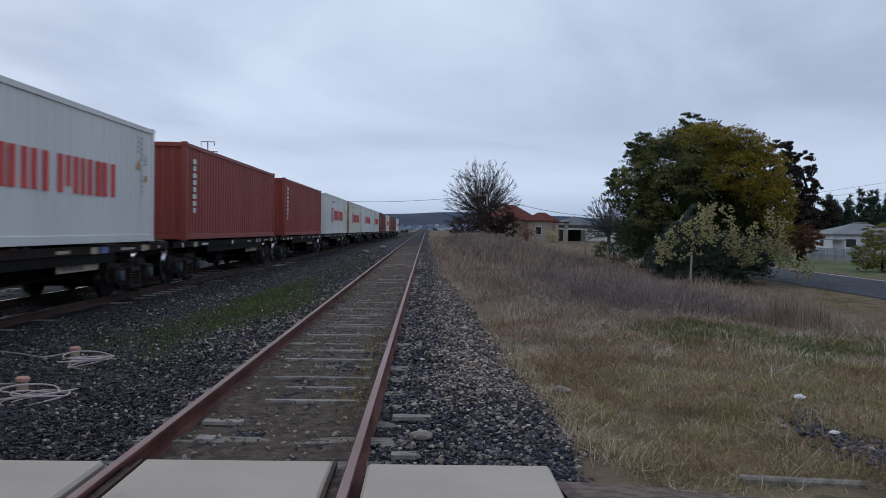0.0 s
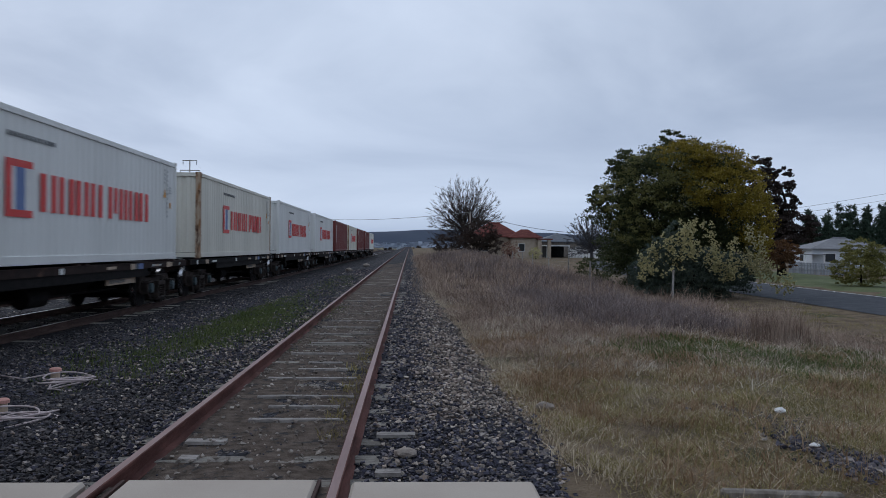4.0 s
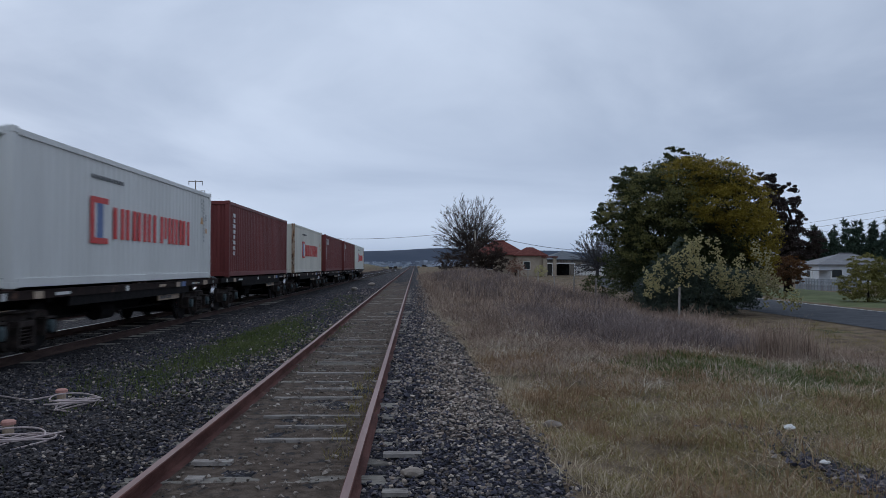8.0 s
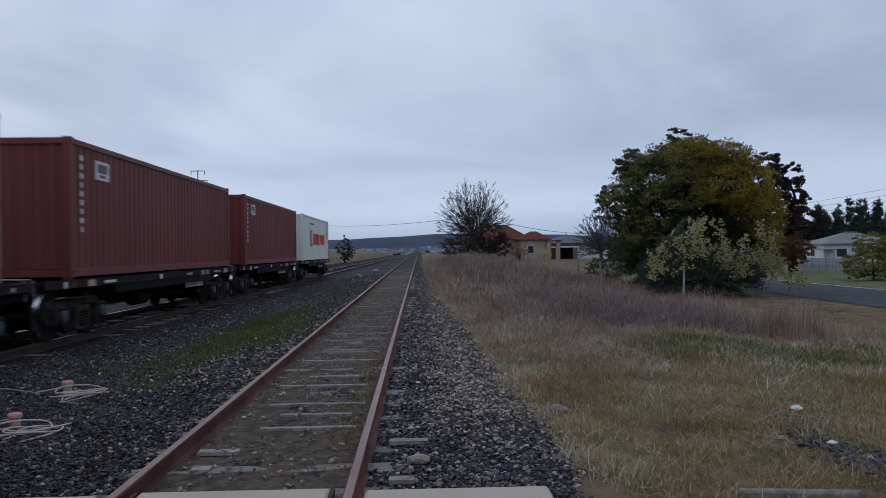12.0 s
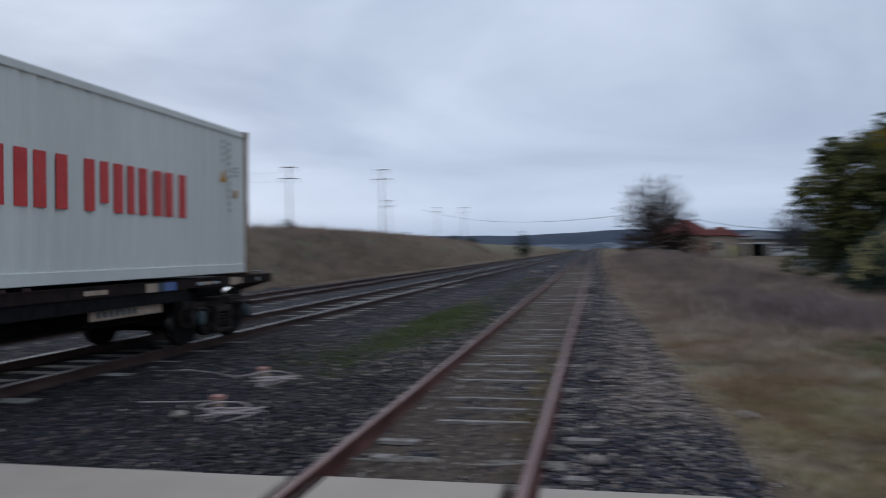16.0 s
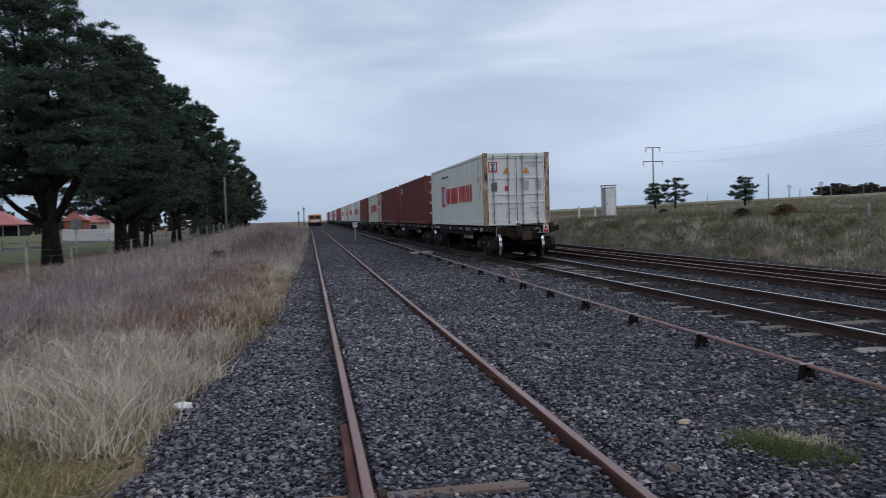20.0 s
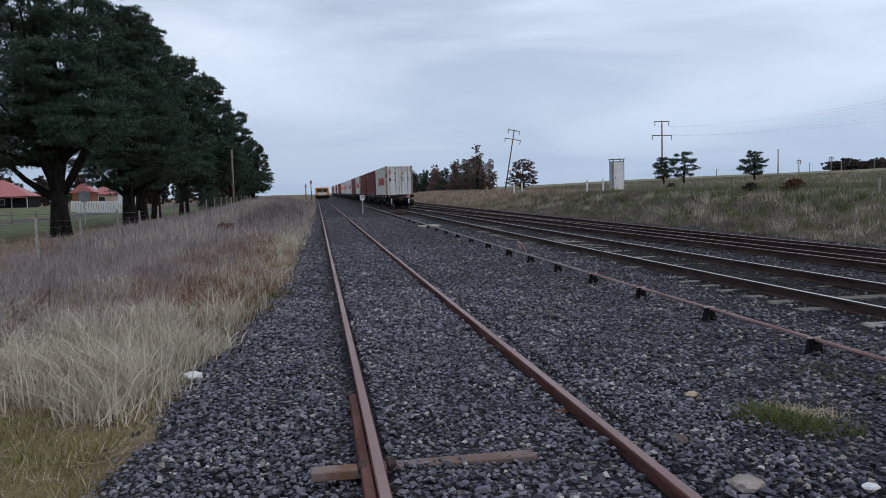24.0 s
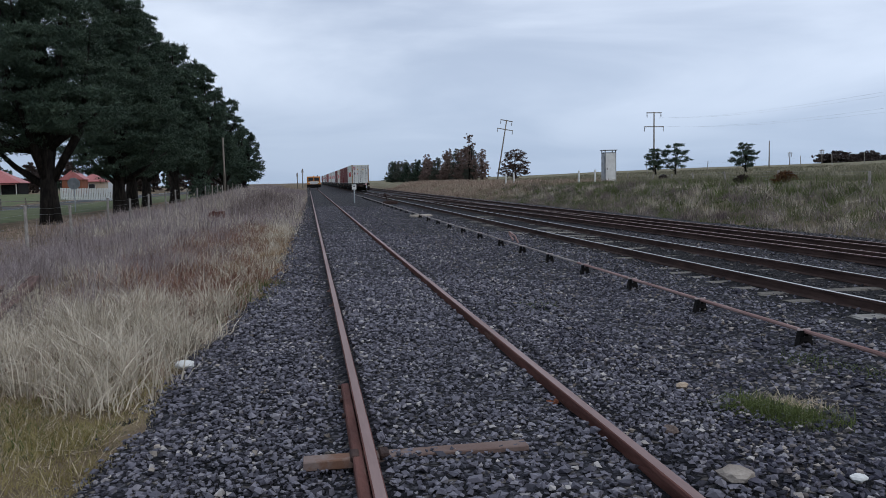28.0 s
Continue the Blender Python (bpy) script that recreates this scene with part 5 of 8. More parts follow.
    for k, m, lab in ((darkest, M_STONE_D, "darkest ballast stones, oily and toned for train shade along the main line"), ((y > 0) & ~shoulder & ~darkest, M_STONE, "loose angular dark blue-grey ballast stones"), (shoulder & ~darkest, M_STONE_W, "brown and buff weathered ballast stones"), ((y <= 0) & ~old & ~darkest, M_STONE_B, "lighter blue-grey crushed ballast stones"), (old & ~darkest, M_STONE, "dark ballast stones between the tracks")):
        stones("ballast_stones", lab, x[k], y[k], z[k], s[k], m)
    n = 3600
    x = np.concatenate([np.where(RNG.random(n // 2) < 0.55, RNG.normal(0.45, 0.33, n // 2), RNG.uniform(-1.9, -0.55, n // 2)), RNG.uniform(-6, 1.0, n // 2)])
    y = np.concatenate([RNG.uniform(5, 22, n // 2), np.where(RNG.random(n // 2) < 0.45, RNG.uniform(5, 26, n // 2), RNG.uniform(-28, -2, n // 2))])
    k = (abs(x - SIDE_X - GAUGE / 2) > 0.09) & (abs(x - SIDE_X + GAUGE / 2) > 0.09) & (x < bed_edge(y))
    x, y = x[k], y[k]
    s = RNG.uniform(0.010, 0.030, len(x))
    stones("pale_stones", "pale buff and white stones among the ballast", x, y, bed_z(x, y) + 0.045, s, M_PALE)
    # trodden soil between the siding rails before the crossing
    sx, sy = np.linspace(SIDE_X - GAUGE / 2 + 0.07, SIDE_X + GAUGE / 2 - 0.07, 15), np.concatenate([np.arange(4.9, 25, 0.12), np.arange(25, 90, 0.5)])
    tagged(grid_sheet("siding_soil", sx, sy, lambda X, Y: side_z(Y) - 0.134 + 0.010 * np.sin(5 * X + 2.1 * Y) * np.sin(3.3 * Y) + 0.006 * np.sin(9.1 * X + 1.7) * np.sin(8.3 * Y) - 0.03 * step(40, 90, Y), [M_SOIL]), "trodden brown soil between the siding rails", "soil", kind="structure")


build_ballast()


def old_sleepers():
    """Edges and ends of weathered sleepers that show through soil and ballast."""
    rnd = random.Random(31)
    for y, x0, x1 in ((11.56, -1.74, -0.58), (12.8, -1.6, -0.7), (14.1, -1.7, -0.6), (15.3, -1.7, -0.6), (16.6, -1.7, -0.6), (10.64, -1.37, -0.90), (10.07, -1.43, -0.78), (9.38, -1.70, -0.62), (8.21, -1.61, -0.57), (7.68, -1.40, -0.68), (7.08, -1.48, -0.59), (6.26, -1.83, -1.50), (5.75, -1.74, -1.60), (6.39, -0.25, 0.08), (5.82, -0.04, 0.07), (5.23, -0.21, -0.03)):
        w = 0.035 if x1 - x0 > 0.6 else 0.055
        bm = bmesh.new()
        n = max(2, int((x1 - x0) / 0.09))
        top = [(x0 + (x1 - x0) * k / n, rnd.uniform(-0.010, 0.012)) for k in range(n + 1)]
        prism(bm, [(x, y - w + d) for x, d in top] + [(x, y + w + d * 0.5) for x, d in reversed(top)], 0, 0.03, "z")
        o = tagged(new("old_sleeper", mesh_of(bm, M_OLDWOOD)), "weathered grey sleeper edge showing through the soil" if x1 < -0.4 else "weathered grey sleeper end in the ballast", "sleeper", "sleeper edges in the siding")
        xm = np.array((x0 + x1) / 2)
        o.matrix_basis = pose(0, 0, (float(side_z(y)) - 0.141) if x1 < -0.4 else float(bed_z(xm, np.array(y))) + 0.05)


old_sleepers()

M_STRAW = leafy("straw_blades", [(0.14, 0.105, 0.066), (0.35, 0.278, 0.19), (0.60, 0.51, 0.375), (0.34, 0.265, 0.18)], 0.8, 0.2)
M_PALEST = leafy("bleached_blades", [(0.17, 0.138, 0.103), (0.38, 0.325, 0.25), (0.66, 0.595, 0.485), (0.42, 0.355, 0.28)], 0.8, 0.2)
M_WEED = leafy("brown_weeds", [(0.065, 0.043, 0.035), (0.20, 0.140, 0.108), (0.44, 0.345, 0.27), (0.21, 0.143, 0.114)], 0.85, 0.1)
M_DARKWEED = leafy("dark_mauve_weeds", [(0.060, 0.046, 0.045), (0.125, 0.096, 0.092), (0.25, 0.205, 0.19), (0.105, 0.080, 0.078)], 0.85, 0.1)
M_REDWEED = leafy("russet_weeds", [(0.080, 0.041, 0.031), (0.195, 0.102, 0.073), (0.36, 0.22, 0.165)], 0.85, 0.1)
M_FOX = leafy("foxy_grass", [(0.17, 0.105, 0.060), (0.28, 0.185, 0.108), (0.40, 0.295, 0.19)], 0.85, 0.15)
M_GREEN = leafy("green_blades", [(0.048, 0.070, 0.020), (0.090, 0.118, 0.036), (0.150, 0.160, 0.064)], 0.7, 0.25)
M_OLIVE = leafy("olive_blades", [(0.155, 0.130, 0.052), (0.275, 0.228, 0.095), (0.43, 0.36, 0.19)], 0.8, 0.2)
M_BANK = leafy("bank_blades", [(0.090, 0.088, 0.055), (0.158, 0.147, 0.097), (0.28, 0.25, 0.185)], 0.8, 0.2)
M_MAUVE = leafy("grey_mauve_weeds", [(0.085, 0.068, 0.070), (0.19, 0.155, 0.158), (0.40, 0.345, 0.335), (0.18, 0.142, 0.142)], 0.85, 0.1)


def blades(name, label, x, y, h, mat, per=9, spread=0.10, lean=0.45, width=0.008, z=None, simple=False):
    """Tufts at the points x, y: thin tapering blades, each of two faces, bent outwards."""
    n = len(x)
    zz = (ground_z(x, y) + bumps(x, y)) if z is None else z
    bx = np.repeat(x, per) + RNG.normal(0, spread, n * per)
    by = np.repeat(y, per) + RNG.normal(0, spread, n * per)
    bz = np.repeat(zz, per) - 0.02
    H = np.repeat(h, per) * RNG.uniform(0.45, 1.1, n * per)
    a = RNG.uniform(0, 2 * np.pi, n * per)
    ln = np.abs(RNG.normal(0, lean, n * per)) * H
    dx, dy = np.cos(a) * ln, np.sin(a) * ln
    w = width * RNG.uniform(0.6, 1.5, n * per)
    f = RNG.uniform(0, np.pi, n * per)
    wx, wy = np.cos(f) * w, np.sin(f) * w
    base = np.stack([bx, by, bz], 1)
    if simple:
        V = np.stack([base - np.stack([wx, wy, 0 * w], 1), base + np.stack([wx, wy, 0 * w], 1), base + np.stack([dx, dy, H], 1)], 1).reshape(-1, 3)
        return tagged(raw(name, V, np.arange(len(V)).reshape(-1, 3), [mat]), label, "grass", kind="stuff")
    mid = base + np.stack([0.35 * dx, 0.35 * dy, 0.6 * H], 1)
    tip = base + np.stack([dx, dy, H], 1)
    o = np.stack([wx, wy, 0 * w], 1)
    V = np.stack([base - o, base + o, mid + 0.7 * o, mid - 0.7 * o, tip], 1).reshape(-1, 3)
    k = 5 * np.arange(n * per)[:, None]
    F = np.concatenate([k + [0, 1, 2], k + [0, 2, 3], k + [3, 2, 4]])
    return tagged(raw(name, V, F, [mat]), label, "grass", kind="stuff")


def lumpy(x, y, s=1.0, seed=0.0):
    return 0.5 + 0.25 * np.sin(0.9 * s * x + 1.3 + seed) * np.sin(0.7 * s * y + seed) + 0.25 * np.sin(1.9 * s * x - 0.8 * s * y + 2 * seed)


def pick(x, y, p):
    k = RNG.random(len(x)) < p
    return x[k], y[k]


def tussocks(n, per, x0, x1, y0, y1, r=0.16, where=None, verge=True):
    """Points in n clumps of about per each, with a height factor shared by the clump."""
    cx, cy = scatter(n, x0, x1, y0, y1)
    if where is not None:
        cx, cy = pick(cx, cy, where(cx, cy))
    f = RNG.uniform(0.45, 1.25, len(cx)) ** 1.3
    rr = r * RNG.uniform(0.5, 1.5, len(cx))
    k = np.repeat(np.arange(len(cx)), per)
    x, y = cx[k] + RNG.normal(0, 1, len(k)) * rr[k], cy[k] + RNG.normal(0, 1, len(k)) * rr[k]
    ok = (x > bed_edge(y) + 0.03) | (not verge)
    return x[ok], y[ok], f[k][ok]


def build_grass():
    # verge ahead of the crossing
    x, y, f = tussocks(2400, 4, 1.2, 6.5, 5.0, 10.5, 0.20, lambda x, y: 0.45 + 0.55 * (lumpy(x, y, 1.9, 0.7) > 0.45))
    blades("turf", "short matted olive and straw turf by the crossing", x, y, 0.07 * f, M_OLIVE, 12, 0.09, 1.3, 0.0045, simple=True)
    x, y, f = tussocks(2600, 3, 1.0, 10.5, 5.0, 13, 0.22)
    blades("thatch", "flattened dead grass by the crossing", x, y, 0.09 * f, M_STRAW, 9, 0.11, 2.4, 0.0045, simple=True)
    x, y, f = tussocks(2600, 4, 1.2, 15, 5.0, 30, 0.22, lambda x, y: 0.25 + 0.75 * (lumpy(x, y, 1.3, 4.0) > 0.5))
    blades("turf", "short olive winter turf by the crossing", x, y, 0.085 * f, M_OLIVE, 11, 0.08, 1.0, 0.0045, simple=True)
    x, y, f = tussocks(1300, 4, 2.2, 13, 5.2, 15, 0.25, lambda x, y: np.clip(1.6 * lumpy(x, y, 1.1, 2.6) - 0.45, 0, 1))
    blades("green_grass", "short green winter grass among the dead turf", x, y, 0.075 * f, M_GREEN, 9, 0.10, 1.1, 0.0045, simple=True)
    x, y, f = tussocks(1700, 4, 1.1, 9, 5.2, 15, 0.18, lambda x, y: (lumpy(x, y, 1.7, 1.0) > 0.42) * (0.35 + 0.65 * spot(x, y, 1.6, 9, 1.0, 6)))
    blades("foxy_grass", "foxy brown dead grass in patches", x, y, 0.16 * f, M_FOX, 10, 0.09, 1.3, 0.005)
    x, y, f = tussocks(2300, 4, 1.0, 10.5, 9.5, 28, 0.20, lambda x, y: step(9.5, 12.5, y) * (0.35 + 0.65 * lumpy(x, y, 1.0)) * (1 - np.clip(1.3 * spot(x, y, 6.9, 13.2, 2.4, 1.6), 0, 1)))
    blades("dry_weeds", "pinkish-brown tangled dry grass along the siding", x, y, (0.15 + 0.16 * step(12, 20, y)) * f, M_WEED, 13, 0.14, 1.7, 0.0065, simple=True)
    x, y, f = tussocks(700, 3, 1.0, 9.5, 9, 28, 0.12, lambda x, y: 0.3 + 0.7 * lumpy(x, y, 1.9, 2.0))
    blades("straw_grass", "bleached straw stalks among the weeds", x, y, 0.22 * f, M_PALEST, 7, 0.11, 1.5, 0.004)
    x, y, f = tussocks(420, 5, 2.2, 8.0, 15.5, 30, 0.30, lambda x, y: np.clip(1.3 * spot(x, y, 4.8, 20.5, 2.3, 3.6) + 0.8 * spot(x, y, 7.2, 22, 1.6, 3.0), 0, 1))
    blades("dead_brush", "dark mauve bushy dead weeds in the verge", x, y, 0.46 * f, M_DARKWEED, 18, 0.19, 1.05, 0.0055)
    x, y, f = tussocks(60, 3, 7.4, 8.6, 15.6, 17.2, 0.12)
    blades("dead_brush", "tall reddish dead stalks in the verge", x, y, 0.7 * f, M_WEED, 9, 0.06, 0.3, 0.006)
    x, y = np.concatenate([RNG.normal(5.4, 0.8, 650), RNG.normal(7.0, 1.1, 650)]), np.concatenate([RNG.normal(12.2, 0.9, 650), RNG.normal(13.0, 1.1, 650)])
    blades("green_grass", "patch of fresh green grass among dry weeds", x, y, RNG.uniform(0.05, 0.14, len(x)), M_GREEN, 26, 0.14, 0.9, 0.006)
    x, y = scatter(8000, 0.6, 11.5, 26, 95)
    x1, y1 = pick(x, y, 0.3 + 0.7 * lumpy(x, y, 0.5))
    blades("far_weeds", "tall dry weeds on the verge mound", x1, y1, (0.22 + 0.55 * RNG.random(len(x1)) ** 2) * (0.6 + 0.6 * lumpy(x1, y1, 0.9, 2.2)), M_WEED, 12, 0.25, 0.8, 0.013, simple=True)
    x, y, f = tussocks(130, 4, 1.8, 9, 28, 80, 0.5)
    blades("dead_brush", "dark dead brush on the verge mound", x, y, 0.7 * f, M_DARKWEED, 16, 0.25, 0.6, 0.014)
    # grass creeping over the edge of the ballast
    y = RNG.uniform(5.2, 30, 900)
    x = bed_edge(y) + RNG.normal(0.13, 0.12, 900)
    blades("edge_grass", "dry grass creeping over the ballast edge", x, y, RNG.uniform(0.04, 0.15, 900), M_STRAW, 7, 0.08, 1.2, 0.0045)
    # grass on the ballast
    x, y = np.concatenate([RNG.normal(-3.3, 0.55, 1500), RNG.normal(-3.0, 0.4, 200), RNG.normal(-4.0, 0.7, 160)]), np.concatenate([RNG.normal(17.0, 3.0, 1500), RNG.uniform(24, 40, 200), RNG.normal(12, 1.5, 160)])
    blades("green_grass", "green grass growing through the ballast", x, y, RNG.uniform(0.03, 0.11, len(x)), M_GREEN, 9, 0.10, 0.9, 0.006, z=bed_z(x, y) + 0.03)
    x, y = RNG.uniform(-0.72, -0.53, 90), RNG.uniform(6.2, 12, 90)
    blades("green_grass", "grass along the foot of the siding rail", x, y, RNG.uniform(0.05, 0.14, 90), M_OLIVE, 9, 0.05, 0.5, 0.006, z=bed_z(x, y))
    x, y = np.concatenate([RNG.normal(-3.30, 0.13, 130), RNG.normal(-3.48, 0.12, 90), RNG.normal(-4.35, 0.3, 130), RNG.normal(-2.8, 0.2, 25), RNG.normal(-4.7, 0.15, 20)]), np.concatenate([RNG.normal(-4.30, 0.13, 130), RNG.normal(-4.05, 0.12, 90), RNG.normal(-2.9, 0.28, 130), RNG.normal(-9.0, 0.3, 25), RNG.normal(-5.4, 0.3, 20)])
    blades("green_grass", "small green tuft growing in the ballast", x, y, RNG.uniform(0.04, 0.13, len(x)), M_GREEN, 13, 0.06, 1.0, 0.004, z=bed_z(x, y))
    x, y = RNG.normal(-3.66, 0.13, 110), RNG.normal(-4.42, 0.13, 110)
    blades("straw_grass", "dead straw tuft growing in the ballast", x, y, RNG.uniform(0.04, 0.10, 110), M_STRAW, 9, 0.07, 1.3, 0.004, z=bed_z(x, y))
    # verge behind: turf, bleached straw, grey-mauve and russet weeds
    x, y, f = tussocks(1900, 5, 0.9, 5.0, -7.0, -2.0, 0.16)
    blades("turf", "short yellow-olive turf by the ballast edge", x, y, 0.085 * f, M_OLIVE, 12, 0.07, 1.0, 0.0042, simple=True)
    x, y, f = tussocks(120, 5, 1.3, 3.2, -6.4, -4.3, 0.15)
    blades("green_grass", "green blades in the turf", x, y, 0.07 * f, M_GREEN, 8, 0.08, 0.9, 0.004)
    x, y, f = tussocks(1150, 4, 0.9, 6.0, -6.8, -2.2, 0.2, lambda x, y: 0.3 + 0.7 * (lumpy(x, y, 2.1, 1.0) > 0.5))
    blades("thatch", "flattened dead grass by the ballast edge", x, y, 0.10 * f, M_STRAW, 9, 0.10, 2.0, 0.0046, simple=True)
    x, y, f = tussocks(620, 5, 0.9, 7.5, -10.8, -5.6, 0.11, lambda x, y: (0.25 + 0.75 * lumpy(x, y, 1.6, 1.0)) * step(-5.4, -6.3, y))
    blades("straw_grass", "tall bleached straw grass along the ballast edge", x, y, 0.42 * f, M_PALEST, 14, 0.09, 0.95, 0.0058)
    # brown blades put in as the shade between the straw clumps
    x, y, f = tussocks(260, 4, 0.9, 7.5, -11, -5.8, 0.14)
    blades("straw_grass", "brown grass standing in for shade under the straw", x, y, 0.24 * f, M_WEED, 12, 0.10, 0.9, 0.005)
    x, y, f = tussocks(1500, 4, 1.7, 9.0, -34, -8.8, 0.20, lambda x, y: (0.15 + 0.85 * lumpy(x, y, 1.1, 3.0)) * step(1.5, 2.8, x + 0.5 * np.sin(y)) * (1 - 0.75 * step(5.8, 7.4, x)))
    blades("dry_weeds", "grey-mauve dry weeds in the verge", x, y, 0.42 * f, M_MAUVE, 17, 0.15, 1.0, 0.0055, simple=True)
    x, y, f = tussocks(2300, 3, 0.5, 4.2, -38, -8.5, 0.15, lambda x, y: 0.75 * np.exp(-((x - 2.25 - 0.012 * (-y - 10)) / 1.0) ** 2) * step(-8.5, -10.5, y) * (0.3 + 0.7 * lumpy(x, y, 1.6)))
    blades("russet_weeds", "russet dead weeds beside the ballast", x, y, 0.31 * f, M_REDWEED, 14, 0.12, 0.9, 0.0058)
    x, y, f = tussocks(520, 4, 0.4, 3.4, -34, -10, 0.16)
    blades("foxy_grass", "foxy brown grass beside the ballast", x, y, 0.18 * f, M_FOX, 9, 0.13, 1.1, 0.005)
    x, y, f = tussocks(330, 4, 0.4, 4.4, -34, -10, 0.16)
    blades("straw_grass", "bleached stalks among the russet weeds", x, y, 0.36 * f, M_PALEST, 9, 0.12, 0.9, 0.0045)
    x, y, f = tussocks(90, 3, 2.0, 8, -30, -10, 0.3)
    blades("seed_heads", "dark dead stalks above the weeds", x, y, 0.75 * f, M_DARKWEED, 4, 0.10, 0.3, 0.0055)
    x, y = np.concatenate([RNG.normal(0.62, 0.10, 40), RNG.normal(0.9, 0.25, 60)]), np.concatenate([RNG.normal(-12.6, 0.25, 40), RNG.normal(-11.2, 0.9, 60)])
    blades("green_grass", "green tufts at the ballast edge", x, y, RNG.uniform(0.08, 0.24, 100), M_GREEN, 12, 0.07, 0.6, 0.005)
    x, y = scatter(5200, 0.5, 9.5, -120, -30)
    x1, y1 = pick(x, y, 0.3 + 0.7 * lumpy(x, y, 0.5))
    blades("far_weeds", "tall pale dry weeds along the verge", x1, y1, RNG.uniform(0.30, 0.85, len(x1)), M_MAUVE, 13, 0.25, 0.8, 0.013, simple=True)
    x, y = scatter(1300, 0.5, 7.5, -80, -28)
    blades("straw_grass", "pale dry stalks on the verge mound", x, y, RNG.uniform(0.25, 0.75, 1300), M_PALEST, 10, 0.22, 0.7, 0.010, simple=True)
    x, y = RNG.normal(2.6, 0.9, 130), RNG.uniform(-62, -36, 130)
    blades("dead_brush", "dark russet brush on the verge mound", x, y, RNG.uniform(0.5, 1.3, 130), M_DARKWEED, 20, 0.25, 0.5, 0.012)
    x, y = scatter(900, 8.5, 12.5, -70, -16)
    blades("dry_weeds", "sparse weeds on the bare soil under the pines", x, y, RNG.uniform(0.10, 0.35, 900), M_WEED, 9, 0.2, 0.9, 0.008)
    # bank beyond the loop line
    for n, x0, x1, y0, y1, hh, w, mat, lab in ((9000, -22, -14.2, -75, -2, 0.30, 0.010, M_BANK, "rough dull green and fawn grass on the bank"), (2600, -18.5, -14.2, -60, -2, 0.32, 0.010, M_MAUVE, "grey weeds at the foot of the bank"), (3200, -21, -15, -60, -2, 0.34, 0.010, M_GREEN, "green grass on the bank"), (7000, -34, -20, -100, 0, 0.22, 0.014, M_BANK, "short fawn grass of the field edge"),
                                              (5000, -26, -14.3, 5.8, 75, 0.34, 0.012, M_BANK, "rough dull green and fawn grass on the cutting side"), (9000, -24, -14.3, 7, 80, 0.42, 0.012, M_WEED, "brown dead grass on the cutting side"), (700, -23, -15.5, 8, 60, 0.9, 0.014, M_DARKWEED, "dark brush on the cutting side")):
        x, y, f = scatter(n, x0, x1, y0, y1) + (RNG.uniform(0.4, 1.2, n),)
        k = RNG.random(n) < 0.25 + 0.75 * lumpy(x, y, 0.6, 5.0 + n / 1000)
        blades("bank_grass", lab, x[k], y[k], hh * f[k], mat, 10, 0.17, 0.9, w, simple=True)
    for n, mat, hh, lab in ((300, M_GREEN, 0.36, "rank green tussocks on the bank"), (110, M_PALEST, 0.42, "pale dead stalks on the bank"), (200, M_DARKWEED, 0.45, "dark dead weeds on the bank")):
        x, y, f = tussocks(n, 5, -5, 5, -70, -2, 0.28, None, False)
        x = x * 0.42 - 16.4
        blades("bank_tussock", lab, x, y, hh * f, mat, 14, 0.10, 0.7, 0.011, simple=True)
    x, y = scatter(5200, -24, -14.0, -150, -58)
    x1, y1 = pick(x, y, 0.3 + 0.7 * lumpy(x, y, 0.5, 2.0))
    blades("dry_weeds", "grey-brown dead weeds along the far bank", x1, y1, RNG.uniform(0.2, 0.6, len(x1)), M_WEED, 10, 0.3, 0.8, 0.020, simple=True)
    x, y = scatter(6000, -26, -14.5, 8, 120)
    x1, y1 = pick(x, y, lumpy(x, y, 0.4, 1.0))
    blades("dry_weeds", "brown dry weeds on the cutting side", x1, y1, RNG.uniform(0.35, 0.8, len(x1)), M_WEED, 10, 0.25, 0.5, 0.018, simple=True)
    x, y = scatter(3500, -60, -20, -130, -40)
    blades("bank_grass", "rough fawn grass of the far field", x, y, RNG.uniform(0.12, 0.30, 3500), M_BANK, 9, 0.4, 0.9, 0.025, simple=True)


build_grass()


# ---------- trees and shrubs ----------
def leaves_on(points, size, rough=0.5):
    """A small bent leaf (two triangles) at each point."""
    n = len(points)
    q = np.array([(-0.5, 0, 0), (0, -0.28, 0.08), (0.5, 0, 0), (0, 0.28, 0.08)])
    s = size * RNG.uniform(0.6, 1.4, n)
    v = np.einsum("nij,kj->nki", turns(n), q) * s[:, None, None] + points[:, None]
    k = 4 * np.arange(n)[:, None]
    return v.reshape(-1, 3), np.concatenate([k + [0, 1, 2], k + [0, 2, 3]])


def needles_on(points, size):
    """A slender spray of needles (one long triangle) at each point, mostly pointing up and outwards."""
    n = len(points)
    d = RNG.normal(size=(n, 3)) + np.array([0, 0, 0.35])
    d /= np.linalg.norm(d, axis=1, keepdims=True)
    o = np.cross(d, RNG.normal(size=(n, 3)))
    o /= np.linalg.norm(o, axis=1, keepdims=True)
    s = size * RNG.uniform(0.6, 1.5, (n, 1))
    v = np.stack([points - o * s * 0.13, points + o * s * 0.13, points + d * s], 1)
    return v.reshape(-1, 3), np.arange(3 * n).reshape(n, 3)


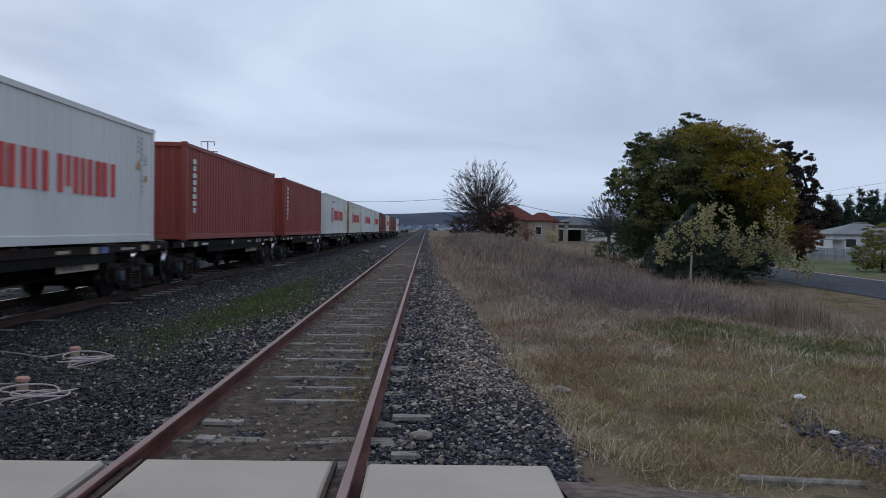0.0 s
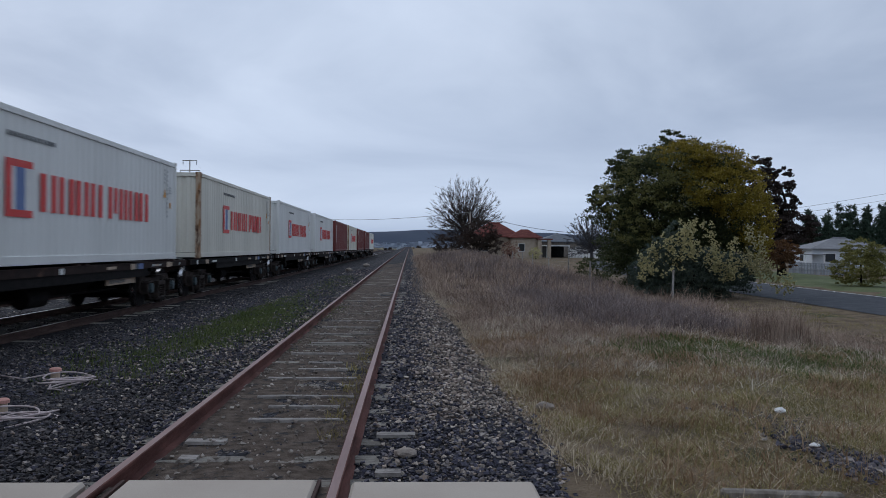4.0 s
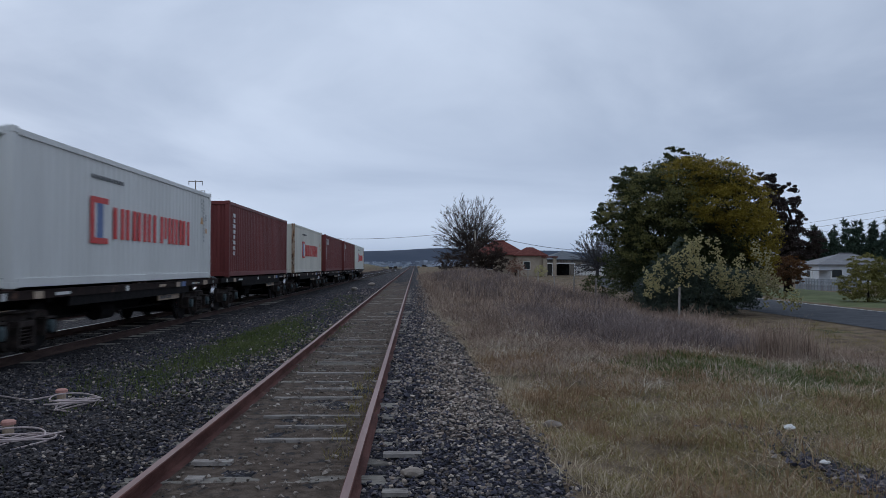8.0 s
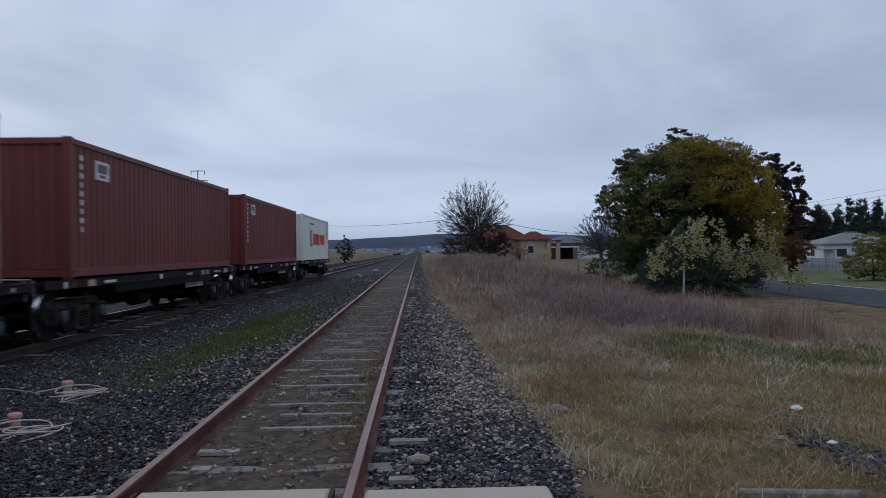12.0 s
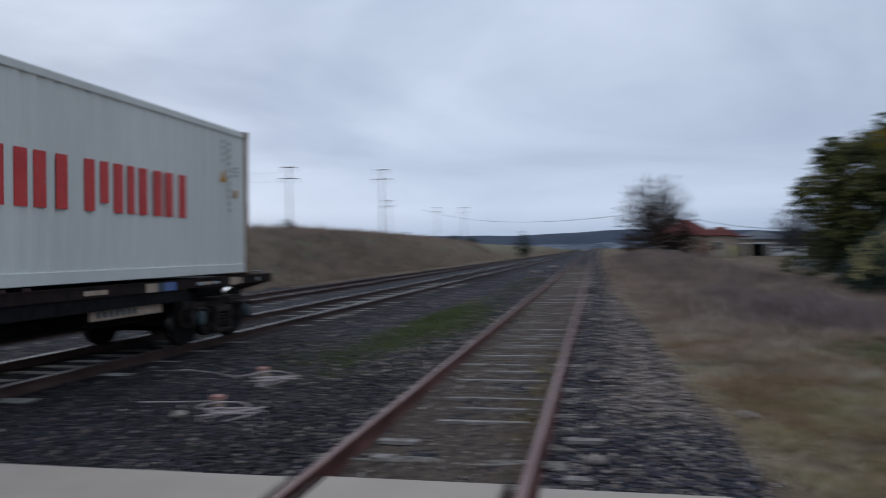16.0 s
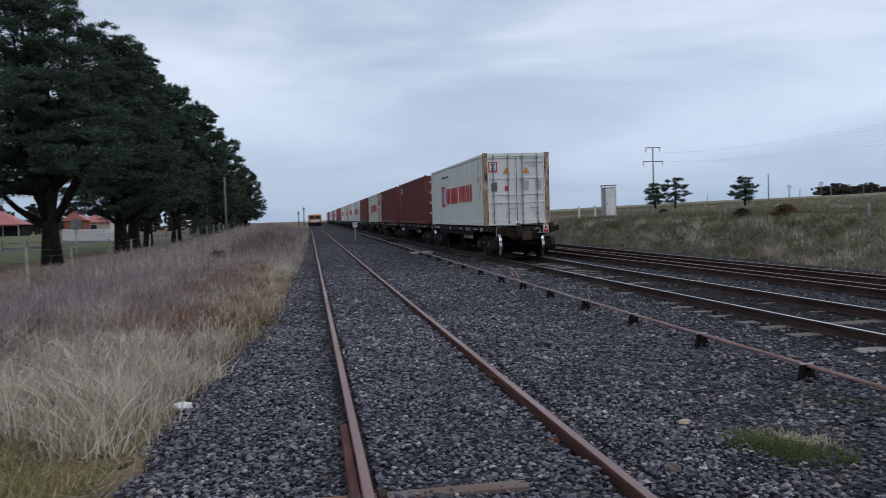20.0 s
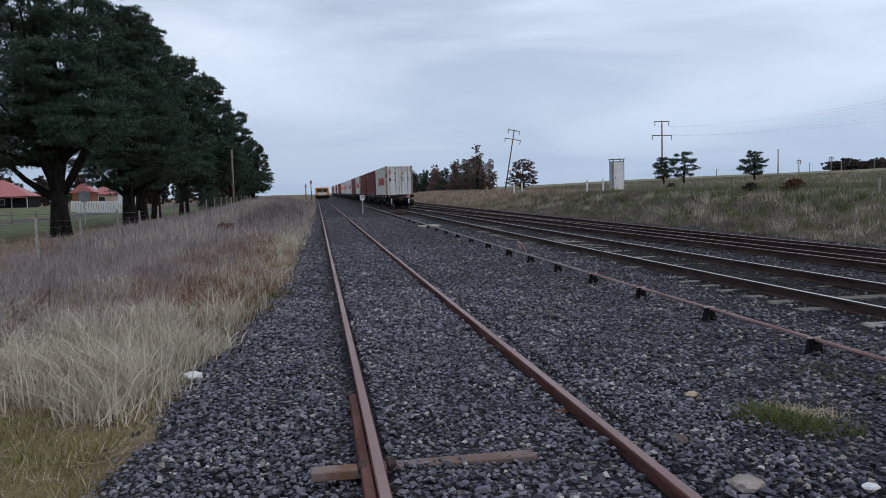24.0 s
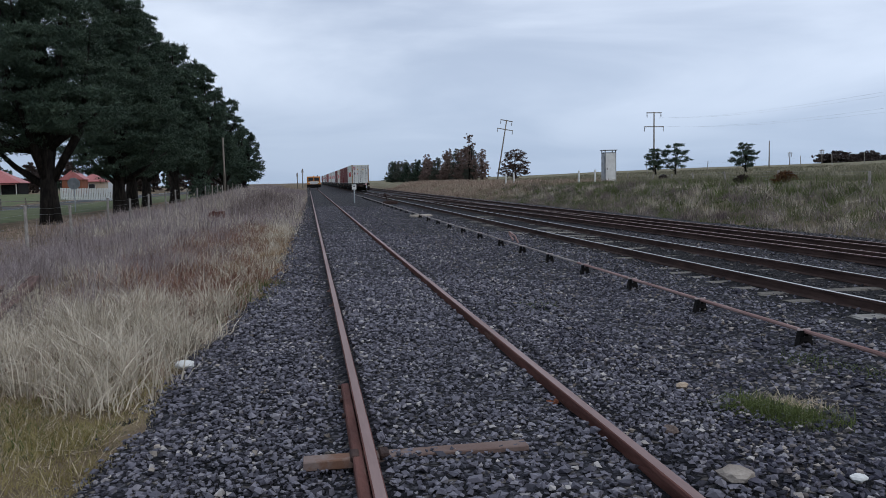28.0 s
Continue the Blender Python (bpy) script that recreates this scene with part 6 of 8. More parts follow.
def lobe_points(lobes, n, shell=0.55, per=34, clump=0.135, flat=0.75):
    """Points in uneven clumps through the outer part of overlapping ellipsoids (x, y, z, rx, ry, rz)."""
    vol = np.array([l[3] * l[4] * l[5] for l in lobes]) ** 0.7
    out = []
    for l, m in zip(lobes, (n * vol / vol.sum()).astype(int)):
        c = max(6, m // per)
        d = RNG.normal(size=(c, 3)); d /= np.linalg.norm(d, axis=1, keepdims=True)
        r = (shell + (1.04 - shell) * RNG.random(c) ** 0.6)[:, None] * RNG.uniform(0.80, 1.08, (c, 1))
        cen = d * r
        p = np.repeat(cen, m // c + 1, 0)
        w = np.repeat(RNG.uniform(0.55, 1.35, (c, 1)), m // c + 1, 0)
        g = RNG.normal(size=p.shape)
        p = p + g / np.linalg.norm(g, axis=1, keepdims=True) * RNG.random((len(p), 1)) ** 0.45 * clump * w * np.array([1.2, 1.2, flat])
        out.append(p * np.array(l[3:6]) + np.array(l[0:3]))
    return np.concatenate(out)


def tree(name, label, x, y, lobes, leaf, n, mat, trunk_r=0.18, trunk_mat=None, limbs=7, category="tree", shell=0.55, fork=0.25, group="", extra=(), needle=False, per=34, clump=0.135, flat=0.75):
    """A tree at x, y: lobes are placed relative to its foot."""
    z0 = float(ground_z(x, y)) - 0.05
    per = min(per, 8) if n < 3000 else per
    t = thing(name, label, category, group, at=pose(x, y, z0))
    rnd = random.Random(int(abs(x * 71 + y * 13)))
    top = max(l[2] + 0.3 * l[5] for l in lobes)
    bm = bmesh.new()
    hh = top * 0.8
    pts = [(rnd.uniform(-0.06, 0.06) * k * hh * 0.15, rnd.uniform(-0.06, 0.06) * k * hh * 0.15, hh * k / 6) for k in range(7)]
    tube(bm, pts, [trunk_r * (1.25 if k == 0 else 1 - 0.13 * k) for k in range(7)], 10)
    part("trunk", bm, trunk_mat or M_BARK, t, smooth=True)
    for k in range(limbs):
        l = lobes[k % len(lobes)]
        u = rnd.uniform(fork, 0.7)
        a = Vector(pts[min(6, int(u * 6))])
        b = Vector((l[0] + rnd.uniform(-0.6, 0.6) * l[3], l[1] + rnd.uniform(-0.6, 0.6) * l[4], max(a.z + 0.2, l[2] + rnd.uniform(-0.2, 0.5) * l[5])))
        m = a.lerp(b, 0.5) + Vector((rnd.uniform(-0.1, 0.1), rnd.uniform(-0.1, 0.1), -0.08)) * (b - a).length
        part("limb", tubed([a, m, b], [trunk_r * 0.45, trunk_r * 0.3, trunk_r * 0.08], 6), trunk_mat or M_BARK, t, smooth=True)
    V, F = (needles_on if needle else leaves_on)(lobe_points(lobes, n, shell, per, clump, flat), leaf)
    c = raw("crown", V, F, [mat])
    c.parent = t
    for lobes2, n2, mat2, leaf2 in extra:
        V, F = leaves_on(lobe_points(lobes2, n2, 0.7, per, clump, flat), leaf2)
        c = raw("crown", V, F, [mat2])
        c.parent = t
    return t


L_WATTLE = leafy("wattle_leaf", [(0.015, 0.024, 0.011), (0.036, 0.047, 0.018), (0.070, 0.080, 0.030), (0.125, 0.125, 0.046)], 0.6, 0.2)
L_WATTLEY = leafy("wattle_gold", [(0.085, 0.072, 0.014), (0.23, 0.172, 0.022), (0.46, 0.355, 0.055)], 0.6, 0.25)
L_WATTLEO = leafy("wattle_olive", [(0.080, 0.086, 0.030), (0.155, 0.150, 0.050), (0.26, 0.24, 0.090)], 0.6, 0.25)
L_SILVER = leafy("silver_wattle_leaf", [(0.036, 0.054, 0.046), (0.070, 0.094, 0.076), (0.115, 0.135, 0.090)], 0.6, 0.15)
L_SILVERY = leafy("silver_wattle_bloom", [(0.22, 0.205, 0.115), (0.42, 0.38, 0.19), (0.64, 0.58, 0.31)], 0.6, 0.25)
L_EUC = leafy("gum_leaf", [(0.022, 0.016, 0.015), (0.044, 0.031, 0.027), (0.075, 0.052, 0.043)], 0.6, 0.1)
L_PINE = leafy("pine_needle", [(0.013, 0.025, 0.017), (0.038, 0.062, 0.042), (0.088, 0.122, 0.080)], 0.6, 0.1)
L_RUSSET = leafy("russet_leaf", [(0.060, 0.028, 0.014), (0.110, 0.052, 0.022), (0.15, 0.08, 0.03)], 0.7, 0.15)
L_DULLRED = leafy("dull_russet_twigs", [(0.105, 0.070, 0.062), (0.17, 0.118, 0.100), (0.26, 0.195, 0.165)], 0.8, 0.1)
L_GREY = leafy("grey_green_leaf", [(0.045, 0.055, 0.044), (0.080, 0.090, 0.070), (0.125, 0.13, 0.10)], 0.7, 0.1)


def sprigs(seed, n, x0, x1, top, y=-0.9):
    """Slender flowering shoots that stand out of a bush: top(x) gives its outline."""
    rnd = random.Random(seed)
    out = []
    for k in range(n):
        x = rnd.uniform(x0, x1)
        h = top(x)
        z = h * rnd.uniform(0.45, 0.97)
        lean = 0.10 * (x - (x0 + x1) / 2) / (x1 - x0) + rnd.uniform(-0.05, 0.05)
        m = rnd.randrange(3, 6)
        for j in range(m):
            out.append((x + lean * j, y + rnd.uniform(-0.5, 0.35), z + 0.14 * j - 0.2, 0.13 - 0.015 * j, 0.12, 0.11))
    return out


def build_trees():
    tree("wattle_tree", "large spreading wattle with dark green and golden foliage", 12.4, 36.0,
         [(-1.5, 0, 5.2, 1.8, 2.0, 1.3), (0.0, 0.2, 6.15, 1.7, 1.8, 1.05), (1.6, 0, 5.3, 1.6, 1.8, 1.35), (-3.0, 0, 3.9, 1.2, 1.5, 1.05), (-0.6, 0.2, 3.8, 2.3, 1.8, 1.5), (2.4, 0, 3.5, 1.5, 1.6, 1.4), (-2.4, 0, 2.2, 1.4, 1.4, 1.2), (0.4, 0, 2.0, 2.6, 1.5, 1.2), (-2.4, 0, 5.9, 0.95, 1.1, 0.8), (-0.3, 0, 7.15, 0.6, 0.6, 0.45), (1.9, 0, 6.1, 0.6, 0.7, 0.45), (-3.7, 0, 4.5, 0.55, 0.8, 0.5), (-1.4, 0.2, 1.5, 1.9, 1.3, 1.4), (1.0, 0.3, 3.0, 2.2, 1.5, 1.6), (-1.0, 0.4, 3.0, 1.8, 1.2, 1.6), (2.6, 0.2, 1.8, 1.3, 1.2, 1.4)],
         0.105, 112000, L_WATTLE, 0.24, limbs=12, per=30, clump=0.19, shell=0.5,
         extra=[([(2.3, -1.3, 4.6, 1.3, 1.1, 1.3), (3.1, -0.9, 3.5, 1.05, 1.1, 1.4), (1.3, -1.2, 6.0, 1.4, 1.1, 0.85), (0.0, -1.2, 6.2, 1.4, 1.0, 0.8), (3.5, -0.6, 2.4, 0.65, 1.0, 0.8), (1.0, -1.8, 4.8, 1.4, 0.8, 0.9)], 34000, L_WATTLEY, 0.085),
                ([(-1.4, -1.4, 5.6, 1.7, 1.0, 0.9), (-3.1, -1.1, 4.4, 1.1, 0.9, 0.8), (-0.9, -1.9, 4.6, 1.6, 0.7, 0.9), (-2.4, -1.3, 3.0, 1.1, 0.8, 0.8)], 9000, L_WATTLEO, 0.085)])
    tree("silver_wattle", "bushy silver wattle with pale yellow tips", 11.75, 32.0,
         [(-1.2, 0, 1.5, 1.2, 1.1, 1.0), (0.2, 0, 1.3, 1.4, 1.1, 1.0), (1.6, 0, 1.1, 1.0, 0.9, 0.9), (-2.0, 0, 1.0, 0.8, 0.9, 0.7), (-0.2, 0, 0.7, 2.3, 1.1, 0.7), (-0.8, 0, 2.5, 0.6, 0.7, 0.7)],
         0.10, 26000, L_SILVER, 0.08, limbs=9, category="shrub", per=36, clump=0.19,
         extra=[(sprigs(3, 90, -2.6, 2.6, lambda x: float(np.interp(x, [-2.6, -2.0, -1.2, -0.6, 0.0, 0.7, 1.4, 1.9, 2.4, 2.6], [2.2, 2.4, 3.1, 3.5, 3.1, 2.0, 2.9, 3.1, 2.2, 2.0])), -1.3), 8500, L_SILVERY, 0.085),
                (sprigs(8, 18, 2.0, 3.5, lambda x: 1.8 - 0.55 * (x - 2.0), -1.2), 2600, L_SILVERY, 0.08)])
    tree("dark_gum", "dark russet-brown gum tree with uneven layered crown", 27.8, 58,
         [(-2.1, 0, 8.1, 1.35, 1.4, 0.95), (-0.4, 0, 7.3, 1.2, 1.3, 0.95), (-1.6, 0, 6.3, 1.5, 1.5, 1.1), (0.2, 0, 5.7, 1.1, 1.4, 0.8), (-0.8, 0, 4.6, 1.5, 1.5, 1.0), (0.6, 0, 3.9, 1.9, 1.6, 1.1), (-0.6, 0, 3.0, 2.0, 1.8, 1.1), (1.0, 0, 3.0, 1.6, 1.5, 0.8)], 0.17, 34000, L_EUC, 0.3, limbs=9, per=70, clump=0.18)
    for k in range(20):
        x, y, h = 50.6 + 1.05 * k, 99 + 3.0 * math.sin(3 * k), 6.6 + 0.8 * math.sin(5.3 * k) + (0.9 if k > 6 else 0.0)
        tree("fir_tree", "dark pointed fir in a row behind the house", x, y, [(0, 0, h * (0.10 + 0.145 * j), (2.2 - 0.28 * j), (2.1 - 0.27 * j), h * 0.14) for j in range(7)], 0.45, 6000, L_PINE, 0.18, limbs=3, shell=0.25, group="firs behind the house", needle=True)
    tree("yellow_shrub", "yellow-green wattle shrub beside the road", 24.6, 42, [(0, 0, 1.1, 1.5, 1.3, 1.1), (-0.1, 0, 2.0, 1.1, 1.0, 0.75), (-1.0, 0, 0.9, 0.8, 0.9, 0.7), (1.0, 0, 1.6, 1.0, 0.9, 0.9)], 0.09, 17000, leafy("shrub_leaf", [(0.085, 0.088, 0.028), (0.18, 0.168, 0.05), (0.31, 0.28, 0.095)]), 0.07, limbs=4, category="shrub")
    tree("russet_bush", "round russet-leaved bush by the house", 24.6, 51.5, [(0, 0, 1.9, 1.38, 1.3, 0.75), (0.1, 0, 1.3, 1.1, 1.1, 0.6)], 0.10, 9000, L_RUSSET, 0.08, limbs=3, category="shrub")
    tree("verge_bush", "dark green bush beside the fence", 11.0, 46.0, [(0, 0, 0.8, 1.2, 1.0, 0.75)], 0.12, 1500, L_WATTLE, 0.05, limbs=3, category="shrub")
    tree("garden_bush", "dark clipped bush before the shed", 23.4, 92, [(0, 0, 1.0, 1.7, 1.3, 1.1)], 0.16, 1600, L_WATTLE, 0.08, limbs=3, category="shrub")
    tree("round_bush", "round yellow-green bush by the verandah", 15.4, 97, [(0, 0, 0.8, 0.8, 0.8, 0.75)], 0.12, 1100, L_SILVERY, 0.05, limbs=2, category="shrub")
    tree("brown_hedge", "dark russet tree behind the bare tree", 8.9, 101, [(0, 0, 2.9, 2.4, 2.0, 2.0), (-1.5, 0, 1.8, 2.1, 2.0, 1.5), (1.7, 0, 1.7, 1.5, 1.6, 1.5), (-4.6, 0, 1.6, 1.6, 1.5, 1.2)], 0.17, 15000, leafy("brown_leaf", [(0.028, 0.020, 0.018), (0.052, 0.036, 0.029), (0.085, 0.055, 0.042)]), 0.2, limbs=6)
    tree("thorn_bush", "leafless reddish bush before the house", 10.4, 82, [(0, 0, 1.2, 1.1, 1.0, 1.1)], 0.12, 1200, M_REDWEED, 0.06, limbs=6, category="shrub", shell=0.1)
    # row of great pines behind
    rows = [(12.1, -40, 13.5, 0.44), (11.75, -53, 14.6, 0.42), (12.9, -62, 15.6, 0.42), (13.4, -70, 16.4, 0.36), (13.0, -82, 16.0, 0.45), (12.2, -96, 16.0, 0.40), (11.2, -112, 14.0, 0.4), (9.8, -130, 11.0, 0.4)]
    for i, (x, y, h, r) in enumerate(rows):
        rnd = random.Random(i)
        lob = []
        m = 17 if i == 0 else 22 if i < 5 else 14
        for k in range(m):
            u = (k + 0.5) / m
            a = 2.4 * k + i
            sp = (4.9 - 3.4 * u * u) * rnd.uniform(0.35, 1.0) * (1.0 if i == 0 else 0.86)
            lob.append((sp * 0.66 * math.cos(a), sp * 0.66 * math.sin(a), h * ((0.33 if i == 0 else 0.24) + (0.66 if i == 0 else 0.72) * u), 2.35 - 0.95 * u, 2.35 - 0.95 * u, 1.35 - 0.45 * u))
        if i == 0:
            lob += [(2.6, 0.5, 4.3, 2.4, 2.0, 1.2), (4.6, 0.8, 4.0, 2.2, 2.0, 1.1), (6.2, 0.5, 4.6, 1.9, 1.8, 1.2), (5.0, 0, 6.0, 2.4, 2.2, 1.6)]
        tree("pine_tree", "huge dark pine with bare lower trunk beside the fence", x, y, lob, (0.15, 0.18, 0.21, 0.24)[i] if i < 4 else 0.34, (230000, 140000, 105000, 80000, 55000, 45000, 34000, 24000)[i], L_PINE, r, limbs=34, group="row of pines", fork=0.16, shell=0.62, needle=True, per=110 if i < 4 else 40, clump=0.20, flat=0.6)
    for k in range(26):
        x, y, h = 15 + 2.7 * k, -188 - 6 * math.sin(2.3 * k), 6.6 + 1.3 * math.sin(4.1 * k)
        tree("garden_tree", "dark tree in a belt behind the far houses", x, y, [(0, 0, h * 0.4, 2.3, 2.0, h * 0.38), (0.5, 0, h * 0.75, 1.5, 1.4, h * 0.22)], 0.7, 900, L_EUC if k % 3 else L_PINE, 0.2, limbs=3, shell=0.2, group="trees behind the far houses")
    tree("small_pine", "low bushy conifer under the pines", 9.9, -80, [(0, 0, 1.1, 1.6, 1.5, 1.1), (0.2, 0, 2.0, 1.0, 1.0, 0.9)], 0.2, 2200, L_PINE, 0.1, limbs=3, category="shrub")
    # scattered trees across the fields
    for x, y, h, w in ((-37.0, -80, 3.1, 1.55), (-39.5, -80.5, 3.5, 1.9), (-41.6, -70, 2.9, 1.6)):
        lob = [(0.0, 0, h * 0.88, w * 0.55, w * 0.55, h * 0.12), (-w * 0.3, 0, h * 0.70, w * 0.6, w * 0.6, h * 0.11), (w * 0.35, 0, h * 0.66, w * 0.6, w * 0.6, h * 0.11), (-w * 0.25, 0, h * 0.48, w * 0.7, w * 0.7, h * 0.09), (w * 0.3, 0, h * 0.42, w * 0.75, w * 0.7, h * 0.09), (0, 0, h * 0.28, w * 0.6, w * 0.6, h * 0.07)]
        tree("field_pine", "small dark pine with layered crown in the field", x, y, lob, 0.20, 5200, L_PINE, 0.10, limbs=8, group="pines in the field", needle=True, shell=0.3, per=60, clump=0.2, flat=0.4)
    tree("round_tree", "round russet-grey tree beside the leaning pole", -34.7, -130, [(0, 0, 3.1, 2.3, 2.1, 2.0), (0.3, 0, 1.4, 2.5, 2.2, 1.2)], 0.18, 9500, leafy("dull_leaf", [(0.050, 0.033, 0.029), (0.085, 0.057, 0.047), (0.125, 0.092, 0.070)]), 0.2, limbs=6)
    rnd = random.Random(5)
    for k in range(22):
        u = k / 21
        x, y = -20.5 - 13.0 * u + rnd.uniform(-0.8, 0.8), -192 + 40 * u
        h = 4.5 + 2.2 * u + rnd.uniform(-0.8, 0.8)
        m = (L_PINE if k % 2 else L_GREY) if k < 9 else (L_DULLRED if k % 4 else L_GREY)
        tree("thicket_tree", "dark conifer in a thicket beside the line" if k < 9 else "russet and grey leafless tree in a thicket", x, y, [(0, 0, h * 0.35, 1.7, 1.6, h * 0.33), (0, 0, h * 0.75, 1.1, 1.1, h * 0.25), (0.4, 0, h * 0.15, 2.0, 1.6, h * 0.16)], 0.30, 2600, m, 0.14, limbs=3, shell=0.15, group="thicket beside the line")
    for x, y, rx, ry, h, m, lab in ((-30.0, -8.6, 1.2, 1.5, 1.15, L_WATTLEO, "low olive green bramble mound on the rise"), (-31.6, -6.6, 1.0, 1.3, 0.6, L_WATTLEO, "low olive green bramble mound on the rise"),
                                    (-19.0, -31.6, 0.35, 0.35, 0.40, L_EUC, "small dark shrub on the bank top"), (-18.9, -28.2, 0.5, 0.45, 0.50, L_RUSSET, "small russet shrub on the bank top"), (-27.8, -58.4, 0.35, 0.35, 0.5, L_EUC, "small dark shrub beside the field fence"), (-22.5, 15.0, 1.0, 1.6, 0.7, L_WATTLEO, "low green bramble on the cutting side")):
        tree("bramble", lab, x, y, [(0, 0, h * 0.35, rx, ry, h * 0.6), (0.2 * rx, 0.3 * ry, h * 0.5, rx * 0.6, ry * 0.6, h * 0.55), (-0.1 * rx, -0.4 * ry, h * 0.45, rx * 0.6, ry * 0.5, h * 0.5)], 0.10, int(2500 + 2200 * rx * ry), m, 0.03, limbs=3, category="shrub", shell=0.4)
    tree("tall_gum", "tall thin gum above the thicket", -31.2, -152, [(0, 0, 8.4, 1.0, 0.9, 0.9), (-0.5, 0, 7.0, 1.1, 1.0, 0.8), (0.6, 0, 5.5, 1.3, 1.2, 1.2), (0, 0, 3.5, 1.9, 1.6, 1.6)], 0.2, 5200, L_DULLRED, 0.18, limbs=5, shell=0.2)
    for x, y, h, w in ((-37, 150, 2.4, 3.2), (-39.4, 220, 3.2, 3.0), (-12.3, 132, 4.6, 2.0), (-46.5, 114, 3.6, 3.0), (-30, 190, 2.0, 2.0)):
        tree("bank_tree", "dark rounded tree on the cutting top", x, y, [(0, 0, h * 0.55, w * 0.6, w * 0.6, h * 0.45), (w * 0.25, 0, h * 0.45, w * 0.55, w * 0.5, h * 0.35)], 0.3, 1100, L_PINE, 0.16, limbs=3)
    # far wood on the rise
    P = []
    for k in range(130):
        u = k / 129
        x, y = -107 - 91 * u + rnd.uniform(-1, 1), -150 + 40 * u + rnd.uniform(-2, 2)
        h = 1.4 + 1.8 * min(1, 1.4 * u) + rnd.uniform(-0.9, 1.3)
        P.append(lobe_points([(x, y, float(ground_z(x, y)) + h * 0.45, 3.0, 2.2, h * 0.5)], 220, 0.2, 12, 0.25))
    V, F = leaves_on(np.concatenate(P), 0.75)
    tagged(raw("far_wood", V, F, [L_EUC]), "dark wood along the skyline of the field", "wood", kind="stuff")
    P = []
    for k in range(90):
        x, y = -620 + 15 * k + rnd.uniform(-8, 8), 700 + rnd.uniform(-60, 60)
        h = rnd.uniform(5, 11)
        P.append(lobe_points([(x, y, float(ground_z(x, y)) + h * 0.5, 7, 5, h * 0.55)], 90, 0.2))
    V, F = leaves_on(np.concatenate(P), 3.0)
    tagged(raw("valley_trees", V, F, [L_EUC]), "dark tree belts across the valley", "wood", kind="stuff")


build_trees()


def bare_tree(label, x, y, h, spread, seed, limbs, squash=1.0, low=0.03, r=1.0, mat=None):
    """A leafless dome: many limbs fan from a short trunk and curve upwards into fine twigs."""
    z0 = float(ground_z(x, y))
    t = thing("bare_tree", label, "tree", at=pose(x, y, z0 - 0.05))
    rnd = random.Random(seed)
    bm = bmesh.new()
    tube(bm, [(0, 0, 0), (0.05, 0, h * 0.10), (0, 0.05, h * 0.26)], [0.36 * r, 0.29 * r, 0.2 * r], 8)
    part("trunk", bm, mat or M_TWIG, t)
    V, F = [], []

    def stick(a, b, ra, rb):
        """A three-sided twig from a to b."""
        d = b - a
        u = d.orthogonal().normalized()
        v = d.normalized().cross(u)
        k = len(V)
        for p, q in ((a, ra), (b, rb)):
            for i in range(3):
                c = 2.094 * i
                V.append(p + (u * math.cos(c) + v * math.sin(c)) * q)
        for i in range(3):
            j = (i + 1) % 3
            F.append((k + i, k + j, k + 3 + j, k + 3 + i))
    for k in range(limbs):
        a = 2.4 * k
        e = math.asin(low + (0.98 - low) * (k + 0.5) / limbs)
        end = Vector((spread * math.cos(e) * math.cos(a), spread * math.cos(e) * math.sin(a), h * (0.30 + 0.68 * math.copysign(abs(math.sin(e)) ** (0.9 * squash), e)))) * rnd.uniform(0.92, 1.04)
        s = Vector((0, 0, h * rnd.uniform(0.10, 0.34)))
        c = Vector((0.46 * end.x + rnd.uniform(-0.5, 0.5), 0.46 * end.y + rnd.uniform(-0.5, 0.5), s.z + 0.52 * (end.z - s.z)))
        P = [s * (1 - u) ** 2 + c * 2 * u * (1 - u) + end * u * u for u in (0, 0.2, 0.4, 0.6, 0.8, 1.0)]
        W = [w * r for w in (0.075, 0.060, 0.045, 0.032, 0.020, 0.009)]
        for i in range(5):
            stick(P[i], P[i + 1], W[i], W[i + 1])
        for j in range(18):
            u = rnd.uniform(0.22, 1.0)
            q = P[int(u * 4.99)].lerp(P[min(5, int(u * 4.99) + 1)], u * 4.99 % 1)
            d = ((end - c).normalized() + Vector((rnd.uniform(-0.7, 0.7), rnd.uniform(-0.7, 0.7), rnd.uniform(-0.3, 0.4)))).normalized()
            f = q + d * (1.5 - 1.15 * u) * rnd.uniform(0.6, 1.1) * h / 11
            stick(q, f, 0.028 * r, 0.014 * r)
            for i in range(5):
                q2 = q.lerp(f, rnd.uniform(0.25, 1.0))
                d2 = (d + Vector((rnd.uniform(-0.7, 0.7), rnd.uniform(-0.7, 0.7), rnd.uniform(-0.3, 0.4)))).normalized()
                stick(q2, q2 + d2 * rnd.uniform(0.25, 0.6) * h / 11, 0.017 * r, 0.009 * r)
    c = raw("crown", V, F, [mat or M_TWIG])
    c["label"] = "bare branches and fine twigs"
    c.parent = t


bare_tree("leafless round-headed tree with fine upright twigs", 8.0, 115, 11.6, 5.5, 11, 150, 1.0, -0.28, 0.72)
bare_tree("grey leafless spreading tree beside the shed", 21.9, 95, 6.3, 3.2, 5, 90, 1.0, -0.3, 0.75, M_GREYTWIG)

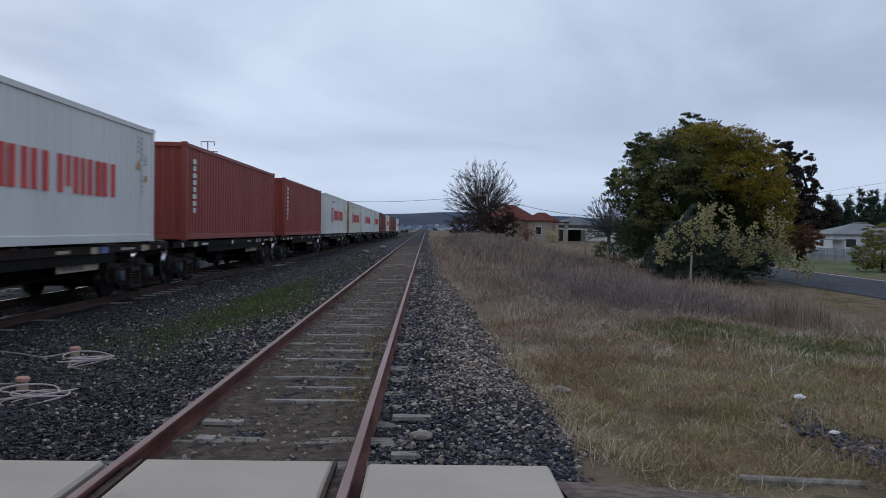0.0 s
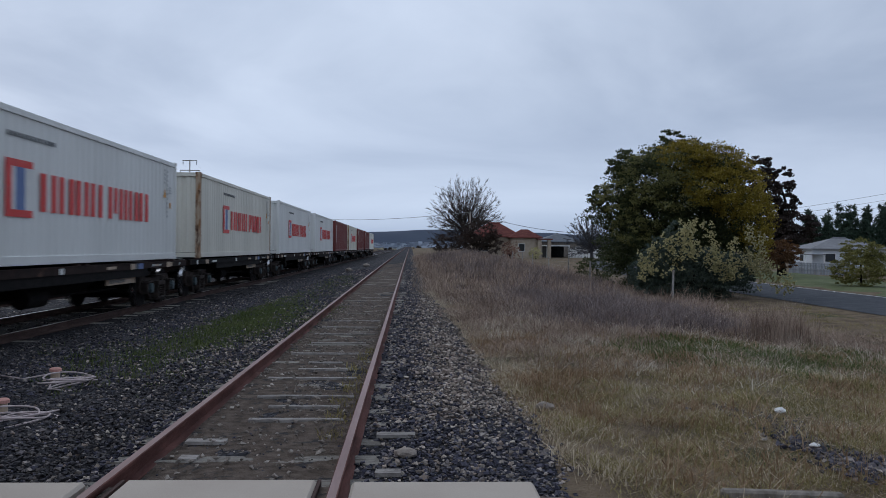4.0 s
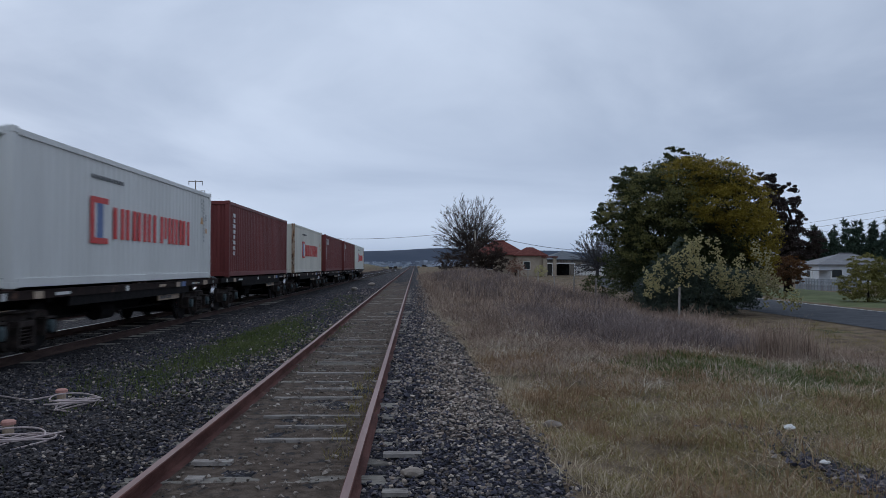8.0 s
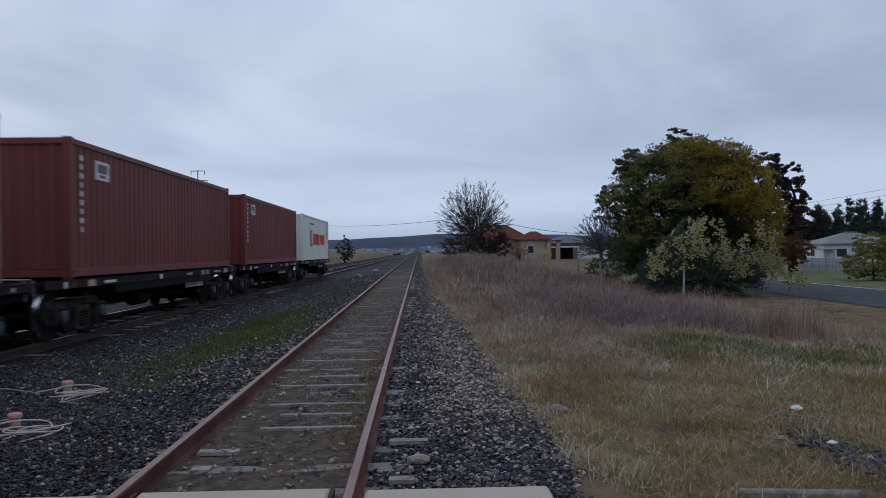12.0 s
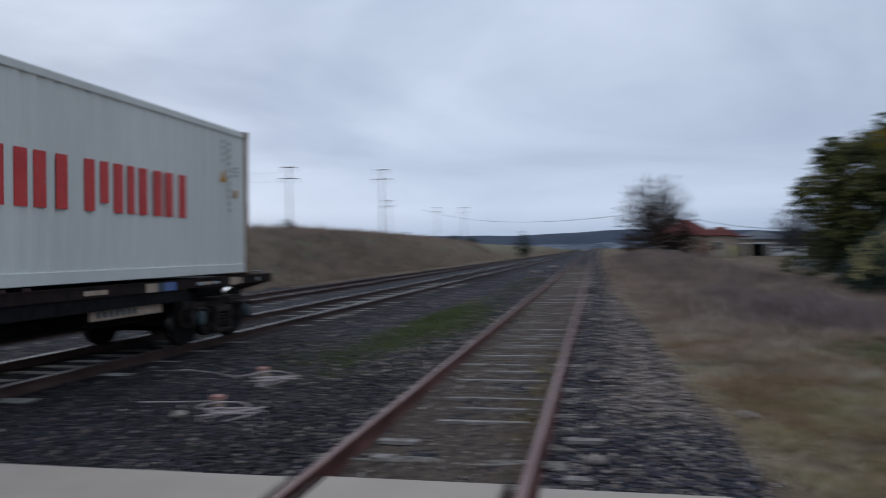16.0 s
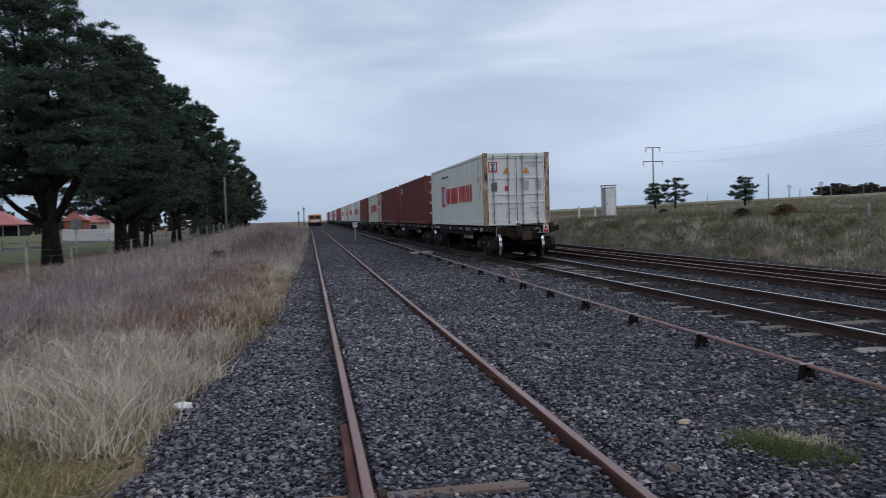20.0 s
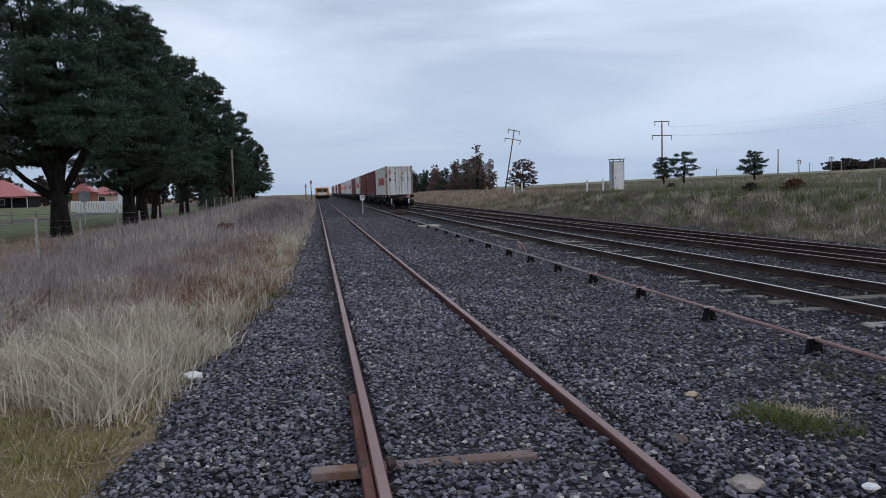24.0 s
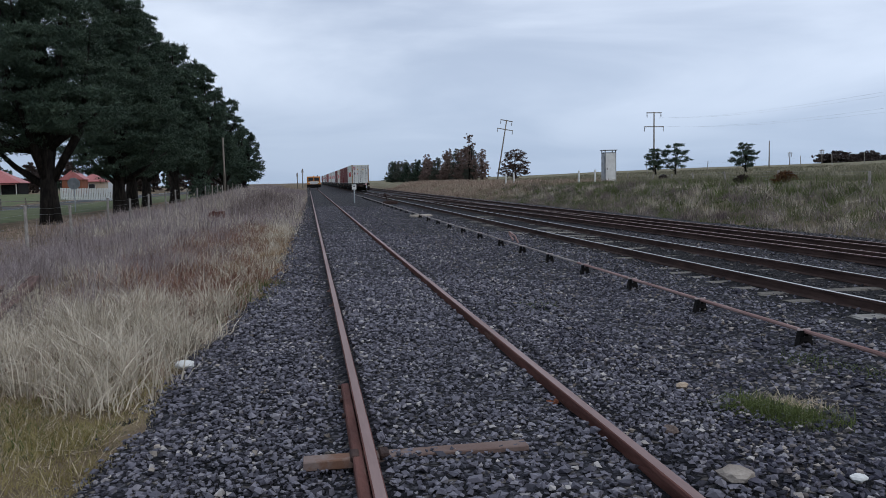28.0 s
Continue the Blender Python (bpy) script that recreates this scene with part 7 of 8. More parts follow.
# ---------- buildings ----------
M_CREAMWALL = surf("cream_render", (0.37, 0.305, 0.235), (0.45, 0.38, 0.30), 2, 0.85, 0, 0.1, 40)
M_WALLWHITE = surf("white_boards", (0.50, 0.52, 0.54), (0.58, 0.60, 0.62), 2, 0.7, 0, 0.1, 40, stretch=(1, 1, 6))
M_BRICKWALL = surf("red_brick_wall", (0.20, 0.075, 0.045), (0.28, 0.115, 0.07), 6, 0.9, 0, 0.3, 30, stretch=(1, 1, 3))
M_REDROOF = surf("red_tile_roof", (0.105, 0.032, 0.027), (0.160, 0.056, 0.045), 3, 0.8, 0, 0.4, 14)
M_PINKROOF = surf("faded_red_iron_roof", (0.34, 0.10, 0.10), (0.42, 0.15, 0.14), 2, 0.6, 0, 0.2, 20, stretch=(6, 1, 1))
M_GREYROOF = surf("grey_iron_roof", (0.135, 0.135, 0.14), (0.185, 0.185, 0.19), 2, 0.55, 0.1, 0.2, 20)
M_DARKROOF = surf("dark_slate_roof", (0.060, 0.070, 0.085), (0.095, 0.105, 0.12), 2, 0.6, 0, 0.2, 20)
M_TEALROOF = surf("green_iron_roof", (0.07, 0.17, 0.16), (0.10, 0.22, 0.20), 2, 0.6, 0, 0.2, 20)
# near-black that stands in for shade in the carport and behind a verandah
M_SHADE = surf("shade_black", (0.010, 0.010, 0.011), (0.02, 0.02, 0.02), 3, 0.9, 0, 0.0)
M_TRIM = surf("white_trim", (0.60, 0.60, 0.58), (0.70, 0.70, 0.68), 3, 0.6, 0, 0.05, 40)
M_LAWN = surf("green_lawn", (0.085, 0.100, 0.046), (0.130, 0.145, 0.074), 0.8, 0.95, 0, 0.6, 12, c3=(0.12, 0.12, 0.06), spots=0.6, spot_scale=0.5)
M_YELLOW = surf("yellow_machine_paint", (0.46, 0.17, 0.03), (0.56, 0.22, 0.045), 3, 0.5, 0, 0.05, 40, c3=(0.25, 0.14, 0.05), spots=0.66, spot_scale=2)
M_PVC = surf("pale_pink_cable", (0.42, 0.34, 0.33), (0.52, 0.43, 0.42), 8, 0.5, 0, 0.05, 40)
M_CAPRED = surf("faded_red_cap", (0.46, 0.22, 0.18), (0.56, 0.30, 0.25), 8, 0.6, 0, 0.05, 40)
M_RODRED = surf("pink_rust_rod", (0.23, 0.135, 0.120), (0.36, 0.245, 0.225), 6, 0.75, 0, 0.2, 40, stretch=(1, 0.2, 1))
M_RODGREY = surf("grey_rod", (0.20, 0.17, 0.155), (0.32, 0.28, 0.26), 6, 0.7, 0.2, 0.2, 40, stretch=(1, 0.2, 1))
M_POST_RED = surf("red_marker_paint", (0.52, 0.045, 0.035), (0.62, 0.07, 0.05), 4, 0.6, 0, 0.05, 40)
M_GALV = surf("galvanised_steel", (0.34, 0.36, 0.38), (0.46, 0.48, 0.50), 4, 0.5, 0.4, 0.1, 40)
M_TANSHEET = surf("pale_cabinet_paint", (0.40, 0.42, 0.43), (0.50, 0.52, 0.53), 2, 0.5, 0, 0.05, 40)
M_GREYPALING = surf("grey_paling", (0.22, 0.235, 0.25), (0.33, 0.345, 0.36), 4, 0.8, 0, 0.2, 40, vary=0.2)
M_PANE = bpy.data.materials.new("window_glass")
M_PANE.use_nodes = True
M_PANE.node_tree.nodes["Principled BSDF"].inputs["Base Color"].default_value = (0.03, 0.035, 0.04, 1)
M_PANE.node_tree.nodes["Principled BSDF"].inputs["Roughness"].default_value = 0.08
M_LIT = glow("warm_lamp_glass", (1.0, 0.75, 0.4), 2.0)


def hip(bm, x0, x1, y0, y1, z0, z1, over=0.35, thick=0.10, gable=0.0):
    """A hipped roof with eaves; gable 1 runs the ridge to the ends."""
    x0, x1, y0, y1 = x0 - over, x1 + over, y0 - over, y1 + over
    w, d = x1 - x0, y1 - y0
    if w >= d:
        i = d / 2 * (1 - gable)
        r = [(x0 + i, (y0 + y1) / 2, z1), (x1 - i, (y0 + y1) / 2, z1)]
    else:
        i = w / 2 * (1 - gable)
        r = [((x0 + x1) / 2, y0 + i, z1), ((x0 + x1) / 2, y1 - i, z1)]
    lo = [bm.verts.new(p) for p in ((x0, y0, z0), (x1, y0, z0), (x1, y1, z0), (x0, y1, z0))]
    bt = [bm.verts.new(p) for p in ((x0, y0, z0 - thick), (x1, y0, z0 - thick), (x1, y1, z0 - thick), (x0, y1, z0 - thick))]
    a, b = (bm.verts.new(p) for p in r)
    if w >= d:
        fs = [(lo[0], lo[1], b, a), (lo[1], lo[2], b), (lo[2], lo[3], a, b), (lo[3], lo[0], a)]
    else:
        fs = [(lo[0], lo[1], a), (lo[1], lo[2], b, a), (lo[2], lo[3], b), (lo[3], lo[0], a, b)]
    for f in fs:
        bm.faces.new(f)
    for k in range(4):
        bm.faces.new((lo[k], bt[k], bt[(k + 1) % 4], lo[(k + 1) % 4]))
    bm.faces.new(bt)


def house(label, x, y, w, d, h, rise, wall, roof, turn=0.0, z=None, windows=(), gable=0.0, verandah=None, chimney=False, name="house", wing=None):
    """windows: (side, along, sill, width, height), side f, b, l or r of the plan (f faces -y)."""
    z0 = (float(ground_z(x, y)) if z is None else z) - 0.1
    t = thing(name, label, "house" if name == "house" else name.replace("_", " "), at=pose(x, y, z0, 0, 0, turn))
    part("wall", boxed(-w / 2, w / 2, -d / 2, d / 2, 0, h), wall, t)
    bm = bmesh.new()
    hip(bm, -w / 2, w / 2, -d / 2, d / 2, h + 0.1, h + rise, gable=gable)
    rf = part("roof", bm, roof, t)
    part("ridge_cap", tubed([(-(w - d) / 2 if w > d else 0, 0 if w > d else -(d - w) / 2, h + rise + 0.02), ((w - d) / 2 if w > d else 0, 0 if w > d else (d - w) / 2, h + rise + 0.02)], 0.09, 6), roof, rf) if gable == 0 else None
    if wing:
        wx0, wx1, wy0, wy1, wh, wr = wing
        part("wing_wall", boxed(wx0, wx1, wy0, wy1, 0, wh), wall, t)
        bm = bmesh.new()
        hip(bm, wx0, wx1, wy0, wy1, wh + 0.1, wh + wr)
        part("wing_roof", bm, roof, t)
        part("wing_window", boxed((wx0 + wx1) / 2 - 1.0, (wx0 + wx1) / 2 - 0.1, wy0 - 0.04, wy0 + 0.04, 0.9, 2.0), M_TRIM, t)
        part("wing_pane", boxed((wx0 + wx1) / 2 - 0.93, (wx0 + wx1) / 2 - 0.17, wy0 - 0.055, wy0 + 0.055, 0.97, 1.93), M_PANE, t)
        for xx in (wx1 - 0.15, wx1 + 1.1):
            part("pillar", boxed(xx - 0.22, xx + 0.22, wy0 - 0.9, wy0 - 0.46, 0, wh - 0.2, bevel=0.03), wall, t)
        part("porch_roof", boxed(wx1 - 0.5, wx1 + 1.5, wy0 - 1.1, wy1 - 1, wh - 0.2, wh - 0.05), roof, t)
    if chimney:
        part("chimney", boxed(w * 0.2, w * 0.2 + 0.7, -0.35, 0.35, h + rise * 0.3, h + rise + 0.7, bevel=0.03), M_BRICKWALL, rf)
    for s, a, zs, ww, hh in windows:
        if s in "fb":
            yy = -d / 2 if s == "f" else d / 2
            q = (a - ww / 2, a + ww / 2, yy - 0.04, yy + 0.04, zs, zs + hh)
            e = (a - ww / 2 + 0.07, a + ww / 2 - 0.07, yy - 0.055, yy + 0.055, zs + 0.07, zs + hh - 0.07)
        else:
            xx = -w / 2 if s == "l" else w / 2
            q = (xx - 0.04, xx + 0.04, a - ww / 2, a + ww / 2, zs, zs + hh)
            e = (xx - 0.055, xx + 0.055, a - ww / 2 + 0.07, a + ww / 2 - 0.07, zs + 0.07, zs + hh - 0.07)
        wd = part("window" if hh < 1.7 else "door", boxed(*q), M_TRIM, t)
        part("pane", boxed(*e), M_PANE if hh < 1.7 else M_SHADE, wd)
    if verandah:
        x0, x1, y0, y1, zh = verandah
        bm = bmesh.new()
        prism(bm, [(x0, zh), (x1, zh), (x1, zh + 0.08), (x0, zh + 0.08)], y0, y1, "y")
        part("verandah_roof", bm, roof, t)
        n = max(2, int((x1 - x0) / 2.4) + 1)
        for k in range(n):
            xx = x0 + 0.1 + (x1 - x0 - 0.2) * k / (n - 1)
            part("verandah_post", boxed(xx - 0.06, xx + 0.06, y0 + 0.05, y0 + 0.17, 0, zh), M_TRIM, t)
    return t


house("cream house with red tiled hip roof and verandah", 11.3, 107, 6.6, 5.0, 2.8, 1.9, M_CREAMWALL, M_REDROOF, 0, windows=(("f", -1.6, 0.9, 1.3, 1.2), ("l", 0, 0.9, 1.4, 1.2)), wing=(1.9, 5.6, -4.2, -1.4, 2.7, 1.15))
house("long shed with dark slate-coloured roof", 21.6, 116, 6.4, 7, 2.3, 1.3, M_WOOD, M_DARKROOF, 0, z=-0.35, windows=(("f", 2.5, 0.9, 1.0, 0.8),), name="shed")


def carport():
    t = thing("carport", "open flat-roofed carport with shade painted on its inner walls", "carport", at=pose(20.1, 109, -0.55))
    part("roof", boxed(-1.6, 1.6, -2.0, 2.0, 1.85, 2.0), M_TRIM, t)
    # inner walls painted near-black as the shade under the roof
    part("back_wall", boxed(-1.5, 1.5, 1.8, 1.95, 0, 1.85), M_SHADE, t)
    part("side_wall", boxed(-1.5, -1.42, -1.8, 1.8, 0, 1.85), M_SHADE, t)
    for x in (-1.5, 1.5):
        part("post", boxed(x - 0.06, x + 0.06, -1.95, -1.83, 0, 1.85), M_TRIM, t)


carport()
house("white weatherboard house with grey iron roof", 48.6, 88, 8.0, 6.5, 2.3, 1.3, M_WALLWHITE, M_GREYROOF, -8, z=-0.9, windows=(("f", -2.2, 0.9, 1.3, 1.0), ("f", 2.0, 0.9, 1.3, 1.0), ("l", 0, 0.9, 1.2, 1.0)), verandah=(-5.2, -3.0, -4.4, -3.1, 1.7))
# wall colour is the verandah's shade, painted on
house("long low house with faded red iron roof and verandah", 57.0, -150, 15, 9, 2.2, 2.9, M_SHADE, M_PINKROOF, 8, z=0.45, windows=(("b", -3, 0.8, 1.4, 1.0), ("b", 3, 0.8, 1.4, 1.0)), verandah=(-7.3, 7.3, 4.5, 6.4, 2.0))
house("red brick house end with gable", 40.6, -150, 3.2, 8, 2.6, 1.6, M_BRICKWALL, M_PINKROOF, 8, z=0.45, gable=1.0, windows=(("b", 0, 1.0, 1.0, 1.0),))
house("small house with faded red roof", 40.0, -160, 4.4, 7, 2.2, 1.6, M_CREAMWALL, M_PINKROOF, 8, z=0.45, windows=(("b", 0, 0.9, 1.2, 1.0),))
house("white house with green iron roof", 40.3, -178, 6, 7, 2.5, 1.5, M_WALLWHITE, M_TEALROOF, 5, z=0.6, windows=(("b", -2, 0.9, 1.2, 1.1), ("b", 2, 0.9, 1.2, 1.1)))


def lawn(name, label, x0, x1, y0, y1):
    gx, gy = np.linspace(x0, x1, 14), np.linspace(y0, y1, 20)
    tagged(grid_sheet(name, gx, gy, lambda X, Y: ground_z(X, Y) + 0.075 + bumps(X, Y, 0.3) - 0.16 * (1 - step(0, 2.5, X - x0)), [M_LAWN]), label, "lawn", kind="structure")


lawn("lawn", "mown green verge beyond the road", 20.9, 33.0, 27, 84)
lawn("lawn", "mown green grass before the houses", 14.2, 23.4, -146, -22)
lawn("lawn", "mown green grass in front of the far fence", 29.6, 66, -146, -50)


def picket_fence(label, x0, y0, x1, y1, n, h, mat, width=0.09):
    t = thing("paling_fence", label, "fence")
    a, b = Vector((x0, y0, 0)), Vector((x1, y1, 0))
    ang = math.atan2(y1 - y0, x1 - x0)
    me = mesh_of(boxed(-width / 2, width / 2, -0.012, 0.012, 0, h, bevel=0.004), mat)
    for k in range(n):
        p = a.lerp(b, k / (n - 1))
        part("paling", me, None, t, at=pose(p.x, p.y, float(ground_z(p.x, p.y)) - 0.03, 0, 0, math.degrees(ang)))
    for z in (0.3, h - 0.3):
        part("fence_rail", tubed([(a.x, a.y + 0.03, float(ground_z(a.x, a.y)) + z), (b.x, b.y + 0.03, float(ground_z(b.x, b.y)) + z)], 0.035, 6), mat, t)
    return t


picket_fence("white paling fence before the brick house", 32.2, -112, 22.6, -106, 40, 1.6, M_TRIM, 0.20)
picket_fence("grey paling fence beside the white house", 33.7, 69, 39.6, 69, 44, 1.05, M_GREYPALING, 0.11)
picket_fence("pale board fence beside the carport", 22.2, 109, 26.5, 109, 22, 1.3, M_TRIM, 0.16)
picket_fence("low timber rail fence on the lawn", 29.5, -72, 21.0, -70, 5, 1.0, M_WOOD, 0.14)


# ---------- fences, poles and wires ----------
def wire(bm, a, b, sag, r=0.012, n=10):
    a, b = Vector(a), Vector(b)
    tube(bm, [a.lerp(b, k / n) - Vector((0, 0, sag * 4 * (k / n) * (1 - k / n))) for k in range(n + 1)], r, 4)


def wire_fence(label, posts, h, rnd):
    t = thing("wire_fence", label, "fence")
    tops = []
    for x, y in posts:
        z = float(ground_z(x, y))
        lx, ly = rnd.uniform(-0.05, 0.05), rnd.uniform(-0.12, 0.12)
        hh = h * rnd.uniform(0.92, 1.08)
        part("post", tubed([(x, y, z - 0.1), (x + lx * 0.5, y + ly * 0.5, z + hh * 0.5), (x + lx, y + ly, z + hh)], [0.05, 0.046, 0.042], 7), M_OLDWOOD, t)
        tops.append((x, y, z, lx, ly, hh))
    for f in (0.3, 0.55, 0.8, 0.95):
        at = [Vector((q[0] + q[3] * f, q[1] + q[4] * f, q[2] + q[5] * f)) for q in tops]
        line = [p for u, v in zip(at, at[1:]) for p in (u, u.lerp(v, 0.5) - Vector((0, 0, 0.03)))] + at[-1:]
        part("wire", tubed(line, 0.002, 4), M_STEELGREY, t)


FR = random.Random(21)
wire_fence("weathered timber post and wire fence in long grass", [(10.4 + FR.uniform(-0.12, 0.12), 30.2 + 7.2 * k + FR.uniform(-0.5, 0.5)) for k in range(9)], 1.15, FR)
wire_fence("weathered leaning posts and wires below the pines", [(7.5 + FR.uniform(-0.1, 0.1), -18.2 - 4.3 * k) for k in range(19)], 1.25, FR)
wire_fence("short weathered posts and wires on the bank top", [(-30.5, -72), (-27.2, -59), (-24.0, -49), (-21.5, -41), (-19.9, -34.6), (-18.8, -28.6), (-18.3, -22.6)], 0.5, FR)
wire_fence("thin field fence across the paddock", [(-44 - 3.6 * k, -98 + 1.2 * k) for k in range(10)], 1.3, FR)


def power_pole(label, x, y, h, lean=0.0, arms=(0.0, 1.5), arm=1.3, r=0.14, zb=None, turn=0.0):
    z = (float(ground_z(x, y)) if zb is None else zb) - 0.2
    t = thing("power_pole", label, "power pole", at=pose(x, y, z, 0, lean, turn))
    part("pole", tubed([(0, 0, 0), (0, 0, h * 0.5), (0, 0, h)], [r, r * 0.85, r * 0.7], 9), M_WOOD, t, smooth=True)
    for k, dz in enumerate(arms):
        s = arm * (1.0 if k else 0.75)
        zz = h - 0.15 - dz
        ca = part("cross_arm", boxed(-s, s, -0.07, 0.07, zz - 0.07, zz + 0.07, bevel=0.01), M_WOOD, t)
        for xx in (-s + 0.1, s - 0.1):
            part("insulator", tubed([(xx, 0, zz - 0.07), (xx, 0, zz - 0.35), (xx, 0, zz - 0.75)], [0.05, 0.09, 0.05], 8), M_GALV, ca)
    return Matrix(t.matrix_basis), h, arms, arm


def pole_wires(label, a, b, sag):
    t = thing("overhead_wires", label, "wires")
    for k, dz in enumerate(a[2]):
        for s in (-1, 1):
            w = a[3] * (1.0 if k else 0.75) - 0.1
            p = a[0] @ Vector((s * w, 0, a[1] - 0.95 - dz))
            q = b[0] @ Vector((s * w, 0, b[1] - 0.95 - dz))
            bm = bmesh.new()
            wire(bm, p, q, sag, 0.0035, 16)
            part("wire", bm, M_DKMARK, t)


PA = power_pole("weathered power pole with two cross arms by the field track", -36.4, 6.0, 8.6, 0, (0.0, 1.3), 1.5)
power_pole("tall bare wooden pole standing beside a power pole", -32.2, 6.5, 12.5, 0, (), 0.5, 0.17)
PB = power_pole("tall power pole with two cross arms among field pines", -54.9, -120, 9.8, 0, (0.0, 2.2), 1.7)
PC = power_pole("leaning power pole with two cross arms", -33.9, -140, 11.0, -10, (0.0, 1.6), 1.5)
PD = power_pole("tall power pole on the cutting top", -41.2, 150, 14.4, 0, (0.0, 1.8), 1.8, zb=2.4)
PJ = power_pole("tall power pole with two cross arms above a bush", -48.3, 120, 11.4, 0, (0.0, 1.8), 1.5, zb=3.3)
PE = power_pole("distant power pole with two cross arms", -50.2, 300, 14.0, 0, (0.0, 1.8), 1.8, zb=2.4)
PF = power_pole("leaning distant power pole", -57.9, 220, 12.0, -4, (0.0, 1.6), 1.4, zb=3.0)
PG = power_pole("distant power pole with short arms", -60.5, 300, 13.5, 0, (0.0, 1.6), 1.5, zb=3.0)
pole_wires("overhead power wires along the field", PA, PB, 2.2)
pole_wires("overhead power wires over the cutting", PA, PJ, 2.0)
pole_wires("overhead power wires into the distance", PD, PE, 2.6)
PH = power_pole("slender wooden pole in the verge before the house", 7.9, 105, 5.3, 0, (), 0.5, 0.13, zb=0.55)
PI = power_pole("pale wooden pole under the pines", 8.4, -85, 6.2, 0, (), 0.5, 0.13, zb=0.4)
for x, y, h, arms in ((-68.8, -110, 4.1, ()), (-91.7, -140, 2.8, (0.1,)), (-91.5, -130, 2.9, (0.1,))):
    power_pole("thin distant pole on the field skyline", x, y, h, 0, arms, 0.6, 0.10)
for x, y, h in ((2.6, -215, 4.6), (1.2, -215, 5.4)):
    power_pole("thin mast beside the far end of the siding", x, y, h, 0, (0.2,), 0.4, 0.16)


def service_wires():
    t = thing("service_wires", "house service wires from the verge pole", "wires")
    for a, b, s in (((7.9, 105, 5.7), (26, 112, 3.2), 0.7), ((7.9, 105, 5.7), (-49, 220, 12), 2.5)):
        bm = bmesh.new()
        wire(bm, a, b, s, 0.03, 14)
        part("wire", bm, M_DKMARK, t)
    t = thing("street_wires", "street wires over the road side houses", "wires")
    for k in range(3):
        bm = bmesh.new()
        wire(bm, (30, 66, 3.6 + 0.42 * k), (62, 62, 9.6 + 0.8 * k), 0.5, 0.011, 12)
        part("wire", bm, M_DKMARK, t)


service_wires()


# ---------- lineside things ----------
def relay_hut():
    z = float(ground_z(-23.9, -60)) - 0.30
    t = thing("relay_cabinet", "tall two-tone grey and white steel signal cabinet with open cap", "cabinet", at=pose(-23.9, -60, z))
    part("plinth", boxed(-0.6, 0.6, -0.5, 0.5, 0, 0.30, bevel=0.01), M_CONC, t)
    part("body", boxed(-0.48, 0.48, -0.4, 0.4, 0.30, 2.72, bevel=0.02), M_STEELGREY, t)
    part("cap", boxed(-0.56, 0.56, -0.48, 0.48, 2.86, 2.93, bevel=0.02), M_GALV, t)
    for x in (-0.44, 0.44):
        for y in (-0.36, 0.36):
            part("cap_post", boxed(x - 0.03, x + 0.03, y - 0.03, y + 0.03, 2.72, 2.86), M_DKMARK, t)
    d = part("door", boxed(-0.40, 0.40, 0.40, 0.425, 0.42, 2.64, bevel=0.006), M_MARK, t, "white cabinet door")
    part("handle", boxed(0.28, 0.32, 0.425, 0.46, 1.3, 1.5), M_DKMARK, d)
    part("side_door", boxed(0.48, 0.50, -0.32, 0.32, 0.42, 2.60, bevel=0.006), M_GALV, t)
    for x, y in ((-20.7, -58), (-22.0, -58), (-19.2, -75), (-20.0, -75)):
        zz = float(ground_z(x, y))
        p = thing("marker_post", "short white round-topped lineside post", "post", "white posts by the cabinet", at=pose(x, y, zz))
        part("post", tubed([(0, 0, -0.05), (0, 0, 1.05), (0, 0, 1.12)], [0.075, 0.075, 0.03], 9), M_TRIM, p)


relay_hut()


def small_cabinet():
    z = float(ground_z(-16.2, 0.3))
    t = thing("lineside_cabinet", "grey lineside cabinet on a concrete foot", "cabinet", at=pose(-16.2, 0.3, z - 0.05))
    part("foot", boxed(-0.3, 0.3, -0.3, 0.3, 0, 0.1, bevel=0.01), M_CONC, t)
    part("body", boxed(-0.24, 0.24, -0.25, 0.25, 0.1, 1.2, bevel=0.02), M_TANSHEET, t)
    part("lid", boxed(-0.28, 0.28, -0.29, 0.29, 1.2, 1.26, bevel=0.01), M_GALV, t)
    d = part("door", boxed(0.24, 0.26, -0.2, 0.2, 0.16, 1.14), M_GALV, t)


small_cabinet()


def disc_sign():
    x, y = -37.8, 20.35
    t = thing("disc_sign", "small grey disc sign on a thin post in the field grass", "road sign", at=pose(x, y, float(ground_z(x, y)) - 0.1))
    part("post", tubed([(0, 0, 0), (0, 0, 1.9)], 0.03, 8), M_GALV, t)
    part("disc", tubed([(0.03, 0, 1.65), (0.045, 0, 1.65)], 0.42, 18), M_STEELGREY, t)


disc_sign()


def red_marker():
    t = thing("red_marker", "red plastic track marker between the tracks", "marker", at=pose(-9.85, 9.5, -0.19))
    part("board", boxed(-0.03, 0.03, -0.13, 0.13, 0.0, 0.92, bevel=0.02), M_POST_RED, t)
    part("band", boxed(-0.034, 0.034, -0.131, 0.131, 0.72, 0.76), M_CAPRED, t)
    part("foot", boxed(-0.16, 0.16, -0.16, 0.16, 0.0, 0.05, bevel=0.01), M_POST_RED, t)


red_marker()


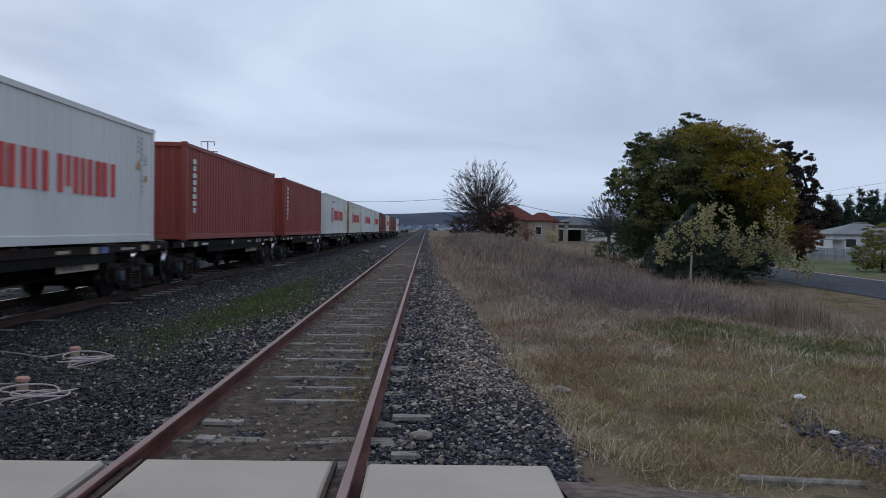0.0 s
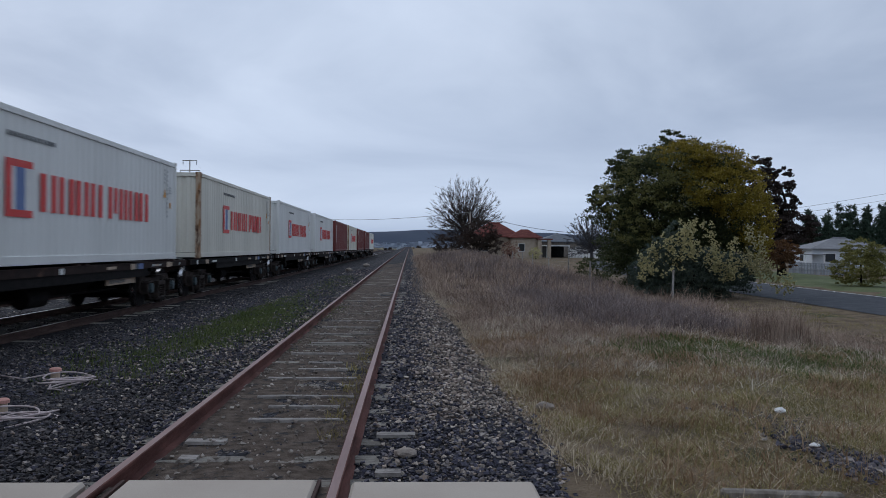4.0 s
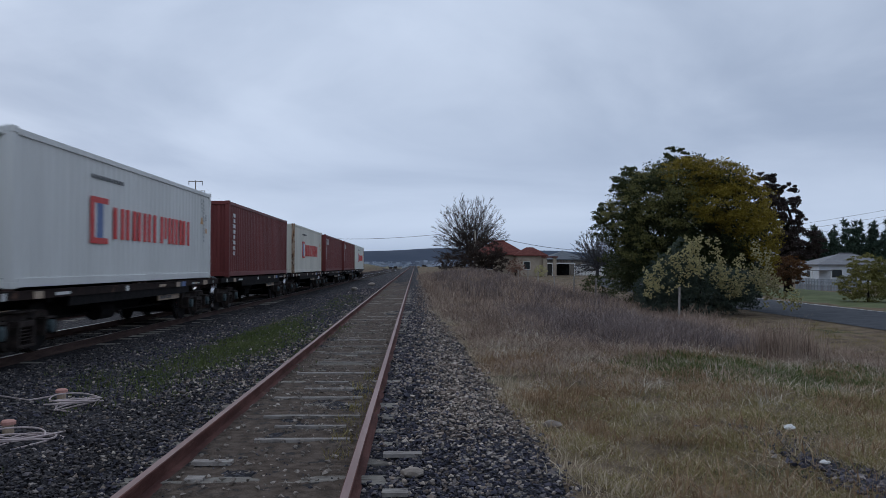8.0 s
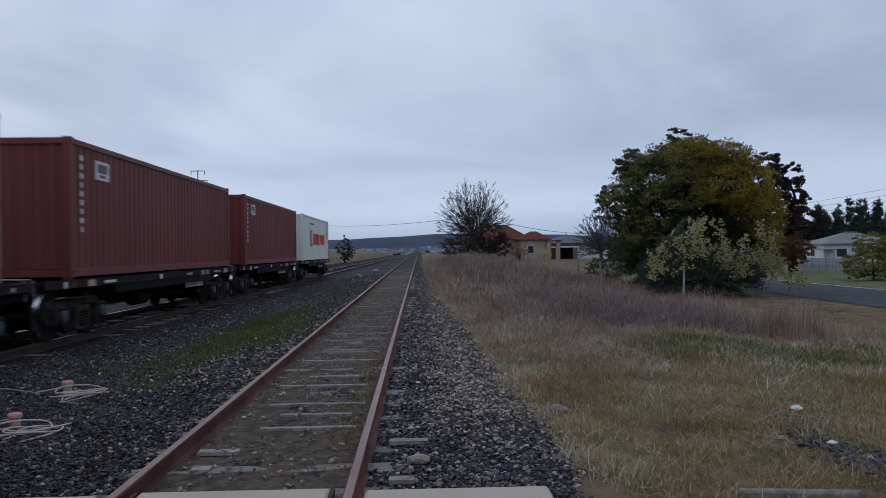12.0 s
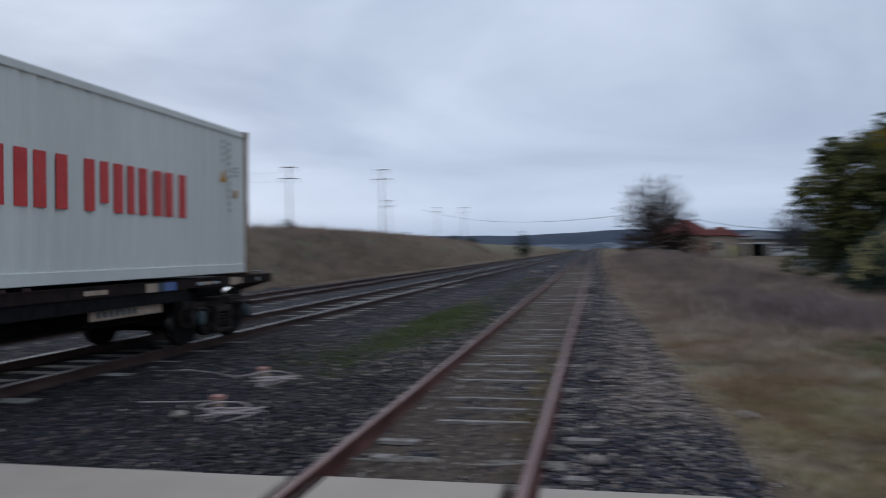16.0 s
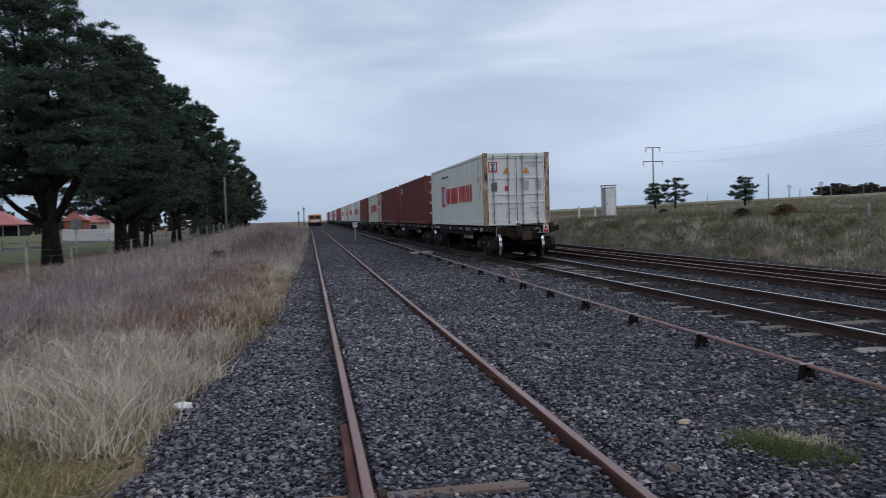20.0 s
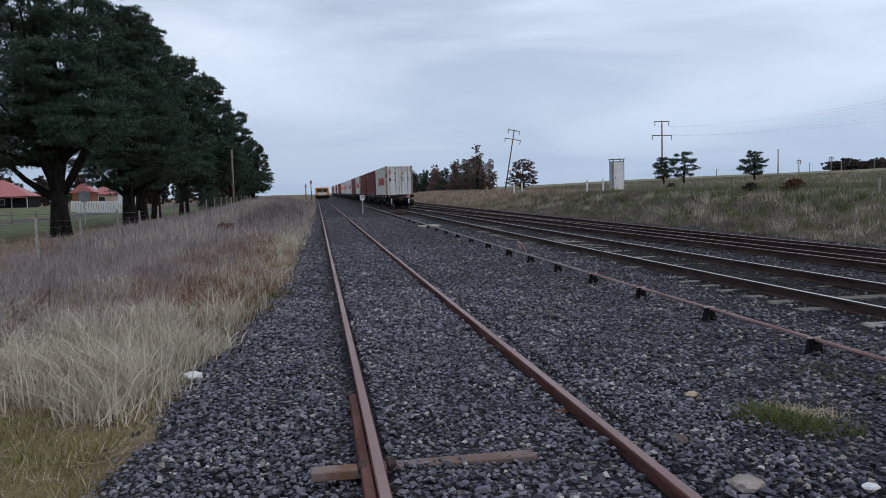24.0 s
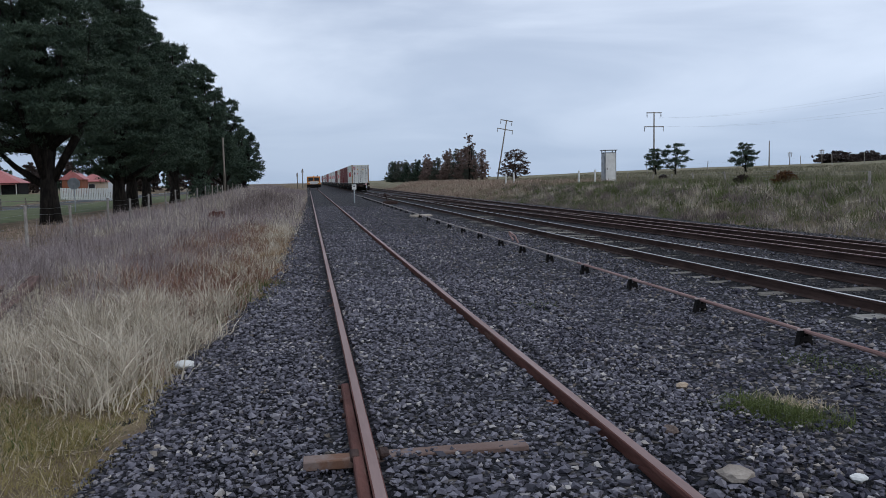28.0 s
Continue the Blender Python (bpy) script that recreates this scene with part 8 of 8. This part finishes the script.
def crossing_sign():
    x, y = -22.7, 10.3
    t = thing("crossing_sign", "back of a large road sign with smaller plates below", "road sign", at=pose(x, y, float(ground_z(x, y)) - 0.1, 0, 0, 4))
    part("post", tubed([(0, 0, 0), (0, 0, 4.2)], 0.05, 8), M_GALV, t)
    b = part("board", boxed(-0.012, 0.012, -0.55, 0.55, 2.65, 3.85, bevel=0.004), M_GALV, t, "plain grey board back")
    for z in (2.7, 3.22, 3.76):
        part("rib", boxed(0.014, 0.05, -0.55, 0.55, z, z + 0.06), M_STEELGREY, b)
    for z in (1.55, 2.1):
        part("plate", boxed(-0.012, 0.012, -0.20, 0.20, z, z + 0.45, bevel=0.004), M_STEELGREY, t)


crossing_sign()


def stop_sign(x, y):
    t = thing("stop_sign", "grey back of an octagonal road sign on a post", "road sign", at=pose(x, y, float(ground_z(x, y)) - 0.1))
    part("post", tubed([(0, 0, 0), (0, 0, 2.5)], 0.035, 8), M_GALV, t)
    part("board", prismed([(0.45 * math.cos(a), 2.15 + 0.45 * math.sin(a)) for a in [math.pi / 8 + k * math.pi / 4 for k in range(8)]], 0.04, 0.055, "y"), M_STEELGREY, t)


stop_sign(16.4, -60)


def marker_board():
    y = -62
    t = thing("shunting_board", "small white lineside board on a thin post", "sign", at=pose(-3.7, y, float(bed_z(np.array(-3.7), np.array(y)))))
    part("post", tubed([(0, 0, -0.05), (0, 0, 1.3)], 0.045, 8), M_GALV, t)
    b = part("board", boxed(-0.17, 0.17, 0.05, 0.07, 1.05, 1.45, bevel=0.004), M_TRIM, t)
    part("bar", boxed(-0.08, 0.08, 0.07, 0.074, 1.26, 1.36), M_DKMARK, b)
    x = -5.9
    t = thing("point_machine", "dark hand points lever beside the line", "points lever", at=pose(x, -56, float(bed_z(np.array(x), np.array(-56.0)))))
    part("base", boxed(-0.5, 0.5, -0.3, 0.3, 0, 0.22, bevel=0.03), M_RAILDARK, t)
    part("lever", tubed([(0.2, 0, 0.2), (0.35, 0.1, 0.75)], 0.03, 7), M_RAILDARK, t)
    part("weight", tubed([(0.30, 0.05, 0.62), (0.42, 0.12, 0.70)], 0.12, 10), M_RAILDARK, t)


marker_board()


def point_rodding():
    """Rodding on low stools alongside the main line, ending in a crank by the crossing."""
    t = thing("point_rodding", "pinkish rusted signal rod on low dark stools", "point rodding", kind="structure")
    zr = -0.015
    ys = [-2.2, -30, -62, -98]
    for a, b, m in ((-1.9, -13, M_RODRED), (-13, -30, M_RODGREY), (-30, -98, M_RODGREY)):
        bm = tubed([(-4.92 - 0.008 * (-a - 1.9) * 0.6, a, zr + float(main_z(a))), (-4.92 - 0.008 * (-b - 1.9) * 0.6, b, zr + float(main_z(b)))], 0.021, 8)
        part("rod", bm, m, t)
    y = -4.02
    sm = bmesh.new()
    for s in (-1, 1):
        prism(sm, [(-0.13, -0.24), (-0.05, -0.24), (-0.03, -0.05), (-0.03, 0.05), (-0.075, 0.05)] if s < 0 else [(0.05, -0.24), (0.13, -0.24), (0.075, 0.05), (0.03, 0.05), (0.03, -0.05)], -0.05, 0.05, "y")
    box(sm, -0.09, 0.09, -0.055, 0.055, -0.10, -0.03, bevel=0.008)
    tube(sm, [(-0.07, 0, 0.062), (0.07, 0, 0.062)], 0.018, 8)
    sm = mesh_of(sm, M_DARKFRAME)
    tp = mesh_of(boxed(-0.10, 0.10, -0.02, 0.02, 0.045, 0.075, bevel=0.006), M_PVC)
    for k in range(30):
        x = -4.92 - 0.0048 * (-y - 1.9)
        s = part("stool", sm, None, t, at=pose(x, y, float(main_z(y)) - 0.045) @ Matrix.Diagonal((0.7, 0.7, 0.74, 1)))
        part("roller", tp, None, s)
        y -= 2.15 if k < 7 else 2.6
    bm = bmesh.new()
    tube(bm, [(-4.92, -17.0, 0.06), (-4.85, -17.05, 0.22), (-4.78, -17.3, 0.30), (-4.86, -17.6, 0.24), (-4.9, -17.4, 0.10)], 0.022, 7)
    part("joint_strap", bm, M_RODRED, t)
    # timber and crank at the near end
    part("crank_timber", boxed(-5.05, -3.85, -1.62, -1.32, -0.20, -0.07, bevel=0.02), M_SLEEPER, t)
    part("crank_timber", boxed(-4.95, -4.70, -3.6, -1.5, -0.20, -0.08, bevel=0.02), M_SLEEPER, t)
    bm = bmesh.new()
    prism(bm, [(-4.95, -1.9), (-4.85, -1.95), (-4.45, -1.55), (-4.05, -1.5), (-4.05, -1.38), (-4.5, -1.36), (-4.9, -1.7)], -0.03, 0.0, "z")
    tube(bm, [(-4.5, -1.5, -0.07), (-4.5, -1.5, 0.05)], 0.06, 10)
    part("crank", bm, M_GALV, t, "pale greasy crank plates")
    bm = bmesh.new()
    for k in range(5):
        box(bm, -4.98 + 0.03 * k, -4.72 + 0.03 * k, -2.9 + 0.32 * k, -2.74 + 0.32 * k, -0.075, -0.04, bevel=0.008)
    part("rod_plates", bm, M_GALV, t)


point_rodding()


def cable_coil(x, y, label, loose):
    z = float(bed_z(np.array(x), np.array(y))) + 0.03
    t = thing("cable_coil", label, "cable", "coiled cables on the ballast", at=pose(x, y, z))
    rnd = random.Random(int(y * 10))
    for k in range(5):
        cx, cy = rnd.uniform(-0.06, 0.06) + 0.40, rnd.uniform(-0.10, 0.10) - 0.46
        rx, ry, tw = rnd.uniform(0.16, 0.32), rnd.uniform(0.22, 0.42), rnd.uniform(-0.9, 0.9)
        pts = []
        for a in np.linspace(0, 2 * math.pi, 25):
            u, v = rx * (1 + 0.18 * math.sin(2 * a + k)) * math.cos(a), ry * (1 + 0.15 * math.sin(3 * a + 2 * k)) * math.sin(a)
            pts.append((cx + u * math.cos(tw) - v * math.sin(tw), cy + u * math.sin(tw) + v * math.cos(tw), 0.03 + 0.022 * k + 0.035 * math.sin(a + k)))
        part("cable_loop", tubed(pts, 0.009, 6), M_PVC, t)
    part("cable_end", tubed(loose, 0.009, 6), M_PVC, t)
    b = part("junction_post", tubed([(0, 0.1, -0.05), (0, 0.1, 0.06), (0, 0.1, 0.11)], [0.055, 0.055, 0.05], 12), M_TANBOX, t)
    part("cap", tubed([(0, 0.1, 0.105), (0, 0.1, 0.135), (0, 0.1, 0.147)], [0.072, 0.072, 0.055], 14), M_CAPRED, b, "faded red cap")


cable_coil(-4.43, 9.65, "pale pink cable coiled beside a red-capped post", [(0.0, 0.1, 0.08), (-0.3, -0.1, 0.04), (-0.8, 0.25, 0.03), (-1.3, 0.45, 0.03), (-1.75, 0.35, 0.02)])
cable_coil(-4.12, 7.72, "pale pink cable in flat loops beside a red-capped post", [(0.0, 0.1, 0.08), (-0.4, 0.2, 0.04), (-1.0, 0.15, 0.03), (-1.6, 0.3, 0.02)])


def odd_stones():
    rnd = random.Random(9)
    for x, y, s, lab, m in ((3.81, 7.5, 0.075, "white lump of stone in the turf", M_TRIM), (1.48, 8.0, 0.11, "pale flat stone in the turf", M_PALE), (0.0, 5.75, 0.10, "pale square stone on the ballast", M_PALE), (3.51, 6.22, 0.05, "small white stone in the turf", M_TRIM),
                            (1.06, -6.75, 0.11, "crumpled white litter at the ballast edge", M_TRIM), (-1.86, -4.6, 0.07, "broken red brick on the ballast", M_BRICKWALL), (-2.38, -2.95, 0.11, "pale grey block of stone by the rail", M_PALE), (-2.95, -4.75, 0.06, "buff stone on the ballast", M_TANBOX), (-3.0, -2.8, 0.055, "white patch of lime on the ballast", M_TRIM), (-2.36, -3.72, 0.075, "brown flat stone by the rail", M_GRAVEL), (-3.05, 56, 0.30, "pale broken slab beside the siding", M_PALE), (-3.6, 47, 0.27, "pale broken slab on the ballast", M_PALE), (-4.25, 7.2, 0.10, "buff stone on the ballast", M_PALE)):
        bm = bmesh.new()
        bmesh.ops.create_icosphere(bm, subdivisions=2, radius=1.0)
        for v in bm.verts:
            v.co = Vector((v.co.x * rnd.uniform(0.75, 1.1), v.co.y * rnd.uniform(0.55, 0.85), v.co.z * 0.42 * rnd.uniform(0.8, 1.15))) * s
        z = float(bed_z(np.array(x), np.array(y))) if x < 1 else float(ground_z(x, y) + bumps(x, y))
        t = tagged(new("stone" if "litter" not in lab else "litter", mesh_of(bm, m)), lab, "stone" if "litter" not in lab else "litter")
        t.matrix_basis = pose(x, y, z + 0.15 * s + (0.065 if x < 1.2 else 0.03), 0, 0, rnd.uniform(0, 180))
    # slab lying flat beside the rods
    t = tagged(new("pale_slab", mesh_of(boxed(-0.45, 0.45, -0.35, 0.35, 0, 0.12, bevel=0.03), M_CONC)), "pale concrete slab lying beside the rodding", "slab")
    t.matrix_basis = pose(-5.3, -36, -0.16, 0, 0, 12)
    # spur of dark stone in the turf
    n = 1100
    u = RNG.random(n)
    x, y = 3.42 + 0.22 * u + 0.42 * u * (1 - u) + RNG.normal(0, 0.13 + 0.05 * u, n), 7.85 - 2.5 * u + RNG.normal(0, 0.14, n)
    stones("stone_spur", "streak of dark stones across the turf", x, y, ground_z(x, y) + 0.025, RNG.uniform(0.016, 0.042, n), M_STONE)
    t = tagged(new("timber_edge", mesh_of(boxed(-0.42, 0.42, -0.04, 0.04, -0.05, 0.035, bevel=0.015), M_WOOD)), "weathered timber board edging the gravel way", "board")
    t.matrix_basis = pose(2.66, 5.04, float(ground_z(2.66, 5.04)) + 0.0, 0, 0, -7)
    t = tagged(new("timber_edge", mesh_of(boxed(-0.9, 0.9, -0.06, 0.06, -0.05, 0.05, bevel=0.015), M_WOOD)), "weathered timber edging the crossing apron", "board")
    t.matrix_basis = pose(-3.9, 5.05, -0.17, 0, 0, 3)
    # steel ties and fish plate on the near rail
    tr = thing("steel_tie", "rusty flat steel tie under the siding rails", "rail tie")
    part("tie", boxed(-1.40, -0.06, -3.71, -3.59, -0.105, -0.048, bevel=0.006), M_PANEL, tr)
    part("clip", boxed(-0.56, -0.50, -3.72, -3.58, -0.07, -0.03, bevel=0.01), M_RAILDARK, tr)
    part("clip", boxed(-0.39, -0.33, -3.72, -3.58, -0.07, -0.03, bevel=0.01), M_RAILDARK, tr)
    tr = thing("check_plate", "flat rusty plate beside the siding rail", "rail plate")
    part("plate", boxed(-0.409, -0.345, -5.3, -2.9, -0.13, -0.034, bevel=0.008), M_RUST, tr)
    for y in (-5.3, -4.9, -4.5):
        part("bolt", tubed([(-0.346, y, -0.06), (-0.322, y, -0.06)], 0.018, 6), M_RAILDARK, tr)
    # stump in the verge
    bm = bmesh.new()
    for k in range(5):
        box(bm, -0.35 + 0.14 * k, -0.25 + 0.14 * k, -0.3, 0.3, 0, 0.55 + 0.08 * math.sin(3 * k), bevel=0.02)
    t = tagged(new("timber_stump", mesh_of(bm, M_RUST)), "broken reddish timber stump in the weeds", "stump")
    t.matrix_basis = pose(3.95, -36, float(ground_z(3.95, -36)) - 0.05)
    for x0, y0, z0, x1, y1, z1, w in ((3.35, -7.9, 0.05, 4.22, -12.7, 0.16, 0.09), (3.62, -8.4, -0.05, 3.95, -11.4, 0.02, 0.11), (3.9, -9.2, 0.0, 4.6, -12.2, 0.06, 0.07)):
        a, b = Vector((x0, y0, float(ground_z(x0, y0)) + 0.12 + z0)), Vector((x1, y1, float(ground_z(x1, y1)) + 0.12 + z1))
        n = (b - a).length
        bm = boxed(-w, w, -n / 2, n / 2, -0.05, 0.05, bevel=0.015)
        for v in bm.verts:
            v.co += Vector((0.02 * math.sin(5 * v.co.y), 0.06 * math.sin(40 * v.co.x), 0.0))
        t = tagged(new("broken_timber", mesh_of(bm, M_REDTIMBER)), "broken reddish-brown timber lying in the dry weeds", "timber", "broken timbers")
        t.matrix_basis = Matrix.Translation((a + b) / 2) @ (b - a).to_track_quat("Y", "Z").to_matrix().to_4x4()


odd_stones()


def track_machine():
    """A yellow maintenance machine standing far down the siding."""
    y = -150
    t = thing("track_machine", "yellow railway maintenance machine standing on the siding", "rail vehicle", at=pose(SIDE_X, y, float(side_z(y))))
    part("chassis", boxed(-1.2, 1.2, -4, 4, 0.55, 0.95, bevel=0.03), M_DARKFRAME, t)
    part("buffer_beam", boxed(-1.25, 1.25, 4.0, 4.15, 0.45, 1.0, bevel=0.02), M_DARKFRAME, t)
    cab = part("cab", boxed(-1.2, 1.2, -1.5, 3.6, 0.95, 2.42, bevel=0.06), M_YELLOW, t)
    part("windscreen", boxed(-0.95, -0.08, 3.6, 3.63, 1.65, 2.2), M_PANE, cab)
    part("windscreen", boxed(0.08, 0.95, 3.6, 3.63, 1.65, 2.2), M_PANE, cab)
    part("side_window", boxed(1.2, 1.22, 1.0, 3.0, 1.65, 2.2), M_PANE, cab)
    part("engine_hood", boxed(-1.0, 1.0, -3.8, -1.5, 0.95, 2.0, bevel=0.06), M_YELLOW, t)
    part("front_panel", boxed(-0.7, 0.7, 3.62, 3.68, 1.05, 1.55, bevel=0.01), M_MARK, cab)
    for x in (-0.85, 0.85):
        part("headlight", tubed([(x, 3.6, 1.35), (x, 3.7, 1.35)], 0.12, 12), M_TRIM, cab)
    part("beacon", tubed([(0, 2.6, 2.42), (0, 2.6, 2.58)], 0.1, 10), M_ORANGE, cab)
    part("exhaust", tubed([(-0.8, -1.0, 2.4), (-0.8, -1.0, 2.7)], 0.06, 8), M_DARKFRAME, cab)
    for yy in (-2.6, 2.6):
        part("wheelset", ME_WHEEL, None, t, at=pose(0, yy, AXLE_R))


track_machine()


# ---------- distance ----------
def distance():
    # the blue of distance haze is mixed into the hill colour
    M_HILL = surf("haze_blue_hills", (0.040, 0.055, 0.085), (0.060, 0.075, 0.105), 0.004, 1.0, 0, 0)
    M_PLAIN = surf("far_fields", (0.085, 0.090, 0.060), (0.13, 0.125, 0.085), 0.006, 1.0, 0, 0)
    xs = np.linspace(-2600, 2600, 160)
    V, F = [], []
    for i, x in enumerate(xs):
        u = x / 1000
        h = 38 + 7 * math.sin(1.7 * u + 0.6) + 5 * math.sin(4.3 * u) + 2.2 * math.sin(11 * u + 1) + 1.0 * math.sin(29 * u)
        h *= 1 - 0.72 * float(step(150, 900, x)) * 0.7
        for yy, zz in ((2300, -14), (2500, 0.45 * h), (2700, h), (3100, h * 0.9), (3300, -14)):
            V.append((x, yy, zz))
    for i in range(len(xs) - 1):
        for k in range(4):
            a = 5 * i + k
            F.append((a, a + 5, a + 6, a + 1))
    tagged(raw("backdrop", V, F, [M_HILL], smooth=True), "low wooded hills beyond the valley, haze blue in their colour", "hills", kind="structure")
    # town specks on the near slope of the hills
    rnd = random.Random(4)
    V, F = [], []
    for k in range(1100):
        x = rnd.gauss(40, 330)
        y = rnd.uniform(1500, 2350)
        z = float(ground_z(x, y)) + (max(0, y - 2300) * 0.1) - 2
        w, h = rnd.uniform(2, 6), rnd.uniform(2.5, 5.5)
        z += 12 * rnd.random()
        b = len(V)
        V += [(x - w, y, z), (x + w, y, z), (x + w, y, z + h), (x - w, y, z + h), (x - w, y + w, z), (x + w, y + w, z), (x + w, y + w, z + h), (x - w, y + w, z + h)]
        F += [(b, b + 1, b + 2, b + 3), (b + 4, b + 7, b + 6, b + 5), (b, b + 4, b + 5, b + 1), (b + 1, b + 5, b + 6, b + 2), (b + 2, b + 6, b + 7, b + 3), (b + 3, b + 7, b + 4, b)]
    # wall tones carry the same painted haze
    tagged(raw("far_town", V, F, [surf("haze_blue_town", (0.20, 0.24, 0.31), (0.36, 0.40, 0.47), 0.01, 0.9, 0, 0, vary=0.35, island=True)]), "pale roofs of a distant town, haze blue in their colour", "town", kind="stuff")


distance()


motions()
